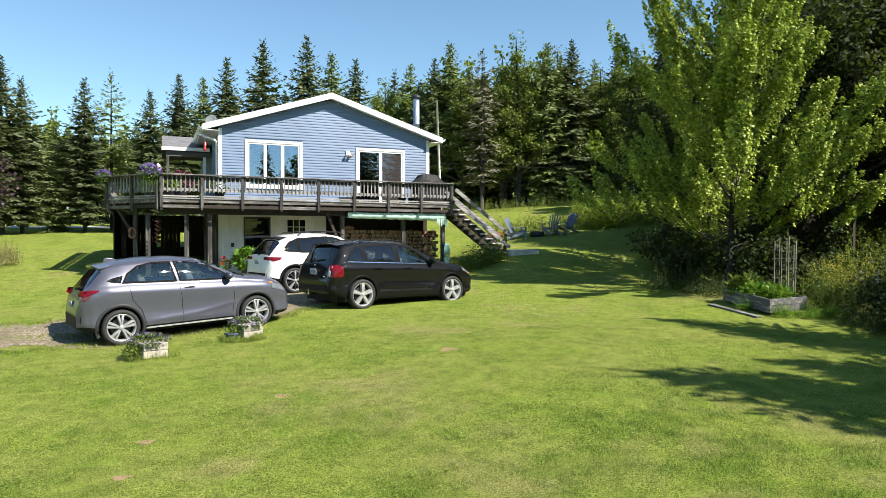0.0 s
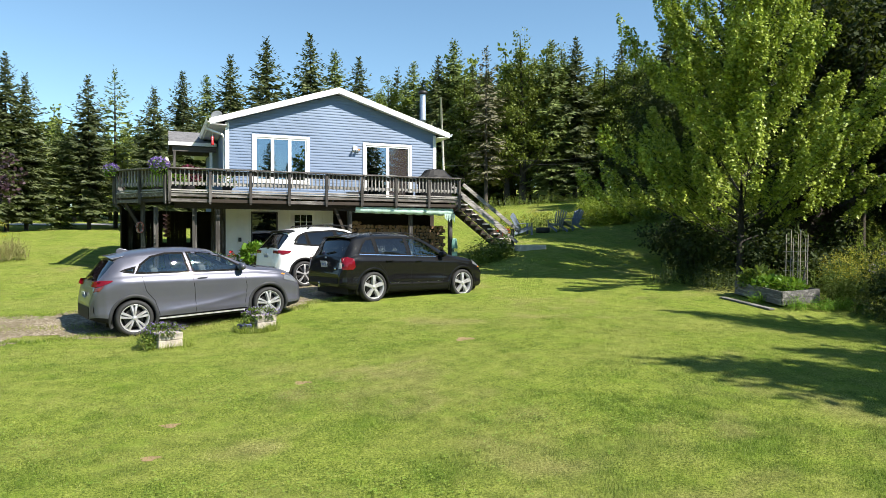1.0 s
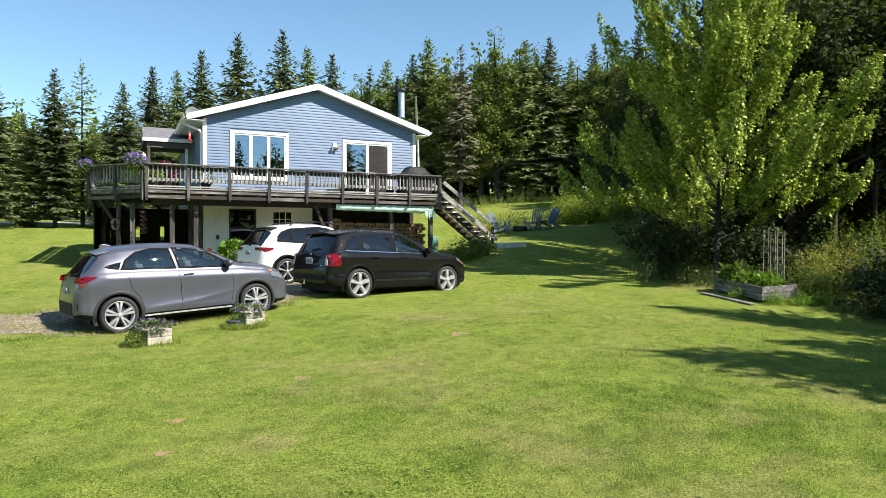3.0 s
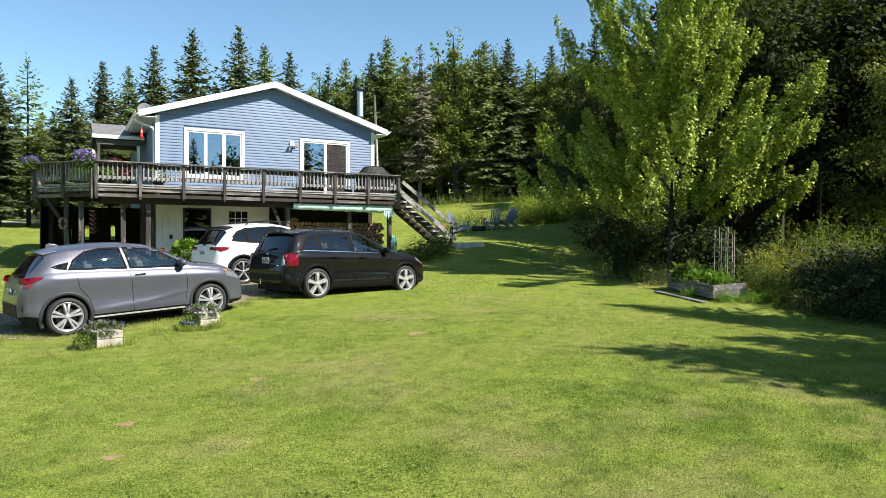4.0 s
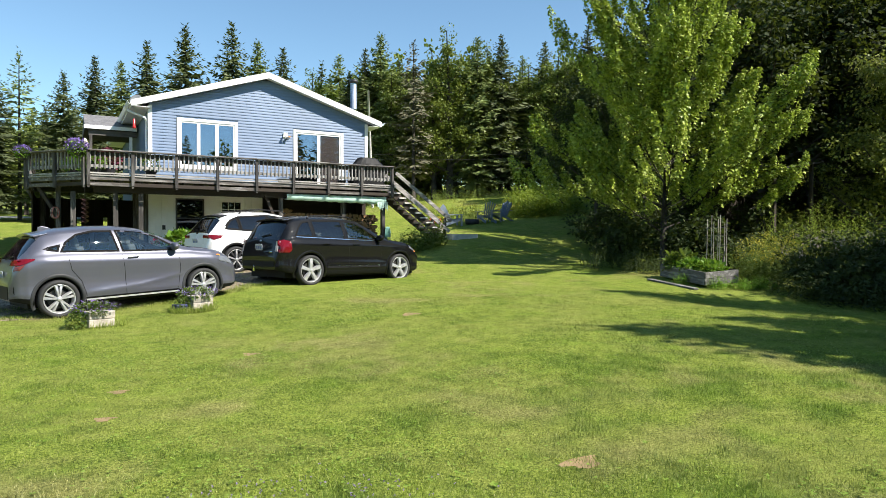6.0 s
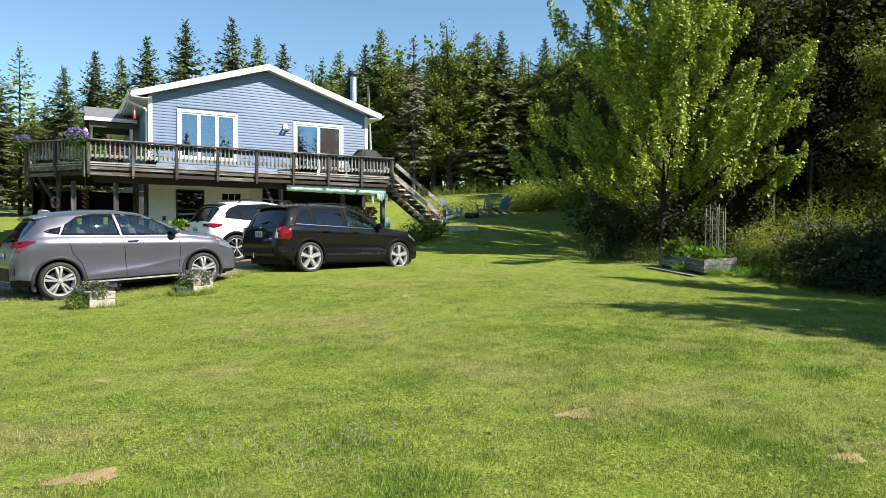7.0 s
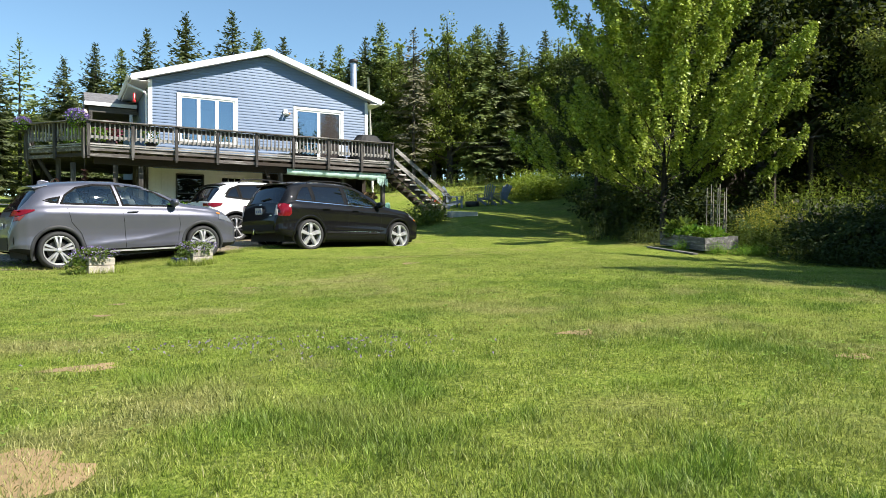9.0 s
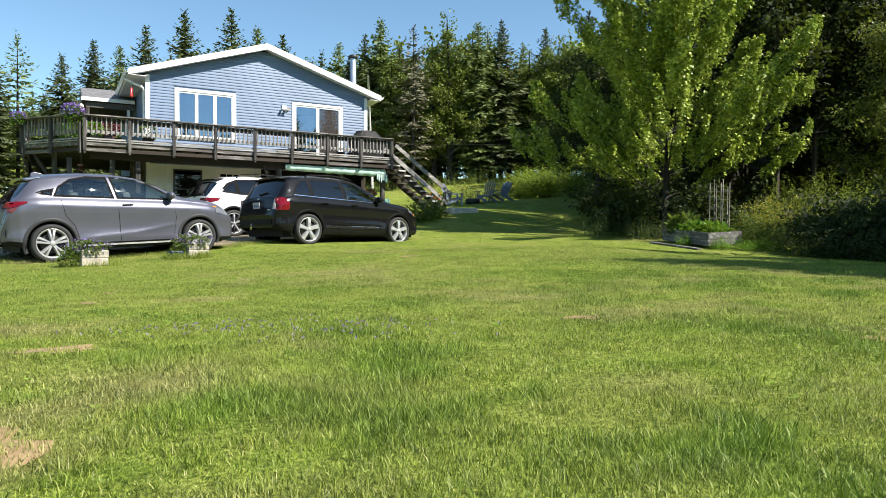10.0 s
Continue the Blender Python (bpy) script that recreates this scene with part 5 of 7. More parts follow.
def block_planter(x, y, turn, seed, tray):
    z = gz(x, y)
    t = thing("block_planter", x, y, z, "pale concrete block planter with purple petunias on the lawn", "planter", "block planters")
    m = Matrix.Translation((x, y, z)) @ Matrix.Rotation(radians(turn), 4, "Z")
    for k in range(2):
        part("block", Mesh().obox(m @ Matrix.Translation((0.006 * k, 0.004 * k, 0.065 + 0.125 * k)), 0.40, 0.32, 0.12), M_STONE, t, bevel=0.012)
    c = m @ Vector((-0.06, 0.0, 0.30))
    quads("leaves", *puff(c.x, c.y, c.z - 0.02, 0.33, 0.24, 0.12, 420, 0.055, seed), M_WEED, t)
    c = m @ Vector((-0.34, -0.02, 0.10))
    quads("trailing_leaves", *puff(c.x, c.y, c.z, 0.14, 0.2, 0.13, 180, 0.06, seed + 2), M_WEED, t)
    tagged(quads("petals", *puff(c.x + 0.26, c.y, c.z + 0.24, 0.38, 0.24, 0.10, 310, 0.022, seed + 1), M_PETAL, t), kind="stuff")
    if tray:
        part("blue_tray", Mesh().obox(m @ Matrix.Translation((-0.38, 0.0, 0.06)), 0.22, 0.2, 0.1), plain("navy_plastic", (0.02, 0.03, 0.12), 0.4), t, bevel=0.02)


block_planter(-0.07, 12.45, 20, 81, False)
block_planter(1.66, 13.55, 20, 84, True)

# raised vegetable bed with its trellis
bed = thing("raised_bed", 14.1, 12.5, gz(14.1, 12.5), "raised garden bed of grey weathered planks full of greens", "garden bed")
BA, BB, BC, BD = (13.62, 13.42), (13.30, 11.72), (14.29, 11.53), (14.61, 13.23)
zb = gz(14.1, 12.5)
BED_RISE = {BA: 0.13, BB: -0.02, BC: 0.03, BD: 0.10}
for (p, q) in ((BA, BB), (BB, BC), (BC, BD), (BD, BA)):
    for k in range(2):
        part("plank", Mesh().beam((*p, zb + 0.06 + 0.165 * k + BED_RISE[p]), (*q, zb + 0.06 + 0.165 * k + BED_RISE[q]), 0.045, 0.158), M_BEDWOOD, bed, bevel=0.004)
part("soil", Mesh().add([(*BA, zb + 0.2), (*BB, zb + 0.2), (*BC, zb + 0.2), (*BD, zb + 0.2)], [(0, 1, 2, 3)]), M_DIRT, bed)
quads("salad_crop", *puff(13.97, 12.5, zb + 0.36, 0.52, 0.80, 0.18, 800, 0.14, 91), M_LEAFY, bed)
quads("tall_crop", *puff(13.95, 13.0, zb + 0.45, 0.42, 0.4, 0.38, 300, 0.16, 92), M_WEED, bed)
plank = thing("loose_plank", 12.7, 12.3, gz(12.7, 12.3), "grey board lying in the grass beside the bed", "plank")
part("board", Mesh().beam((12.95, 13.2, gz(12.95, 13.2) + 0.03), (12.85, 11.6, gz(12.85, 11.6) + 0.03), 0.16, 0.035), M_BEDWOOD, plank, bevel=0.004)
trellis = thing("garden_trellis", 15.0, 12.9, zb, "pale wooden trellis of thin stakes in the garden bed", "trellis")
for k in range(7):
    x, y = 14.86 + k * 0.052 + 0.05 * (k % 2), 12.95 - k * 0.064
    part("stake", Mesh().beam((x, y, zb + 0.05), (x + 0.03, y, zb + 1.66 + 0.12 * math.sin(k * 2.1)), 0.015, 0.015, (1, 0, 0)), M_STAKE, trellis)
for z in (0.45, 0.7, 0.95, 1.2, 1.42):
    part("crosspiece", Mesh().beam((14.84, 12.99, zb + z), (15.20, 12.60, zb + z), 0.012, 0.012), M_STAKE, trellis)
part("leaning_rod", Mesh().beam((14.6, 12.3, zb + 0.2), (15.1, 12.5, zb + 0.95), 0.02, 0.02), M_BLACK, trellis)

# garden chairs up on the lawn
M_CHAIR = worn("blue_grey_paint", (0.20, 0.245, 0.33), 0.6, 0.2, 5, 60, 0.1)


def garden_chair(x, y, turn):
    z = gz(x, y)
    t = thing("garden_chair", label="blue-grey slatted wooden garden chair on the grass", category="chair", group="garden chairs")
    for k in range(5):
        a = (k - 2) * 0.11
        part("back_slat", Mesh().beam((a * 0.85, 0.10, 0.30), (a * 1.15, 0.42, 1.02 - abs(k - 2) * 0.05), 0.10, 0.02, (1, 0, 0)), M_CHAIR, t)
        part("seat_slat", Mesh().beam((-0.27, -0.42 + k * 0.115, 0.39 - k * 0.03), (0.27, -0.42 + k * 0.115, 0.39 - k * 0.03), 0.10, 0.02), M_CHAIR, t)
    for s in (-1, 1):
        part("arm", Mesh().beam((s * 0.34, -0.48, 0.56), (s * 0.34, 0.30, 0.54), 0.13, 0.022), M_CHAIR, t)
        part("front_leg", Mesh().beam((s * 0.30, -0.42, -0.05), (s * 0.30, -0.42, 0.55), 0.09, 0.03, (1, 0, 0)), M_CHAIR, t)
        part("side_rail", Mesh().beam((s * 0.27, -0.44, 0.34), (s * 0.27, 0.50, 0.02), 0.03, 0.12), M_CHAIR, t)
    t.matrix_basis = pose(x, y, z, 0, 0, turn)


garden_chair(15.5, 28.0, 80)
garden_chair(17.45, 27.9, 172)
garden_chair(18.35, 27.9, -75)
fire = thing("fire_ring", 16.75, 28.1, gz(16.75, 28.1), "dark round fire pit between the garden chairs", "fire pit")
part("ring", Mesh().lathe(Matrix.Translation((16.75, 28.1, gz(16.75, 28.1))), [(0.30, -0.05), (0.34, 0.0), (0.35, 0.22), (0.32, 0.23), (0.29, 0.05), (0.0, 0.04)], 20), M_BLACK, fire, smooth=True)

# hose on its reel by the stairs
hose = thing("garden_hose", 10.3, 22.4, gz(10.3, 22.4), "pale green garden hose coiled on a post", "hose")
part("reel_post", Mesh().box(9.43, 9.51, 22.2, 22.28, gz(9.5, 22.2) - 0.1, 1.85), M_BLACK, hose)
for k in range(3):
    part("coil", Mesh().tube([(9.47 + 0.06 * math.sin(a) + 0.03 * k, 22.15 - 0.02 * k, 1.55 - 0.35 * math.cos(a)) for a in np.linspace(0.3, 6.0, 14)], 0.018, 6), plain("mint_hose", (0.22, 0.42, 0.36), 0.4), hose, smooth=True)

# open shed under the trees
shed = thing("open_shed", 20.0, 14.5, gz(20, 14.5), "dark open-fronted shed with a thin roof under the trees", "shed")
for x, y, z in ((19.02, 13.8, 3.52), (20.8, 13.7, 3.95), (19.0, 16.6, 3.3), (21.2, 16.5, 3.5)):
    part("shed_post", Mesh().box(x - 0.05, x + 0.05, y - 0.05, y + 0.05, gz(x, y) - 0.1, z), M_DARKWOOD, shed)
# near-black roof: the shade of the trees is put into its colour
part("shed_roof", Mesh().add([(18.6, 13.55, 3.60), (21.1, 13.45, 3.96), (21.4, 17.0, 3.72), (18.7, 17.0, 3.26), (18.6, 13.55, 3.64), (21.1, 13.45, 4.00), (21.4, 17.0, 3.76), (18.7, 17.0, 3.30)],
     [(3, 2, 1, 0), (4, 5, 6, 7), (0, 1, 5, 4), (1, 2, 6, 5), (2, 3, 7, 6), (3, 0, 4, 7)]), worn("metal_roof", (0.022, 0.022, 0.02), 0.9, 0.3, 4, 40, 0.1), shed)
for k in range(15):
    x = 18.95 + k * 0.155
    part("shed_board", Mesh().box(x, x + 0.148, 16.62, 16.65, gz(x, 16.6) - 0.1, 3.25 + k * 0.02), M_DARKWOOD, shed)

# utility pole and wires
mast = thing("utility_pole", 17.8, 42.4, gz(17.8, 42.4), "pale grey wooden utility pole with wires before the wood", "pole")
part("pole", Mesh().tube([(17.8, 42.4, gz(17.8, 42.4) - 0.3), (17.5, 42.5, 11.5)], 0.085, 8, 0.07), worn("pale_pole_wood", (0.50, 0.48, 0.44), 0.85, 0.3, 4.0, 40, 0.3), mast, smooth=True)
for z in (6.9, 7.2):
    part("wire", Mesh().tube([(17.62, 42.4, z), (21.5, 40.9, z + 0.02), (25.5, 39.5, z + 0.15), (33, 36, z + 0.9)], 0.009, 5), M_BLACK, mast)


# ---- cars ----
M_TYRE = plain("tyre_rubber", (0.02, 0.02, 0.021), 0.75)
M_ALLOY = plain("alloy_silver", (0.46, 0.46, 0.47), 0.32, 0.45)
M_WINTRIM = plain("gloss_black_trim", (0.006, 0.006, 0.0065), 0.65, 0.0, 0.08)
M_SILVER = plain("satin_silver", (0.55, 0.55, 0.56), 0.4, 0.1)
M_DARKALLOY = plain("dark_alloy", (0.06, 0.06, 0.065), 0.35, 0.7)
M_CLAD = plain("black_cladding", (0.011, 0.011, 0.012), 0.6, 0.0, 0.15)
M_CHROME = plain("chrome", (0.8, 0.8, 0.82), 0.12, 1.0)
M_CARGLASS = gloss_glass("car_glass", (0.40, 0.45, 0.45), 0.74, 0.015, 1.0)
M_PRIVACY = gloss_glass("dark_car_glass", (0.004, 0.005, 0.007), 0.06, 0.015)
M_TAIL = plain("red_lens", (0.15, 0.004, 0.010), 0.10)
M_TAILR = plain("dark_red_lens", (0.17, 0.035, 0.03), 0.12)
M_TAILC = plain("clear_lens", (0.55, 0.45, 0.42), 0.1)
M_LAMP = plain("headlight_lens", (0.17, 0.18, 0.2), 0.08, 0.2)
M_AMBER = plain("amber_lens", (0.7, 0.22, 0.03), 0.15)
M_CABIN = plain("cabin_cloth", (0.16, 0.16, 0.165), 0.85)
M_PLATE = plain("plate_white", (0.34, 0.36, 0.42), 0.4)
M_PLATEBAR = plain("plate_blue", (0.08, 0.13, 0.32), 0.4)


def line(pts):
    xs, zs = zip(*pts)
    return lambda x: np.interp(x, xs, zs)


def soft_line(pts, r=0.05):
    f = line(pts)
    return lambda x: (f(x - r) + f(x - r / 2) + 2 * f(x) + f(x + r / 2) + f(x + r)) / 6


class Car:
    """A car body lofted from a top line, a belt line and a plan; x runs from the tail to the nose."""

    def __init__(self, c):
        self.c = c
        self.top, self.belt = soft_line(c["top"]), soft_line(c["belt"], 0.08)
        self.plan, self.floor = soft_line(c["plan"], 0.03), soft_line(c["floor"])
        self.roofw = soft_line(c["roofw"], 0.1)

    def section(self, x):
        """Half of the cross-section at x as (y, z) from the sill up to the middle of the roof."""
        c = self.c
        zt, zf, w = float(self.top(x)), float(self.floor(x)), float(self.plan(x)) * c["width"] / 2
        zb = min(float(self.belt(x)), zt - 0.05)
        zb = max(zb, zf + 0.06)
        out = []
        for u, k in c["side"]:
            z = zf + (zb - zf) * u
            y = w * k
            for path, amp, wide in c["crease"]:
                fade = max(0.0, min(1.0, (x - path[0][0]) / 0.3, (path[-1][0] - x) / 0.3))
                y += amp * fade * math.exp(-abs(z - line(path)(x)) / wide)
            out.append((y, z))
        yb, zbb = out[-1]
        drop = min(c.get("drop", 0.09), max(0.02, (zt - zbb) * 0.45))
        yr = min(float(self.roofw(x)) * c["width"] / 2, yb - 0.01)
        ze = max(zt - drop, zbb + 0.01)
        for i in range(1, 15):
            u = i / 14
            out.append((yb + (yr - yb) * u + 0.022 * math.sin(math.pi * u), zbb + (ze - zbb) * u))
        for i in range(1, 8):
            u = i / 7
            out.append((yr * (1 - u) ** 0.85, ze + (zt - ze) * math.sin(u * math.pi / 2) ** 0.7))
        return out

    def side_y(self, x, z):
        z = min(z, float(self.top(x)) - 0.05)
        s = self.section(x)
        for (y0, z0), (y1, z1) in zip(s, s[1:]):
            if z0 <= z <= z1 and z1 > z0:
                return y0 + (y1 - y0) * (z - z0) / (z1 - z0)
        return s[0][0] if z < s[0][1] else 0.0

    def rear_x(self, y, z):
        for x in np.arange(0.0, 1.5, 0.01):
            if z <= float(self.top(x)) and self.side_y(x, z) >= abs(y):
                return x
        return 0.0


def grow(poly, d):
    """A closed outline pushed outwards by d (anticlockwise in x, z)."""
    out = []
    n = len(poly)
    for i in range(n):
        p, q, r = Vector(poly[i - 1]), Vector(poly[i]), Vector(poly[(i + 1) % n])
        a, b = (q - p).normalized(), (r - q).normalized()
        m = Vector((a.y, -a.x)) + Vector((b.y, -b.x))
        m = m / max(0.5, m.length_squared / 2)
        out.append(tuple(q + m * d))
    return out


def dense(poly, step=0.06):
    out = []
    for (x0, z0), (x1, z1) in zip(poly, poly[1:] + poly[:1]):
        n = max(1, int(math.hypot(x1 - x0, z1 - z0) / step))
        out += [(x0 + (x1 - x0) * k / n, z0 + (z1 - z0) * k / n) for k in range(n)]
    return out


def within(poly, x, z):
    r = False
    for (x0, z0), (x1, z1) in zip(poly, poly[1:] + poly[:1]):
        if (z0 > z) != (z1 > z) and x < (x1 - x0) * (z - z0) / (z1 - z0) + x0:
            r = not r
    return r


def build_car(c, label):
    car = Car(c)
    L, R = c["length"], c["arch"]
    t = thing(c["name"], label=label, category="car", group="parked cars")
    xs = np.unique(np.concatenate([np.linspace(0, 0.35, 22), np.arange(0.35, L - 0.35, 0.035), np.linspace(L - 0.35, L, 22)]))
    secs = [car.section(x) for x in xs]
    ns, nb = len(secs[0]), len(c["side"])
    wheels = [(c["axle"], c["wheel"]), (c["axle"] + c["base"], c["wheel"])]
    panes = c["panes"]
    groups = {"body": Mesh(), "lower_cladding": Mesh(), "far_cladding": Mesh(), "windshield": Mesh(), "rear_window": Mesh()}
    for s in (-1, 1):
        pts, inside = [], []
        for x, sec in zip(xs, secs):
            row, ins = [], []
            for j, (y, z) in enumerate(sec):
                q, hit = (x, z), False
                if j < nb:
                    for ax, az in wheels:
                        d = math.hypot(x - ax, z - az)
                        if d < R:
                            k = R / max(d, 1e-3)
                            q, hit = (ax + (x - ax) * k, az + (z - az) * k), True
                row.append((q[0], s * y, q[1]))
                ins.append(hit)
            pts.append(row)
            inside.append(ins)
        for i in range(len(xs) - 1):
            xm = (xs[i] + xs[i + 1]) / 2
            for j in range(ns - 1):
                four = (inside[i][j], inside[i + 1][j], inside[i + 1][j + 1], inside[i][j + 1])
                if all(four):
                    continue
                p = [pts[i][j], pts[i + 1][j], pts[i + 1][j + 1], pts[i][j + 1]]
                zm = sum(v[2] for v in p) / 4
                if j >= nb - 1 and any(within(w[1], xm, zm) for w in panes):
                    continue
                g = "body"
                if j >= nb + 13 and c["shield"][0] < xm < c["shield"][1]:
                    g = "windshield"
                elif j >= nb + 13 and c["hatch"][0] < xm < c["hatch"][1]:
                    g = "rear_window"
                elif j < c["clad"]:
                    g = "lower_cladding" if s < 0 else "far_cladding"
                groups[g].add(p, [(0, 1, 2, 3) if s < 0 else (3, 2, 1, 0)])
    for end, flip in ((0, False), (-1, True)):
        sec = secs[end]
        loop = [(xs[end], -y, z) for y, z in sec] + [(xs[end], y, z) for y, z in reversed(sec[:-1])]
        groups["body"].add(loop, [tuple(range(len(loop)))[::1 if flip else -1]])
    for g, mesh in groups.items():
        mat = {"body": c["paint"], "lower_cladding": M_CLAD, "far_cladding": M_CLAD, "windshield": M_CARGLASS, "rear_window": M_PRIVACY}[g]
        ob = part(g.replace("far_", "lower_"), mesh, mat, t, smooth=True)
        bm = bmesh.new()
        bm.from_mesh(ob.data)
        bmesh.ops.remove_doubles(bm, verts=bm.verts, dist=0.0015)
        bm.to_mesh(ob.data)
        bm.free()
        ob.data.set_sharp_from_angle(angle=radians(38))

    def skin(outline, lift, s):
        return [(x, s * (car.side_y(x, z) + lift), z) for x, z in outline]

    def panel(name, outline, mat, s, lift=0.008, parent=None, label=""):
        o = dense(outline, 0.05)
        n = len(o)
        m = Mesh()
        cx, cz = sum(p[0] for p in o) / n, sum(p[1] for p in o) / n
        m.v = skin(o, lift - 0.02, s)
        for k in (1.0, 0.75, 0.5, 0.25):
            m.v += skin([(cx + (x - cx) * k, cz + (z - cz) * k) for x, z in o], lift + 0.004 * (1 - k), s)
        m.v += skin([(cx, cz)], lift + 0.004, s)
        for r in range(4):
            m.f += [(r * n + i, r * n + (i + 1) % n, (r + 1) * n + (i + 1) % n, (r + 1) * n + i) for i in range(n)]
        m.f += [(4 * n + i, 4 * n + (i + 1) % n, 5 * n) for i in range(n)]
        return part(name, m, mat, parent or t, label)

    def strip(name, path, w, mat, s, lift=0.003, parent=None):
        m = Mesh()
        for (x0, z0), (x1, z1) in zip(path, path[1:]):
            d = Vector((x1 - x0, z1 - z0)).normalized()
            e = Vector((-d.y, d.x)) * w / 2
            n = max(1, int(math.hypot(x1 - x0, z1 - z0) / 0.08))
            for k in range(n):
                q = [(x0 + (x1 - x0) * u / n, z0 + (z1 - z0) * u / n) for u in (k, k + 1)]
                o = [(q[0][0] - e.x, q[0][1] - e.y), (q[1][0] - e.x, q[1][1] - e.y), (q[1][0] + e.x, q[1][1] + e.y), (q[0][0] + e.x, q[0][1] + e.y)]
                m.add(skin(o, lift, s), [(0, 1, 2, 3)])
        return part(name, m, mat, parent or t)

    deep = 0.012 if "surround" in c else 0.0
    for s in (-1, 1):
        if "surround" in c:
            panel("window_surround", c["surround"], M_WINTRIM, s, 0.003)
        for name, outline, glass in panes:
            o = dense(outline, 0.07)
            outer, inner = dense_ring(o, c.get("ring", 0.022)), dense_ring(o, -0.012)
            n = len(o)
            m = Mesh()
            m.v = skin(outer, 0.004 + deep, s) + skin(inner, 0.001 + deep, s)
            m.f = [(i, (i + 1) % n, (i + 1) % n + n, i + n) for i in range(n)]
            fr = part("window_frame", m, M_WINTRIM, t)
            m = Mesh()
            cx, cz = sum(p[0] for p in inner) / n, sum(p[1] for p in inner) / n
            for k in (1.0, 0.8, 0.6, 0.4, 0.2):
                m.v += skin([(cx + (x - cx) * k, cz + (z - cz) * k) for x, z in inner], -0.004 + deep + 0.006 * (1 - k * k), s)
            m.v += skin([(cx, cz)], 0.002 + deep, s)
            for r in range(4):
                m.f += [(r * n + i, r * n + (i + 1) % n, (r + 1) * n + (i + 1) % n, (r + 1) * n + i) for i in range(n)]
            m.f += [(4 * n + i, 4 * n + (i + 1) % n, 5 * n) for i in range(n)]
            part(name, m, glass, fr, smooth=True)
        for path in c["seams"]:
            strip("door_seam", path, 0.010, M_CLAD, s, 0.0022)
        for path, w, mat in c["strips"]:
            strip("side_trim", path, w, mat, s, 0.012)
        for x, z in c["handles"]:
            y = s * (car.side_y(x, z) + 0.022)
            part("door_handle", Mesh().obox(pose(x, y, z, 0, -3, 0), 0.20, 0.03, 0.032), c.get("handle", c["paint"]), t, bevel=0.012)
        for name, outline, mat in c["lamps"]:
            panel(name, outline, mat, s, 0.012)
        for ax, az in wheels:
            m = Mesh()
            n = 26
            ang = [radians(-22 + 224 * k / n) for k in range(n + 1)]
            for a in ang:
                for r, lift in ((R - 0.012, -0.06), (R - 0.004, 0.012), (R + 0.045, 0.012), (R + 0.055, 0.002)):
                    x, z = ax + r * math.cos(a), max(az + r * math.sin(a), 0.16)
                    m.v.append((x, s * (car.side_y(x, z) + lift), z))
            for k in range(n):
                for q in range(3):
                    m.f.append((k * 4 + q, k * 4 + q + 1, k * 4 + q + 5, k * 4 + q + 4))
            part("arch_trim", m, c["archmat"], t, smooth=True)
            m = Mesh()
            w = c["width"] / 2
            for k in range(17):
                a = radians(-10 + 200 * k / 16)
                m.v += [(ax + R * 1.01 * math.cos(a), s * (w - 0.05), az + R * 1.01 * math.sin(a)), (ax + R * 1.01 * math.cos(a), s * (w - 0.40), az + R * 1.01 * math.sin(a))]
            m.f = [(2 * k, 2 * k + 1, 2 * k + 3, 2 * k + 2) for k in range(16)]
            e = len(m.v)
            m.v.append((ax, s * (w - 0.40), az))
            m.f += [(2 * k + 1, e, 2 * k + 3) for k in range(16)]
            part("wheel_well", m, M_CLAD, t)
            build_wheel(c, t, ax, s * (w - 0.10), az, s)
        # door mirror
        mx, mz = c["mirror"]
        my = car.side_y(mx, mz)
        m = Mesh()
        m.lathe(Matrix.Translation((mx, s * (my + 0.13), mz + 0.02)) @ Matrix.Rotation(radians(90), 4, "Y") @ Matrix.Diagonal((0.75, 1.25, 0.62, 1)), [(0.0, -0.10), (0.07, -0.095), (0.10, -0.06), (0.105, 0.0), (0.085, 0.07), (0.04, 0.12), (0.0, 0.13)], 16)
        mir = part("door_mirror", m, c.get("mirrormat", c["paint"]), t, smooth=True)
        part("mirror_stalk", Mesh().beam((mx + 0.02, s * (my - 0.01), mz - 0.03), (mx, s * (my + 0.08), mz - 0.01), 0.07, 0.05), M_CLAD, mir)
    # cabin
    part("underbody", Mesh().box(0.25, L - 0.3, -c["width"] / 2 + 0.22, c["width"] / 2 - 0.22, 0.2, 0.42), M_CLAD, t)
    dash = c["shield"][1] - 0.35
    part("dashboard", Mesh().box(dash - 0.25, dash + 0.1, -0.62, 0.62, 0.6, c["belt"][-1][1] - 0.04), M_CABIN, t, bevel=0.05)
    for x in c["seats"]:
        for s in (-1, 1):
            seat = part("seat", Mesh().obox(pose(x + 0.2, s * 0.36, 0.58), 0.5, 0.48, 0.16).obox(pose(x - 0.12, s * 0.36, 0.92, 0, -14, 0), 0.14, 0.46, 0.62), M_CABIN, t, bevel=0.04)
            part("headrest", Mesh().obox(pose(x - 0.22, s * 0.36, 1.30, 0, -12, 0), 0.09, 0.26, 0.17), M_CABIN, seat, bevel=0.03)
    part("steering_wheel", Mesh().lathe(pose(dash - 0.36, 0.36, 0.98, 0, -62, 0), [(0.165, -0.012), (0.185, -0.012), (0.185, 0.012), (0.165, 0.012), (0.165, -0.012)], 20), M_CLAD, t, smooth=True)
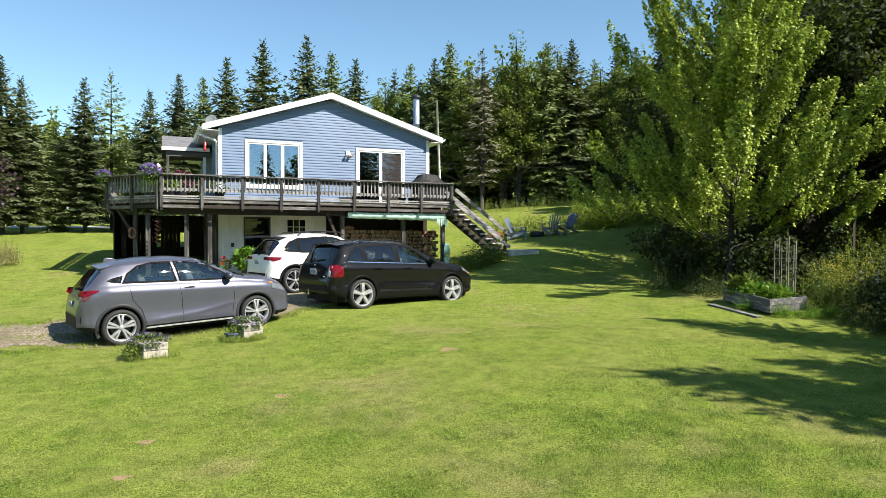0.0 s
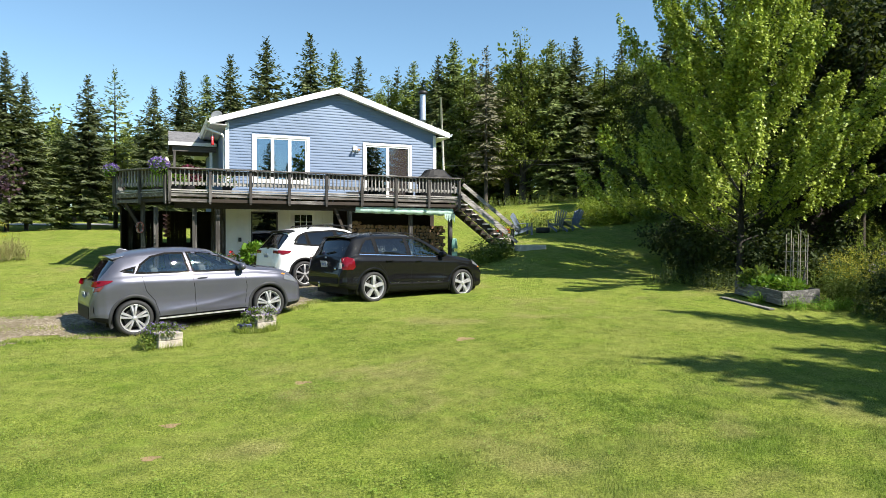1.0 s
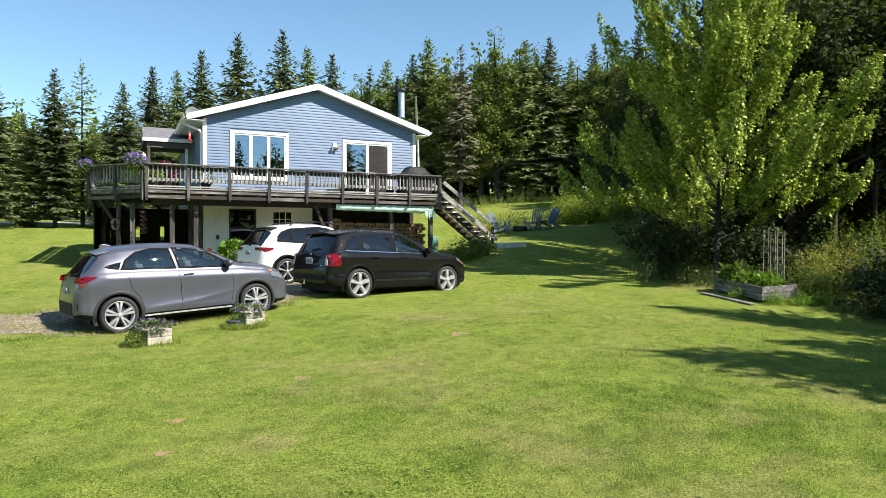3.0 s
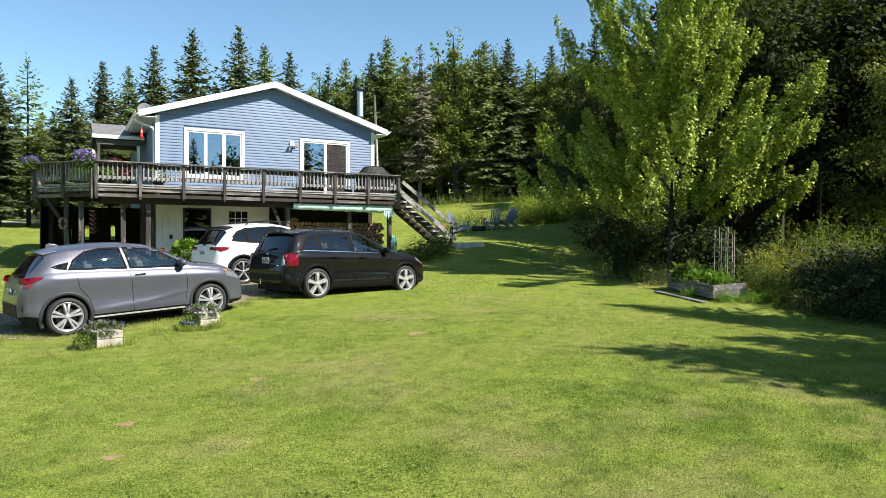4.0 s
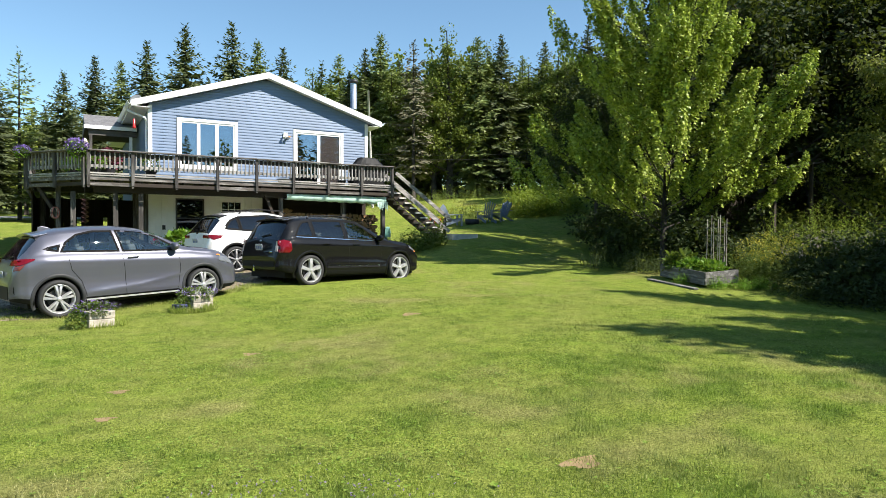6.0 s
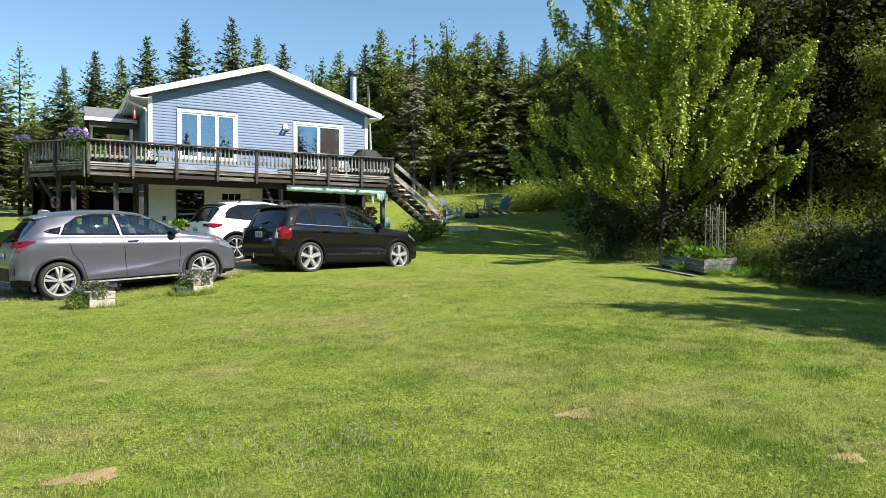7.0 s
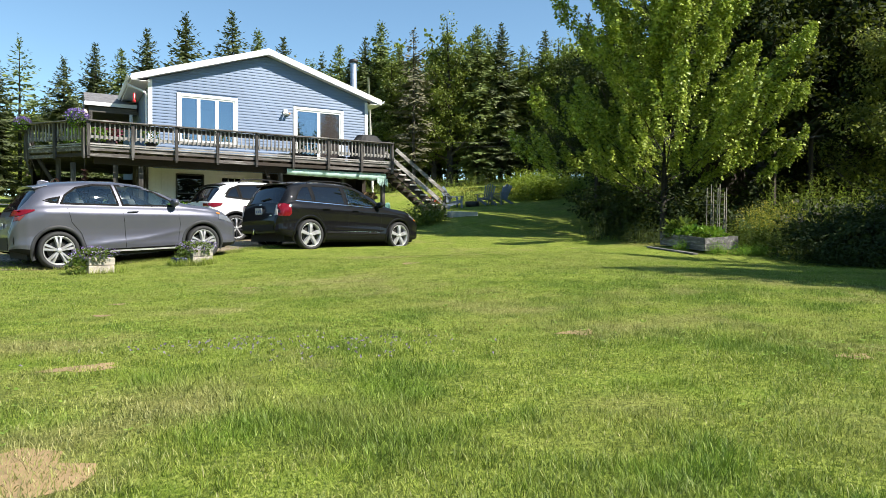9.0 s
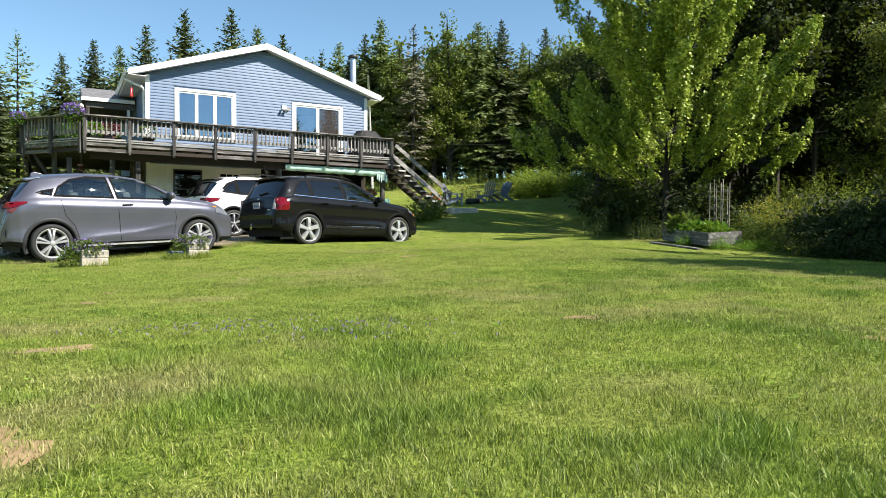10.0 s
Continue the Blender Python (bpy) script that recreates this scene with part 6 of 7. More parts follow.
    # tail
    for name, y0, y1, z0, z1, mat, lift in c["tail"]:
        m = Mesh()
        n = 8
        for i in range(n + 1):
            y = y0 + (y1 - y0) * i / n
            for z in (z0, (z0 + z1) / 2, z1):
                m.v.append((car.rear_x(y, z) - lift, y, z))
        m.f = [(i * 3 + k, i * 3 + k + 1, i * 3 + k + 4, i * 3 + k + 3) for i in range(n) for k in range(2)]
        part(name, m, mat, t)
    px = car.rear_x(0, c["platez"]) - 0.02
    pl = part("number_plate", Mesh().obox(pose(px, 0, c["platez"], 0, -8, 0), 0.012, 0.30, 0.15), M_PLATE, t)
    for k in range(3):
        part("plate_bar", Mesh().obox(pose(px - 0.007, -0.08 + k * 0.08, c["platez"] - 0.01, 0, -8, 0), 0.006, 0.05, 0.06), M_PLATEBAR, pl)
    z = c["wiperz"]
    part("rear_wiper", Mesh().beam((car.rear_x(0, z) - 0.03, 0.0, z), (car.rear_x(-0.3, z + 0.06) - 0.03, -0.34, z + 0.05), 0.02, 0.025), M_CLAD, t)
    # roof edge spoiler
    sx, sz = c["spoiler"]
    m = Mesh()
    n = 12
    for i in range(n + 1):
        y = (-1 + 2 * i / n) * c["width"] * 0.33
        k = 0.03 * (y / (c["width"] * 0.33)) ** 2
        m.v += [(sx + 0.02 + k, y, sz - k * 1.5), (sx + 0.30, y, sz + 0.038 - k * 1.5), (sx + 0.30, y, sz - 0.02), (sx + 0.06 + k, y, sz - 0.045 - k)]
    m.f = [(i * 4 + q, i * 4 + 4 + q, i * 4 + 4 + (q + 1) % 4, i * 4 + (q + 1) % 4) for i in range(n) for q in range(4)] + [(0, 1, 2, 3), (n * 4 + 3, n * 4 + 2, n * 4 + 1, n * 4)]
    part("spoiler", m, c.get("spoilmat", c["paint"]), t, smooth=False, bevel=0.008)
    return t, car


def dense_ring(o, d):
    return grow(o, d)


def build_wheel(c, t, x, y, z, s):
    r, rr = c["wheel"], c["rim"]
    face = Matrix.Translation((x, y, z)) @ Matrix.Rotation(radians(-90 * s), 4, "X")
    # local z points out of the car
    rim = Mesh().lathe(face, [(rr - 0.015, -0.13), (rr - 0.03, -0.06), (rr - 0.03, 0.03), (rr - 0.012, 0.085), (rr, 0.092), (rr + 0.004, 0.08), (rr, 0.06)], 36)
    w = part("wheel", rim, M_ALLOY, t, smooth=True)
    part("tyre", Mesh().lathe(face, [(rr - 0.01, 0.078), (rr + 0.012, 0.098), (r - 0.045, 0.108), (r - 0.018, 0.098), (r - 0.002, 0.07), (r, 0.0), (r - 0.002, -0.08), (r - 0.03, -0.11), (rr, -0.12)], 40), M_TYRE, w, smooth=True)
    part("brake_disc", Mesh().lathe(face, [(0.0, 0.0), (rr * 0.66, 0.0), (rr * 0.66, -0.03), (0.0, -0.03)], 28), plain("brake_steel", (0.06, 0.058, 0.056), 0.5, 0.5) if "brake_steel" not in bpy.data.materials else bpy.data.materials["brake_steel"], w)
    part("inner_wheel", Mesh().lathe(face, [(rr - 0.02, -0.05), (0.0, -0.06)], 24), M_CLAD, w)
    n, wide = c["spokes"]
    for k in range(n):
        a = 2 * math.pi * (k // 2) / (n // 2) + 0.3 + (0.17 if k % 2 else -0.17) if c.get("twin") else 2 * math.pi * k / n + 0.3
        q = Matrix.Rotation(a, 4, "Z")
        w0, w1 = wide
        v = [face @ q @ Vector(p) for p in ((0.03, -w0 / 2, 0.085), (0.03, w0 / 2, 0.085), (rr - 0.012, w1 / 2, 0.078), (rr - 0.012, -w1 / 2, 0.078),
                                            (0.03, -w0 / 2 - 0.006, 0.035), (0.03, w0 / 2 + 0.006, 0.035), (rr - 0.012, w1 / 2 + 0.01, 0.02), (rr - 0.012, -w1 / 2 - 0.01, 0.02),
                                            (rr * 0.55, -(w0 + w1) / 4 * c["waist"], 0.093), (rr * 0.55, (w0 + w1) / 4 * c["waist"], 0.093))]
        m = Mesh().add(v, [(0, 1, 9, 8), (8, 9, 2, 3), (0, 8, 3, 7, 4), (1, 5, 6, 2, 9), (4, 7, 6, 5)])
        part("spoke", m, c["spokemat"][k % len(c["spokemat"])], w)
    part("hub_cap", Mesh().lathe(face, [(0.045, 0.05), (0.045, 0.09), (0.03, 0.098), (0.0, 0.10)], 16), M_ALLOY, w, smooth=True)


RAW_SIDE = [(0, 0.915), (0.05, 0.95), (0.12, 0.975), (0.20, 0.985), (0.28, 0.978), (0.40, 0.972), (0.52, 0.978), (0.64, 0.991), (0.72, 1.0), (0.79, 1.001), (0.85, 0.996), (0.90, 0.984), (0.95, 0.962), (1.0, 0.925)]
SIDE = [(u, float(np.interp(u, *zip(*RAW_SIDE)))) for u in sorted({0, 0.05, 0.12, 0.16, *[round(0.2 + 0.8 * k / 26, 4) for k in range(27)]})]
P_GREY = car_paint("grey_metallic_paint", (0.090, 0.092, 0.118), 0.40, 0.33, 0.06, 0.7)
M_ARCH = plain("grey_arch_plastic", (0.035, 0.036, 0.04), 0.55, 0.0, 0.3)
P_BLACK = car_paint("black_paint", (0.0035, 0.0035, 0.0042), 0.0, 0.45, 0.004, 0.6, 0.05)
P_WHITE = car_paint("white_paint", (0.78, 0.78, 0.77), 0.0, 0.22)
GREY = dict(name="grey_crossover", length=4.30, width=1.79, base=2.61, axle=0.80, wheel=0.335, rim=0.255, arch=0.385, paint=P_GREY, side=SIDE, clad=2,
    top=[(0, 0.56), (0.02, 0.74), (0.06, 0.90), (0.13, 1.03), (0.24, 1.18), (0.40, 1.36), (0.52, 1.475), (0.62, 1.525), (0.9, 1.575), (1.4, 1.605), (1.9, 1.592), (2.35, 1.53), (2.7, 1.41), (3.05, 1.235), (3.28, 1.125), (3.6, 1.085), (3.9, 1.02), (4.1, 0.92), (4.22, 0.79), (4.28, 0.66), (4.30, 0.54)],
    belt=[(0, 0.93), (0.4, 1.12), (0.9, 1.13), (1.6, 1.10), (2.4, 1.06), (3.2, 1.02), (3.8, 0.94), (4.3, 0.64)],
    plan=[(0, 0.66), (0.04, 0.78), (0.12, 0.88), (0.28, 0.955), (0.6, 0.99), (1.2, 0.985), (2.2, 0.985), (3.2, 0.99), (3.65, 0.985), (3.95, 0.93), (4.12, 0.86), (4.22, 0.77), (4.30, 0.58)],
    floor=[(0, 0.36), (0.3, 0.28), (0.6, 0.25), (1.2, 0.215), (3.0, 0.205), (3.7, 0.22), (4.1, 0.24), (4.3, 0.29)],
    roofw=[(0, 0.72), (0.4, 0.70), (0.8, 0.70), (1.5, 0.705), (2.4, 0.70), (3.2, 0.80), (3.6, 0.84), (4.1, 0.72), (4.3, 0.5)],
    panes=[("rear_pane", [(0.90, 1.165), (1.84, 1.12), (1.77, 1.48), (1.45, 1.49), (1.18, 1.44), (0.98, 1.31)], M_CARGLASS), ("front_pane", [(1.93, 1.115), (2.90, 1.08), (2.88, 1.14), (2.52, 1.36), (2.25, 1.46), (1.86, 1.48)], M_CARGLASS),
           ("quarter_pane", [(0.60, 1.215), (0.835, 1.18), (0.87, 1.265)], M_CARGLASS)],
    seams=[[(0.98, 1.08), (1.03, 0.82), (1.18, 0.62), (1.24, 0.40), (1.26, 0.31)], [(1.89, 1.04), (1.92, 0.80), (1.93, 0.32)], [(2.93, 1.0), (2.96, 0.72), (2.90, 0.33)], [(1.26, 0.31), (2.90, 0.31)]],
    strips=[([(1.24, 0.275), (2.9, 0.265)], 0.030, M_SILVER)], handles=[(2.08, 0.99)], mirror=(2.86, 1.12), mirrormat=P_GREY, archmat=M_ARCH, shield=(2.42, 3.24), hatch=(0.145, 0.50), seats=(1.35, 2.25),
    lamps=[("tail_lamp", [(0.05, 0.975), (0.12, 0.945), (0.26, 0.985), (0.42, 1.04), (0.43, 1.062), (0.26, 1.068), (0.10, 1.06)], M_TAIL), ("tail_lens", [(0.08, 0.86), (0.16, 0.87), (0.27, 0.975), (0.18, 0.95), (0.10, 0.935)], M_TAILR),
           ("headlamp", [(3.78, 0.80), (4.16, 0.70), (4.20, 0.76), (4.0, 0.855), (3.80, 0.90)], M_LAMP), ("indicator", [(3.74, 0.915), (3.83, 0.895), (3.84, 0.92), (3.76, 0.935)], M_AMBER)],
    tail=[("tail_lamp_inner", -0.62, -0.40, 0.955, 1.05, M_TAIL, 0.012), ("tail_lamp_inner", 0.40, 0.62, 0.955, 1.05, M_TAIL, 0.012), ("bumper_insert", -0.72, 0.72, 0.37, 0.60, M_CLAD, 0.01)],
    platez=0.78, wiperz=1.06, spoiler=(0.40, 1.50), spokes=(10, (0.030, 0.042)), twin=True, crease=[([(0.35, 1.02), (1.2, 0.96), (3.5, 0.86)], 0.012, 0.045), ([(1.15, 0.40), (2.1, 0.46), (3.0, 0.62)], 0.020, 0.06)], waist=0.72, spokemat=[M_ALLOY])
BLACK = dict(name="black_suv", length=4.70, width=1.93, base=2.824, axle=0.92, wheel=0.368, rim=0.284, arch=0.42, paint=P_BLACK, side=SIDE, clad=2,
    top=[(0, 0.58), (0.015, 0.80), (0.04, 0.98), (0.10, 1.12), (0.18, 1.26), (0.32, 1.48), (0.42, 1.58), (0.55, 1.635), (0.9, 1.68), (1.5, 1.705), (2.1, 1.69), (2.5, 1.63), (2.9, 1.45), (3.25, 1.26), (3.52, 1.135), (3.9, 1.09), (4.25, 1.02), (4.48, 0.93), (4.60, 0.82), (4.67, 0.70), (4.70, 0.56)],
    belt=[(0, 0.95), (0.4, 1.15), (1.0, 1.14), (2.0, 1.11), (3.0, 1.085), (3.5, 1.06), (4.1, 0.98), (4.7, 0.62)],
    plan=[(0, 0.76), (0.04, 0.84), (0.12, 0.92), (0.28, 0.965), (0.6, 0.99), (1.3, 0.985), (2.4, 0.985), (3.5, 0.99), (4.0, 0.98), (4.3, 0.93), (4.5, 0.86), (4.62, 0.76), (4.70, 0.58)],
    floor=[(0, 0.40), (0.3, 0.32), (0.6, 0.29), (1.3, 0.25), (3.2, 0.24), (4.0, 0.25), (4.45, 0.27), (4.7, 0.32)],
    roofw=[(0, 0.76), (0.4, 0.72), (0.9, 0.71), (1.6, 0.71), (2.5, 0.70), (3.5, 0.80), (4.0, 0.83), (4.5, 0.72), (4.7, 0.5)],
    panes=[("quarter_pane", [(0.52, 1.20), (1.02, 1.175), (0.98, 1.535), (0.80, 1.51), (0.66, 1.40)], M_PRIVACY), ("rear_pane", [(1.10, 1.165), (1.98, 1.135), (1.93, 1.565), (1.06, 1.55)], M_PRIVACY),
           ("front_pane", [(2.08, 1.13), (3.02, 1.10), (3.02, 1.16), (2.62, 1.42), (2.35, 1.53), (2.02, 1.56)], M_CARGLASS)],
    seams=[[(1.04, 1.15), (1.10, 0.92), (1.30, 0.70), (1.38, 0.42), (1.40, 0.34)], [(2.03, 1.11), (2.06, 0.8), (2.06, 0.34)], [(3.10, 1.07), (3.12, 0.75), (3.06, 0.34)]],
    strips=[([(1.40, 0.44), (2.04, 0.435)], 0.055, M_CLAD), ([(2.09, 0.435), (3.05, 0.43)], 0.055, M_CLAD), ([(1.40, 0.465), (3.05, 0.455)], 0.012, M_CHROME), ([(0.52, 1.165), (3.06, 1.075)], 0.018, M_CHROME)],
    handles=[(1.36, 1.0), (2.26, 0.985)], handle=P_BLACK, mirror=(3.02, 1.13), archmat=P_BLACK, shield=(2.58, 3.48), hatch=(0.10, 0.40), seats=(1.45, 2.4),
    lamps=[("tail_lamp", [(0.05, 0.80), (0.30, 0.80), (0.36, 0.86), (0.33, 1.06), (0.20, 1.10), (0.06, 1.07)], M_TAIL), ("headlamp", [(4.12, 0.88), (4.52, 0.76), (4.56, 0.83), (4.35, 0.95), (4.14, 0.98)], M_LAMP), ("indicator", [(4.38, 0.79), (4.52, 0.765), (4.54, 0.80), (4.42, 0.84)], M_AMBER)],
    tail=[("tail_lamp_inner", -0.80, -0.70, 0.82, 1.06, M_TAILC, 0.014), ("tail_lamp_inner", 0.70, 0.80, 0.82, 1.06, M_TAILC, 0.014), ("badge", -0.05, 0.05, 1.06, 1.095, M_ALLOY, 0.018), ("model_badge", -0.60, -0.50, 0.80, 0.825, M_CHROME, 0.014), ("bumper_insert", -0.7, 0.7, 0.46, 0.60, M_CLAD, 0.012)],
    platez=0.92, wiperz=1.17, spoiler=(0.28, 1.60), spokes=(5, (0.065, 0.092)), crease=[([(0.3, 1.0), (4.2, 0.93)], 0.016, 0.05), ([(1.3, 0.56), (3.2, 0.52)], 0.016, 0.05)], waist=0.85, spokemat=[M_ALLOY])
WHITE = dict(name="white_suv", length=4.60, width=1.88, base=2.71, axle=0.92, wheel=0.355, rim=0.272, arch=0.405, paint=P_WHITE, side=SIDE, clad=3,
    top=[(0, 0.58), (0.015, 0.80), (0.05, 0.98), (0.12, 1.10), (0.24, 1.25), (0.42, 1.42), (0.56, 1.54), (0.70, 1.59), (1.0, 1.64), (1.6, 1.68), (2.1, 1.665), (2.5, 1.60), (2.9, 1.42), (3.25, 1.22), (3.50, 1.11), (3.9, 1.06), (4.2, 0.99), (4.42, 0.90), (4.52, 0.80), (4.58, 0.70), (4.60, 0.56)],
    belt=[(0, 0.95), (0.5, 1.13), (1.2, 1.115), (2.2, 1.075), (3.2, 1.04), (3.7, 1.0), (4.1, 0.92), (4.6, 0.62)],
    plan=[(0, 0.70), (0.04, 0.81), (0.12, 0.90), (0.30, 0.96), (0.6, 0.99), (1.3, 0.985), (2.4, 0.985), (3.4, 0.99), (3.95, 0.975), (4.2, 0.93), (4.4, 0.86), (4.52, 0.76), (4.60, 0.58)],
    floor=[(0, 0.40), (0.3, 0.31), (0.6, 0.28), (1.3, 0.235), (3.2, 0.225), (3.9, 0.24), (4.35, 0.26), (4.6, 0.31)],
    roofw=[(0, 0.74), (0.4, 0.71), (0.9, 0.70), (1.6, 0.70), (2.5, 0.69), (3.4, 0.79), (3.9, 0.83), (4.4, 0.72), (4.6, 0.5)],
    panes=[("quarter_pane", [(0.62, 1.20), (1.06, 1.17), (1.02, 1.47), (0.84, 1.40)], M_PRIVACY), ("rear_pane", [(1.14, 1.155), (1.98, 1.12), (1.92, 1.54), (1.10, 1.50)], M_PRIVACY), ("front_pane", [(2.08, 1.11), (3.0, 1.075), (2.98, 1.13), (2.6, 1.38), (2.3, 1.50), (2.0, 1.54)], M_CARGLASS)],
    seams=[[(1.08, 1.13), (1.14, 0.9), (1.32, 0.68), (1.38, 0.44)], [(2.03, 1.09), (2.06, 0.44)], [(3.06, 1.04), (3.08, 0.44)]],
    strips=[], handles=[(1.4, 0.99), (2.28, 0.97)], mirror=(3.0, 1.10), archmat=M_CLAD, shield=(2.54, 3.44), hatch=(0.125, 0.52), seats=(1.45, 2.35),
    lamps=[("tail_lamp", [(0.05, 0.93), (0.18, 0.90), (0.40, 0.95), (0.47, 1.01), (0.30, 1.02), (0.07, 1.03)], M_TAIL), ("tail_lens", [(0.12, 0.945), (0.30, 0.955), (0.33, 0.985), (0.14, 0.98)], M_TAILR), ("headlamp", [(4.08, 0.86), (4.42, 0.78), (4.46, 0.84), (4.10, 0.94)], M_LAMP)],
    tail=[("tail_lamp_inner", -0.70, -0.42, 0.94, 1.02, M_TAIL, 0.012), ("tail_lamp_inner", 0.42, 0.70, 0.94, 1.02, M_TAIL, 0.012), ("badge", -0.07, 0.07, 1.06, 1.10, M_CHROME, 0.014), ("bumper_insert", -0.7, 0.7, 0.42, 0.58, M_CLAD, 0.012)],
    platez=0.86, wiperz=1.12, ring=0.03, surround=[(0.50, 1.19), (1.2, 1.135), (2.1, 1.09), (3.05, 1.055), (3.0, 1.14), (2.62, 1.40), (2.3, 1.525), (2.0, 1.565), (1.1, 1.53), (0.8, 1.43)], spoiler=(0.42, 1.56), spoilmat=M_CLAD, spokes=(10, (0.035, 0.05)), crease=[([(0.3, 0.98), (4.0, 0.90)], 0.016, 0.05)], waist=0.8, spokemat=[M_ALLOY, M_DARKALLOY])


def tuck(c, rear, front):
    """Shorten the overhangs: rear and front are factors on what lies past the axles."""
    a, b = c["axle"], c["axle"] + c["base"]

    def f(x):
        y = a * rear + (x - a)
        return x * rear if x < a else y if x < b else a * rear + c["base"] + (x - b) * front

    def pts(q):
        return [(f(p[0]), *p[1:]) for p in q]

    for key in ("top", "belt", "plan", "floor", "roofw", "handles"):
        c[key] = pts(c[key])
    if "surround" in c:
        c["surround"] = pts(c["surround"])
    c["panes"] = [(n, pts(o), g) for n, o, g in c["panes"]]
    c["lamps"] = [(n, pts(o), g) for n, o, g in c["lamps"]]
    c["seams"] = [pts(o) for o in c["seams"]]
    c["strips"] = [(pts(o), w, m) for o, w, m in c["strips"]]
    c["mirror"], c["spoiler"] = (f(c["mirror"][0]), c["mirror"][1]), (f(c["spoiler"][0]), c["spoiler"][1])
    c["shield"], c["hatch"] = tuple(map(f, c["shield"])), tuple(map(f, c["hatch"]))
    c["length"], c["axle"] = f(c["length"]), a * rear


tuck(GREY, 0.88, 0.95)
tuck(BLACK, 0.93, 0.98)
tuck(WHITE, 0.82, 0.98)


def park(c, label, rear, front, wz):
    """Park a car so that its right wheels' outer faces stand at the given places."""
    t, car = build_car(c, label)
    rear, front = Vector(rear), Vector(front)
    d = (front - rear).normalized()
    yaw = math.atan2(d.y, d.x)
    pitch = math.atan2(wz[1] - wz[0], c["base"])
    half = c["width"] / 2 - 0.01
    m = Matrix.Translation((rear.x, rear.y, wz[0])) @ Matrix.Rotation(yaw, 4, "Z") @ Matrix.Rotation(-pitch, 4, "Y") @ Matrix.Translation((-c["axle"], half, -c["wheel"]))
    t.matrix_basis = m
    return t, car


grey, grey_shape = park(GREY, "dark grey metallic crossover parked on the gravel", (-0.60, 13.91), (1.93, 14.54), (0.385, 0.525))
fin = Mesh().prism([(0.62, 1.52), (0.86, 1.56), (0.80, 1.60), (0.68, 1.625), (0.63, 1.60)], -0.025, 0.025)
part("roof_antenna", fin, P_GREY, grey, bevel=0.01)
black, black_shape = park(BLACK, "black suv with silver wheels parked on the grass edge", (4.61, 15.87), (7.33, 16.66), (0.70, 0.69))
part("tow_hitch", Mesh().box(-0.12, 0.12, -0.03, 0.03, 0.36, 0.42).lathe(Matrix.Translation((-0.11, 0, 0.42)), [(0.012, 0), (0.012, 0.03), (0.028, 0.05), (0.0, 0.08)], 10), M_CHROME, black)
for s in (-1, 1):
    part("roof_rail", Mesh().tube([(0.95, s * 0.62, 1.63), (1.05, s * 0.62, 1.675), (1.7, s * 0.62, 1.70), (2.2, s * 0.60, 1.672), (2.35, s * 0.60, 1.61)], 0.015, 8), M_CLAD, black, smooth=True)
white, white_shape = park(WHITE, "white suv with roof rails parked before the garage", (3.55, 18.89), (6.18, 19.55), (0.90, 0.95))
for s in (-1, 1):
    part("roof_rail", Mesh().tube([(1.0, s * 0.60, 1.60), (1.1, s * 0.60, 1.685), (1.6, s * 0.60, 1.715), (2.3, s * 0.58, 1.68), (2.45, s * 0.58, 1.60)], 0.018, 8), M_CLAD, white, smooth=True)


# ---- undergrowth ----
def herbs(name, spots, low, high, leaf, label, category, seed, flower=None, spread=0.55, leaflen=0.16, head=0.12, tagkind="stuff"):
    """Upright leafy stems round the given spots (x, y, radius, stems); flower heads on top if asked."""
    rng = np.random.default_rng(seed)
    P, D, S, L, W, FP = [], [], [], [], [], []
    for x, y, r, n in spots:
        a, q = rng.uniform(0, 6.28, n), r * rng.uniform(0, 1, n) ** 0.5
        px, py = x + q * np.cos(a), y + q * np.sin(a)
        pz = ground(px, py)
        h = rng.uniform(low, high, n) * (1.05 - 0.4 * (q / r) ** 2)
        lean = rng.normal(0, 0.16, (n, 2))
        for k in range(n):
            m = max(6, int(h[k] / 0.075))
            s = np.linspace(0.08, 1, m)
            base = np.stack([px[k] + lean[k, 0] * h[k] * s ** 1.6, py[k] + lean[k, 1] * h[k] * s ** 1.6, pz[k] + h[k] * s], 1)
            b = rng.uniform(0, 6.28) + np.arange(m) * 2.4
            w = unit(np.stack([np.cos(b), np.sin(b), rng.normal(0.35, 0.3, m)], 1))
            P.append(base); D.append(w); S.append(unit(np.cross(w, np.array([0, 0, 1.0]) + rng.normal(0, 0.3, (m, 3)))))
            L.append(leaflen * rng.uniform(0.6, 1.3, m) * (1.15 - 0.5 * s)); W.append(np.full(m, leaflen * spread * 0.45))
            FP.append(base[-1])
            P.append(base[:1] * [1, 1, 0] + [0, 0, pz[k]]); D.append(unit(base[-1:] - P[-1])); S.append(np.array([[1.0, 0, 0]])); L.append(np.array([h[k]])); W.append(np.array([0.014]))
    v, f = diamonds(np.concatenate(P), np.concatenate(D), np.concatenate(S), np.concatenate(L), np.concatenate(W))
    tagged(quads(name, v, f, leaf), label, category, kind=tagkind)
    if flower is not None:
        FP = np.array(FP)[rng.uniform(size=len(FP)) < 0.6]
        c = np.repeat(FP, 14, 0) + rng.normal(size=(len(FP) * 14, 3)) * head * np.array([0.6, 0.6, 0.45])
        n = len(c)
        w = unit(rng.normal(size=(n, 3)))
        v, f = diamonds(c, w, unit(np.cross(w, rng.normal(size=(n, 3)))), np.full(n, 0.04), np.full(n, 0.035))
        tagged(quads(name + "_flowers", v, f, flower), "flower heads of the " + label, "flowers", kind="stuff")


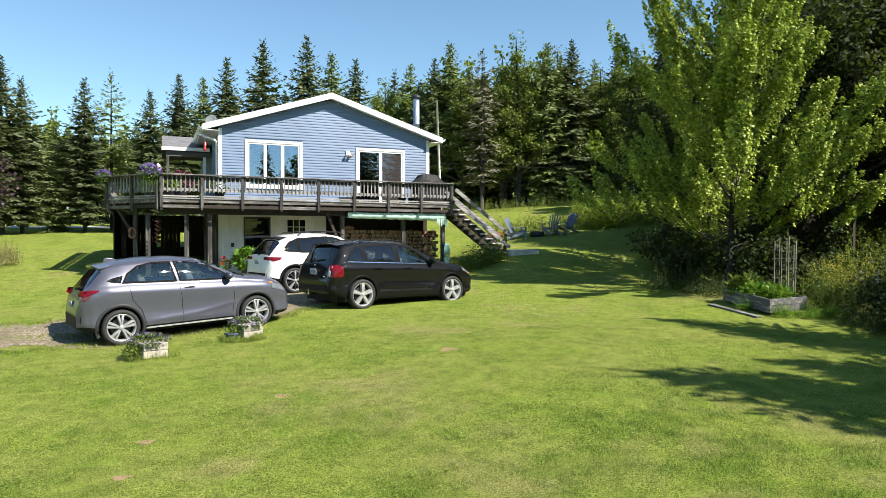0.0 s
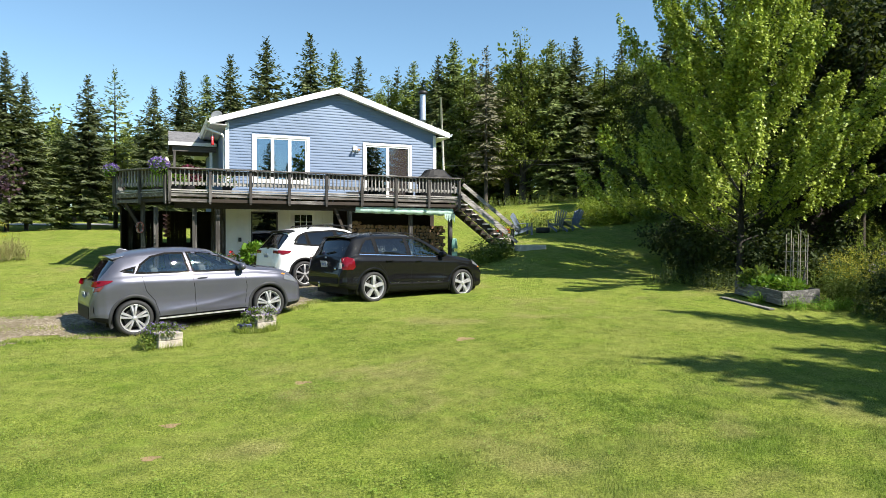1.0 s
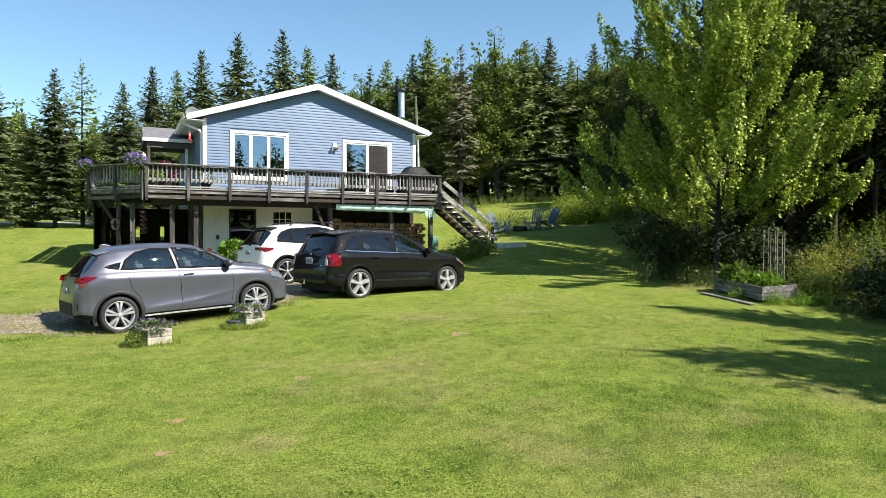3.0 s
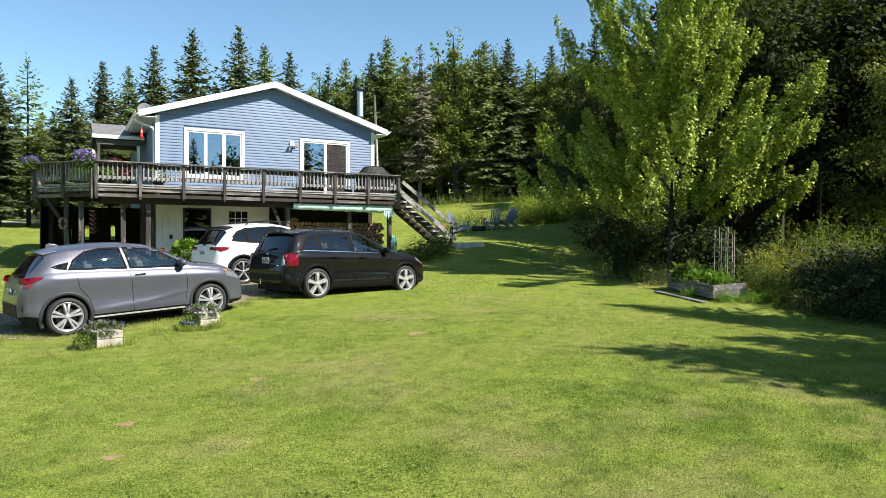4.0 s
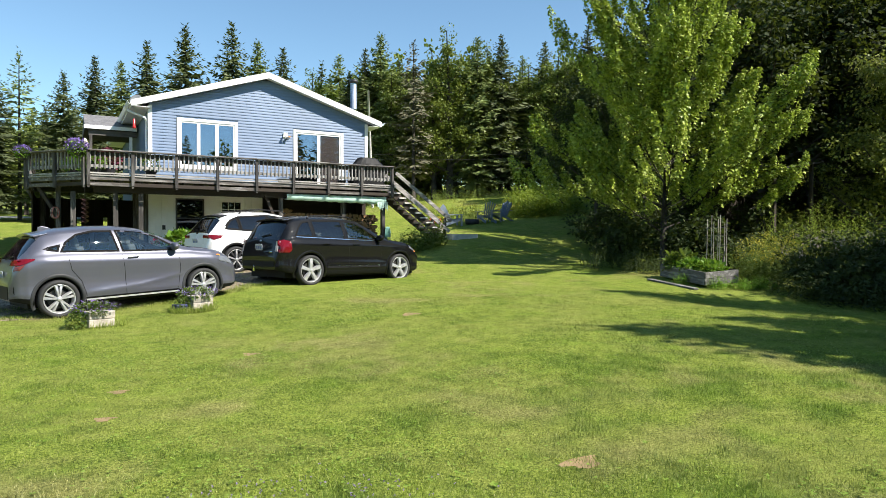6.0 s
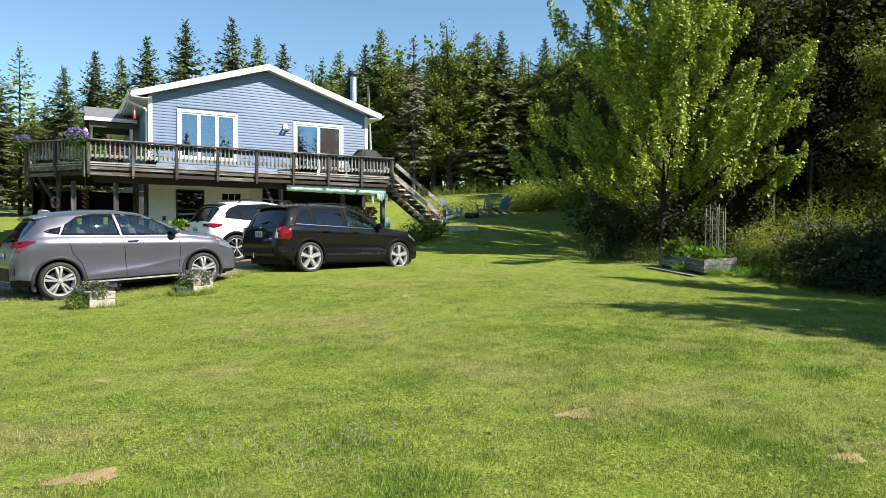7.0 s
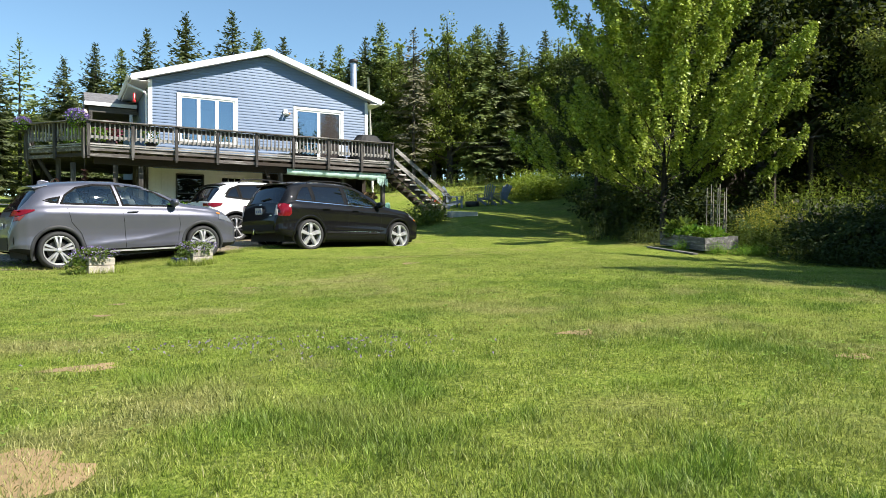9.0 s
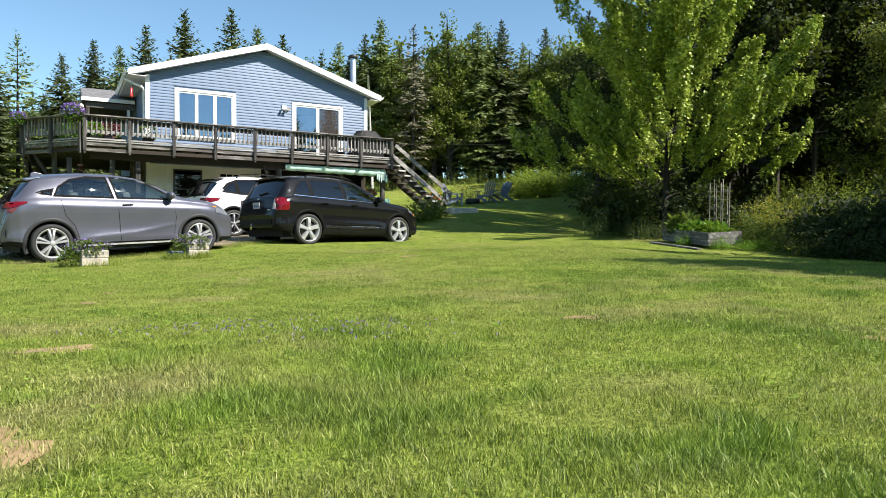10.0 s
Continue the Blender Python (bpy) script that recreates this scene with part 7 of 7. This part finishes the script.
def bush(name, x, y, r, h, leaf, count, size, seed, label):
    """A shrub: bent stems and a ragged crown of clumps down to the ground."""
    rng = np.random.default_rng(seed)
    z = gz(x, y)
    t = thing(name, x, y, z, label, "shrub", "shrubs")
    m = Mesh()
    tips = []
    for k in range(12):
        a = k * 0.55 + rng.uniform(0, 0.3)
        q = r * rng.uniform(0.3, 0.95)
        tip = (x + q * math.cos(a), y + q * math.sin(a), z + h * rng.uniform(0.45, 0.95) * (1.1 - 0.35 * q / r))
        m.tube([(x + 0.1 * math.cos(a), y + 0.1 * math.sin(a), z - 0.1), (x + q * 0.4 * math.cos(a), y + q * 0.4 * math.sin(a), z + h * 0.4), tip], 0.02, 5, 0.006)
        for s in (0.35, 0.6, 0.8, 1.0):
            tips.append([x + q * s * math.cos(a), y + q * s * math.sin(a), z + (tip[2] - z) * s + rng.normal(0, 0.1)])
    part("branchwork", m, M_BARK, t)
    tips = np.array(tips)
    quads("crown", *leaf_cloud(tips, np.full(len(tips), r * 0.36) * rng.uniform(0.6, 1.2, len(tips)), count, size, rng), leaf, t)


# leaves for shrubs and weeds under trees; their shade is put into the colour
M_SHADESHRUB = foliage("shade_dark_leaves", (0.016, 0.030, 0.007), (0.050, 0.074, 0.014), 0.2, 0.8)
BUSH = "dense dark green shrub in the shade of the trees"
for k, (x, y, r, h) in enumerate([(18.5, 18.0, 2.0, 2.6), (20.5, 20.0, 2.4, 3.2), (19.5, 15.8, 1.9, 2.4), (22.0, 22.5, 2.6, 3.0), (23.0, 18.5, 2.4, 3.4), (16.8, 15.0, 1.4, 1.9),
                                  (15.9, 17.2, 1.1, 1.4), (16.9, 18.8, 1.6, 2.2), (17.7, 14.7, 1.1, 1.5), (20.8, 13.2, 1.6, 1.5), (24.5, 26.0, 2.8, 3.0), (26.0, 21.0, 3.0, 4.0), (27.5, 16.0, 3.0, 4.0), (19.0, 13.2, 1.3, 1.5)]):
    bush("shrub", x, y, r, h, M_SHADESHRUB, 3200, 0.125, 100 + k, BUSH)
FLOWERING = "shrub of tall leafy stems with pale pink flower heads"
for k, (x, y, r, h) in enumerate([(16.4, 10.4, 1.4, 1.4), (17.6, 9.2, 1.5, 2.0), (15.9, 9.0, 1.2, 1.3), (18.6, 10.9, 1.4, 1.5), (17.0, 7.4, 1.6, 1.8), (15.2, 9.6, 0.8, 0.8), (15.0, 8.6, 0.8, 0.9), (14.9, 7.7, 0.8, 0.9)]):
    bush("flowering_shrub", x, y, r, h, M_SHADESHRUB, 6000, 0.095, 130 + k, FLOWERING)
herbs("pink_weed", [(16.3, 10.3, 1.2, 40), (17.6, 9.2, 1.4, 55), (18.5, 10.8, 1.2, 40), (17, 7.6, 1.3, 40)], 1.1, 1.65, M_SHADESHRUB, "tall weeds with pale pink flower heads", "weeds", 160, M_PETALW, 0.35, 0.16, 0.08)
herbs("goldenrod", [(16.1, 12.2, 0.7, 70), (16.9, 12.0, 0.8, 90), (17.6, 12.8, 0.8, 70), (15.5, 11.7, 0.5, 45)], 0.7, 1.3, M_WEED, "yellow-flowering goldenrod along the lawn's edge", "weeds", 161, M_YELLOW, 0.4, 0.15, 0.11)
# these weeds also stand in for the shadow along the shrubs' foot
herbs("edge_weeds", [(14.6, 10.2, 0.6, 50), (14.2, 9.3, 0.7, 70), (13.9, 8.4, 0.7, 70), (13.8, 7.5, 0.7, 70)], 0.3, 0.75, M_SHADESHRUB, "dark rank weeds at the foot of the shrubs", "weeds", 172, None, 0.5, 0.16)
herbs("slope_weeds", [(18.2, 12.7, 0.9, 60), (19.3, 12.3, 0.9, 90), (20.3, 13.0, 1.0, 80), (19.4, 11.5, 0.8, 70), (20.6, 12.0, 0.9, 70)], 1.3, 2.4, M_FERN, "tall bright weeds on the slope below the shed", "weeds", 170, None, 0.22, 0.22)
herbs("bed_edge_weeds", [(15.3, 11.6, 0.5, 60), (16.2, 13.4, 0.9, 80), (18.0, 13.8, 1.0, 90), (19.2, 12.0, 1.0, 80)], 0.4, 0.95, M_WEED, "rank green weeds round the garden bed", "weeds", 162)
# the maple's shade on these weeds is in their leaf colour
herbs("shade_weeds", [(14.9, 14.1, 0.8, 90), (14.0, 14.6, 0.7, 70), (14.6, 15.6, 0.9, 90), (13.8, 15.8, 0.7, 50)], 0.3, 0.9, M_SHADESHRUB, "dark weeds in the shade of the maple", "weeds", 169, None, 0.6, 0.14)
herbs("bed_grass_tufts", [(13.5, 11.55, 0.25, 50), (14.1, 11.3, 0.3, 60), (14.7, 11.2, 0.3, 50), (13.25, 12.4, 0.2, 30), (15.1, 11.35, 0.4, 50)], 0.12, 0.34, M_LEAFY, "long grass tufts against the garden bed", "grass", 168, None, 0.15, 0.2)
herbs("meadow_ferns", [(22.6, 31.6, 1.3, 150), (22.5, 29.0, 1.7, 170), (24.6, 31.5, 1.8, 150), (20.9, 28.6, 1.0, 90), (21.2, 29.8, 0.9, 80)], 0.8, 1.6, M_FERN, "tall bright ferns and weeds beside the upper lawn", "weeds", 163, None, 0.75, 0.24)
herbs("garden_perennials", [(15.6, 29.7, 0.8, 60), (17.4, 29.9, 0.9, 70), (18.6, 29.6, 0.9, 70), (19.6, 29.2, 0.7, 50)], 0.5, 0.95, M_WEED, "grasses and perennials behind the garden chairs", "plants", 164, M_YELLOW, 0.2, 0.30)
herbs("stair_border", [(10.6, 21.6, 0.6, 60), (11.2, 21.8, 0.5, 50), (10.0, 21.3, 0.5, 45)], 0.5, 0.85, M_WEED, "leafy border plants under the deck stairs", "plants", 165, None, 0.6, 0.2)
M_DRYGRASS = foliage("seeding_grass", (0.20, 0.19, 0.07), (0.42, 0.38, 0.17), 0.3, 0.6)
herbs("pale_goldenrod", [(-5.9, 27.6, 0.7, 110), (-6.9, 27.2, 1.0, 130), (-8.2, 26.8, 1.2, 130)], 1.0, 1.75, M_FERN, "pale goldenrod and tall grass at the lawn's far corner", "weeds", 166, M_YELLOW, 0.3, 0.2)
herbs("pale_tall_grass", [(-4.9, 28.2, 0.6, 90), (-5.4, 27.4, 0.6, 90), (-6.4, 26.6, 0.8, 90)], 0.5, 0.95, M_DRYGRASS, "pale seeding grass at the lawn's far corner", "grass", 171, None, 0.16, 0.26)
herbs("wood_edge_weeds", [(15 + 2.0 * k, 44 - 0.9 * k, 1.6, 60) for k in range(10)], 0.4, 1.1, M_DECID, "rough grass and weeds at the foot of the wood", "weeds", 167)

# trees beside and behind the camera's lawn
M_WILLOW = foliage("olive_leaves", (0.12, 0.15, 0.03), (0.30, 0.32, 0.07), 0.35, 0.5, None, 0.4)
make_broad("willow_tree", 8.8, 2.6, 31, M_WILLOW, "fine-leaved olive green tree at the lawn's edge", 24000, 0.10, 0.12, 34, "garden trees").matrix_basis = pose(23.2, 12.0, gz(23.2, 12.0))
for x, y, h, k in ((19.6, 4.6, 10.0, 0), (21.0, 0.5, 11.0, 0), (21.4, 4.0, 10.4, 1), (27.5, 9.5, 13.0, 1)):
    plant(BROAD[k], x, y, h)
plant(FINE[1], 12.55, -0.9, 10.75, 40, 1.25)
plant(FINE[0], 14.5, -0.3, 9.8, 80, 1.5)
plant(FINE[1], 15.95, 4.15, 10.0, 100, 1.15)
plant(FINE[2], 12.8, -3.4, 10.3, 10, 1.1)
plant(BROAD[0], 16.2, -30.5, 14.3)
# trees with shade-dark leaves; the last four are added to shade the upper lawn
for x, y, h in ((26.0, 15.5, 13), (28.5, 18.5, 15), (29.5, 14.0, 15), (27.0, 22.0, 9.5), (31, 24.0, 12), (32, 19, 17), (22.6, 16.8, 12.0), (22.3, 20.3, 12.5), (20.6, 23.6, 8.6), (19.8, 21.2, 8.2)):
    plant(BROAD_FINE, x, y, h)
for x, y, h, k in ((29.5, 8.0, 15, 1), (34, 15, 17, 0), (34, 22, 17, 1), (35, 27, 17, 0), (36, 18, 17, 2), (29, 31, 10.5, 0), (33, 33, 11, 1), (32, 28, 13, 0), (33, 11, 17, 0),
                   (-14, -22, 12, 0), (-5, -29, 13, 1), (4, -31, 11, 2), (11.7, -30, 13.1, 0), (13.8, -30, 10.9, 2), (-20, -16, 12, 0), (18.8, -31, 12, 1), (24, -30, 16, 1), (28.5, -31, 17, 0)):
    plant(PROTO[k], x, y, h)
plum = make_broad("purple_plum_tree", 6.6, 2.5, 41, M_PURPLE, "dark purple-leaved plum tree on the lawn", 24000, 0.17, 0.12, 26, "garden trees")
plum.matrix_basis = pose(-8.1, 30.0, gz(-8.1, 30.0))


# ---- grass ----
def blades(p, d, side, length, width, bent):
    """Grass blades as slim spikes, or bent in the middle where they are seen close."""
    L, W = length[:, None], width[:, None]
    n = len(p)
    if not bent:
        v = np.stack([p - side * W * 0.5, p + side * W * 0.5, p + d * L], 1)
        return v.reshape(-1, 3), np.arange(3 * n).reshape(n, 3)
    q = p + d * L * 0.55
    tip = q + unit(d * [1.35, 1.35, 0.62]) * L * 0.5
    v = np.stack([p - side * W * 0.5, p + side * W * 0.5, q + side * W * 0.4, q - side * W * 0.4, tip], 1)
    k = 5 * np.arange(n)[:, None]
    return v.reshape(-1, 3), np.concatenate([k + [0, 1, 2], k + [0, 2, 3], k + [3, 2, 4]])


def grass():
    rng = np.random.default_rng(5)
    V, F, base = [], [], 0
    sets = []
    for r0, r1, dens, h0, h1, w, bent in ((0.9, 2.4, 21000, 0.018, 0.048, 0.0026, True), (2.4, 4.5, 11500, 0.017, 0.046, 0.0032, True), (4.5, 8, 6000, 0.017, 0.042, 0.0048, False), (8, 14, 2300, 0.016, 0.040, 0.008, False), (14, 24, 420, 0.02, 0.04, 0.013, False)):
        n = int(dens * 0.5 * (r1 * r1 - r0 * r0) * radians(82))
        r = np.sqrt(rng.uniform(r0 * r0, r1 * r1, n))
        a = np.radians(rng.uniform(-67, 15, n))
        x, y = -0.5 - np.sin(a) * r, 0.4 + np.cos(a) * r
        rich, dry = richness(x, y), dryness(x, y)
        tuft = lattice_noise(x, y, 0.11, 9)
        keep = rng.uniform(size=n) < (0.45 + 0.55 * tuft) * (1 - 0.45 * dry)
        road = (y > 13.9 + 0.3 * x) & (y < 26) & (x < 8.6) & (y < 22 + (x + 3) * 0.8) & (y < np.where(x < 1.2, 16.3 + 0.2 * x, 30))
        keep &= ~road & ~((x > 13.3) & (x < 15) & (y > 11.5) & (y < 13.4)) & ~((x > 1) & (x < 12) & (y > 22.5))
        x, y, n = x[keep], y[keep], keep.sum()
        grow_by = (0.58 + 0.75 * rich * (1 - 0.5 * dry) + 0.25 * (2 * tuft - 1))[keep]
        sets.append((np.stack([x, y, ground(x, y) - 0.003], 1), rng.uniform(h0, h1, n) * grow_by, w * rng.uniform(0.6, 1.3, n), bent))
    # ragged tufts along the driveway's edges
    for edge, dens, wide in (([(-9, 13.27), (-2.5, 13.75), (0.2, 14.25), (2.3, 15.2), (3.6, 16.4), (5.5, 17.4), (7.6, 18.4)], 700, 0.10), ([(-9, 15.6), (-1.5, 16.6), (1.2, 18.5), (1.5, 22.3)], 500, 0.12), ([(-9, 14.5), (-0.8, 15.2)], 260, 0.16)):
        for (x0, y0), (x1, y1) in zip(edge, edge[1:]):
            n = int(math.hypot(x1 - x0, y1 - y0) * dens)
            u = rng.uniform(size=n)
            bite = 0.14 * np.sin(u * 9 + x0) + 0.08 * np.sin(u * 31 + y0)
            x = x0 + (x1 - x0) * u + rng.normal(0, wide, n)
            y = y0 + (y1 - y0) * u + bite + rng.normal(0, wide, n)
            sets.append((np.stack([x, y, ground(x, y)], 1), rng.uniform(0.03, 0.085, n), rng.uniform(0.008, 0.014, n), False))
    # long grass round the planters, where the mower does not reach
    for cx, cy, rr, n in ((-0.07, 12.45, 0.45, 500), (1.52, 13.35, 0.42, 2400)):
        a, q = rng.uniform(0, 6.283, n), rr * rng.uniform(0.2, 1, n) ** 0.5
        x, y = cx + q * np.cos(a), cy + q * np.sin(a) * 0.8
        sets.append((np.stack([x, y, ground(x, y)], 1), rng.uniform(0.06, 0.17, n), rng.uniform(0.007, 0.011, n), False))
    for P, H, Wd, bent in sets:
        n = len(P)
        b = rng.uniform(0, 6.28, n)
        k = rng.uniform(0.08, 0.95, n)
        D = unit(np.stack([np.cos(b) * k, np.sin(b) * k, np.ones(n)], 1) + rng.normal(0, 0.12, (n, 3)))
        c = b + 1.57 + rng.normal(0, 0.7, n)
        S = unit(np.stack([np.cos(c), np.sin(c), np.zeros(n)], 1))
        v, f = blades(P, D, S, H, Wd, bent)
        V.append(v)
        F.append(f + base)
        base += len(v)
    ob = tagged(quads("grass", np.concatenate(V), np.concatenate(F), M_BLADE), "short mown grass blades of the lawn", "grass", kind="stuff")
    lawn_map(ob)
    # clover and broad weeds among the grass
    n = 9000
    r, a = np.sqrt(rng.uniform(5.0, 90, n)), np.radians(rng.uniform(-67, 15, n))
    x, y = -0.5 - np.sin(a) * r, 0.4 + np.cos(a) * r
    c = np.sin(x * 1.1 + 0.7) * np.sin(y * 1.6 + 0.4 * x) + rng.normal(0, 0.35, n)
    x, y = x[c > 0.35], y[c > 0.35]
    k = len(x)
    p = np.repeat(np.stack([x, y, ground(x, y) + rng.uniform(0.012, 0.04, k)], 1), 3, 0)
    b = np.repeat(rng.uniform(0, 6.28, k), 3) + np.tile([0, 2.09, 4.19], k)
    w = unit(np.stack([np.cos(b), np.sin(b), rng.normal(0.2, 0.2, 3 * k)], 1))
    L = np.repeat(rng.uniform(0.012, 0.022, k), 3)
    v, f = diamonds(p, w, unit(np.cross(w, np.array([0, 0, 1.0]))), L, L * 0.95)
    tagged(quads("clover", v, f, M_CLOVER), "clover leaves scattered through the lawn", "clover", kind="stuff")
    # rosettes of plantain and dandelion
    n = 22
    r, a = np.sqrt(rng.uniform(1.2, 90, n)), np.radians(rng.uniform(-65, 12, n))
    x, y = -0.5 - np.sin(a) * r, 0.4 + np.cos(a) * r
    p = np.repeat(np.stack([x, y, ground(x, y) + 0.008], 1), 9, 0)
    b = np.repeat(rng.uniform(0, 6.28, n), 9) + np.tile(np.arange(9) * 0.72, n)
    w = unit(np.stack([np.cos(b), np.sin(b), rng.uniform(0.25, 0.9, 9 * n)], 1))
    L = rng.uniform(0.018, 0.042, 9 * n)
    v, f = diamonds(p, w, unit(np.cross(w, np.array([0, 0, 1.0]))), L, L * 0.38)
    tagged(quads("plantain", v, f, M_CLOVER), "broad-leaved plantain rosettes in the lawn", "weeds", kind="stuff")
    # small violet flowers in one patch
    n = 260
    x = np.concatenate([rng.normal(0.22, 0.30, n // 2), rng.normal(0.9, 0.3, n // 2)])
    y = np.concatenate([rng.normal(4.15, 0.16, n // 2), rng.normal(3.75, 0.2, n // 2)])
    keep = rng.uniform(size=n) < 0.5
    x, y = x[keep], y[keep]
    n = len(x)
    p = np.repeat(np.stack([x, y, ground(x, y) + rng.uniform(0.03, 0.055, n)], 1), 4, 0)
    w = unit(rng.normal(size=(4 * n, 3)) + [0, 0, 0.4])
    v, f = diamonds(p, w, unit(np.cross(w, rng.normal(size=(4 * n, 3)))), np.full(4 * n, 0.011), np.full(4 * n, 0.009))
    tagged(quads("self_heal", v, f, foliage("pale_violet_petals", (0.22, 0.17, 0.30), (0.40, 0.33, 0.46), 0.2, 0.7)), "tiny violet wildflowers in the lawn", "flowers", kind="stuff")


grass()
for k, (x, y, rx, ry) in enumerate([(-0.11, 7.55, 0.09, 0.08), (-0.29, 6.5, 0.08, 0.07), (1.52, 9.05, 0.11, 0.09), (4.5, 10.43, 0.16, 0.12), (-0.78, 2.38, 0.28, 0.2), (-0.5, 3.98, 0.16, 0.1), (2.35, 3.7, 0.14, 0.1), (3.0, 2.3, 0.1, 0.08)]):
    a = np.linspace(0, 6.283, 15)[:-1]
    m = Mesh()
    rr = 1 + 0.25 * np.sin(a * 3 + k) + 0.15 * np.sin(a * 5 + 2 * k)
    m.v = [(x + rx * q * math.cos(b), y + ry * q * math.sin(b), gz(x + rx * q * math.cos(b), y + ry * q * math.sin(b)) + 0.003) for q, b in zip(rr, a)] + [(x, y, gz(x, y) + 0.005)]
    m.f = [(i, (i + 1) % 14, 14) for i in range(14)]
    tagged(part("bare_patch", m, M_DIRT), "bare sandy patch worn into the lawn", "soil", "bare patches", "structure")
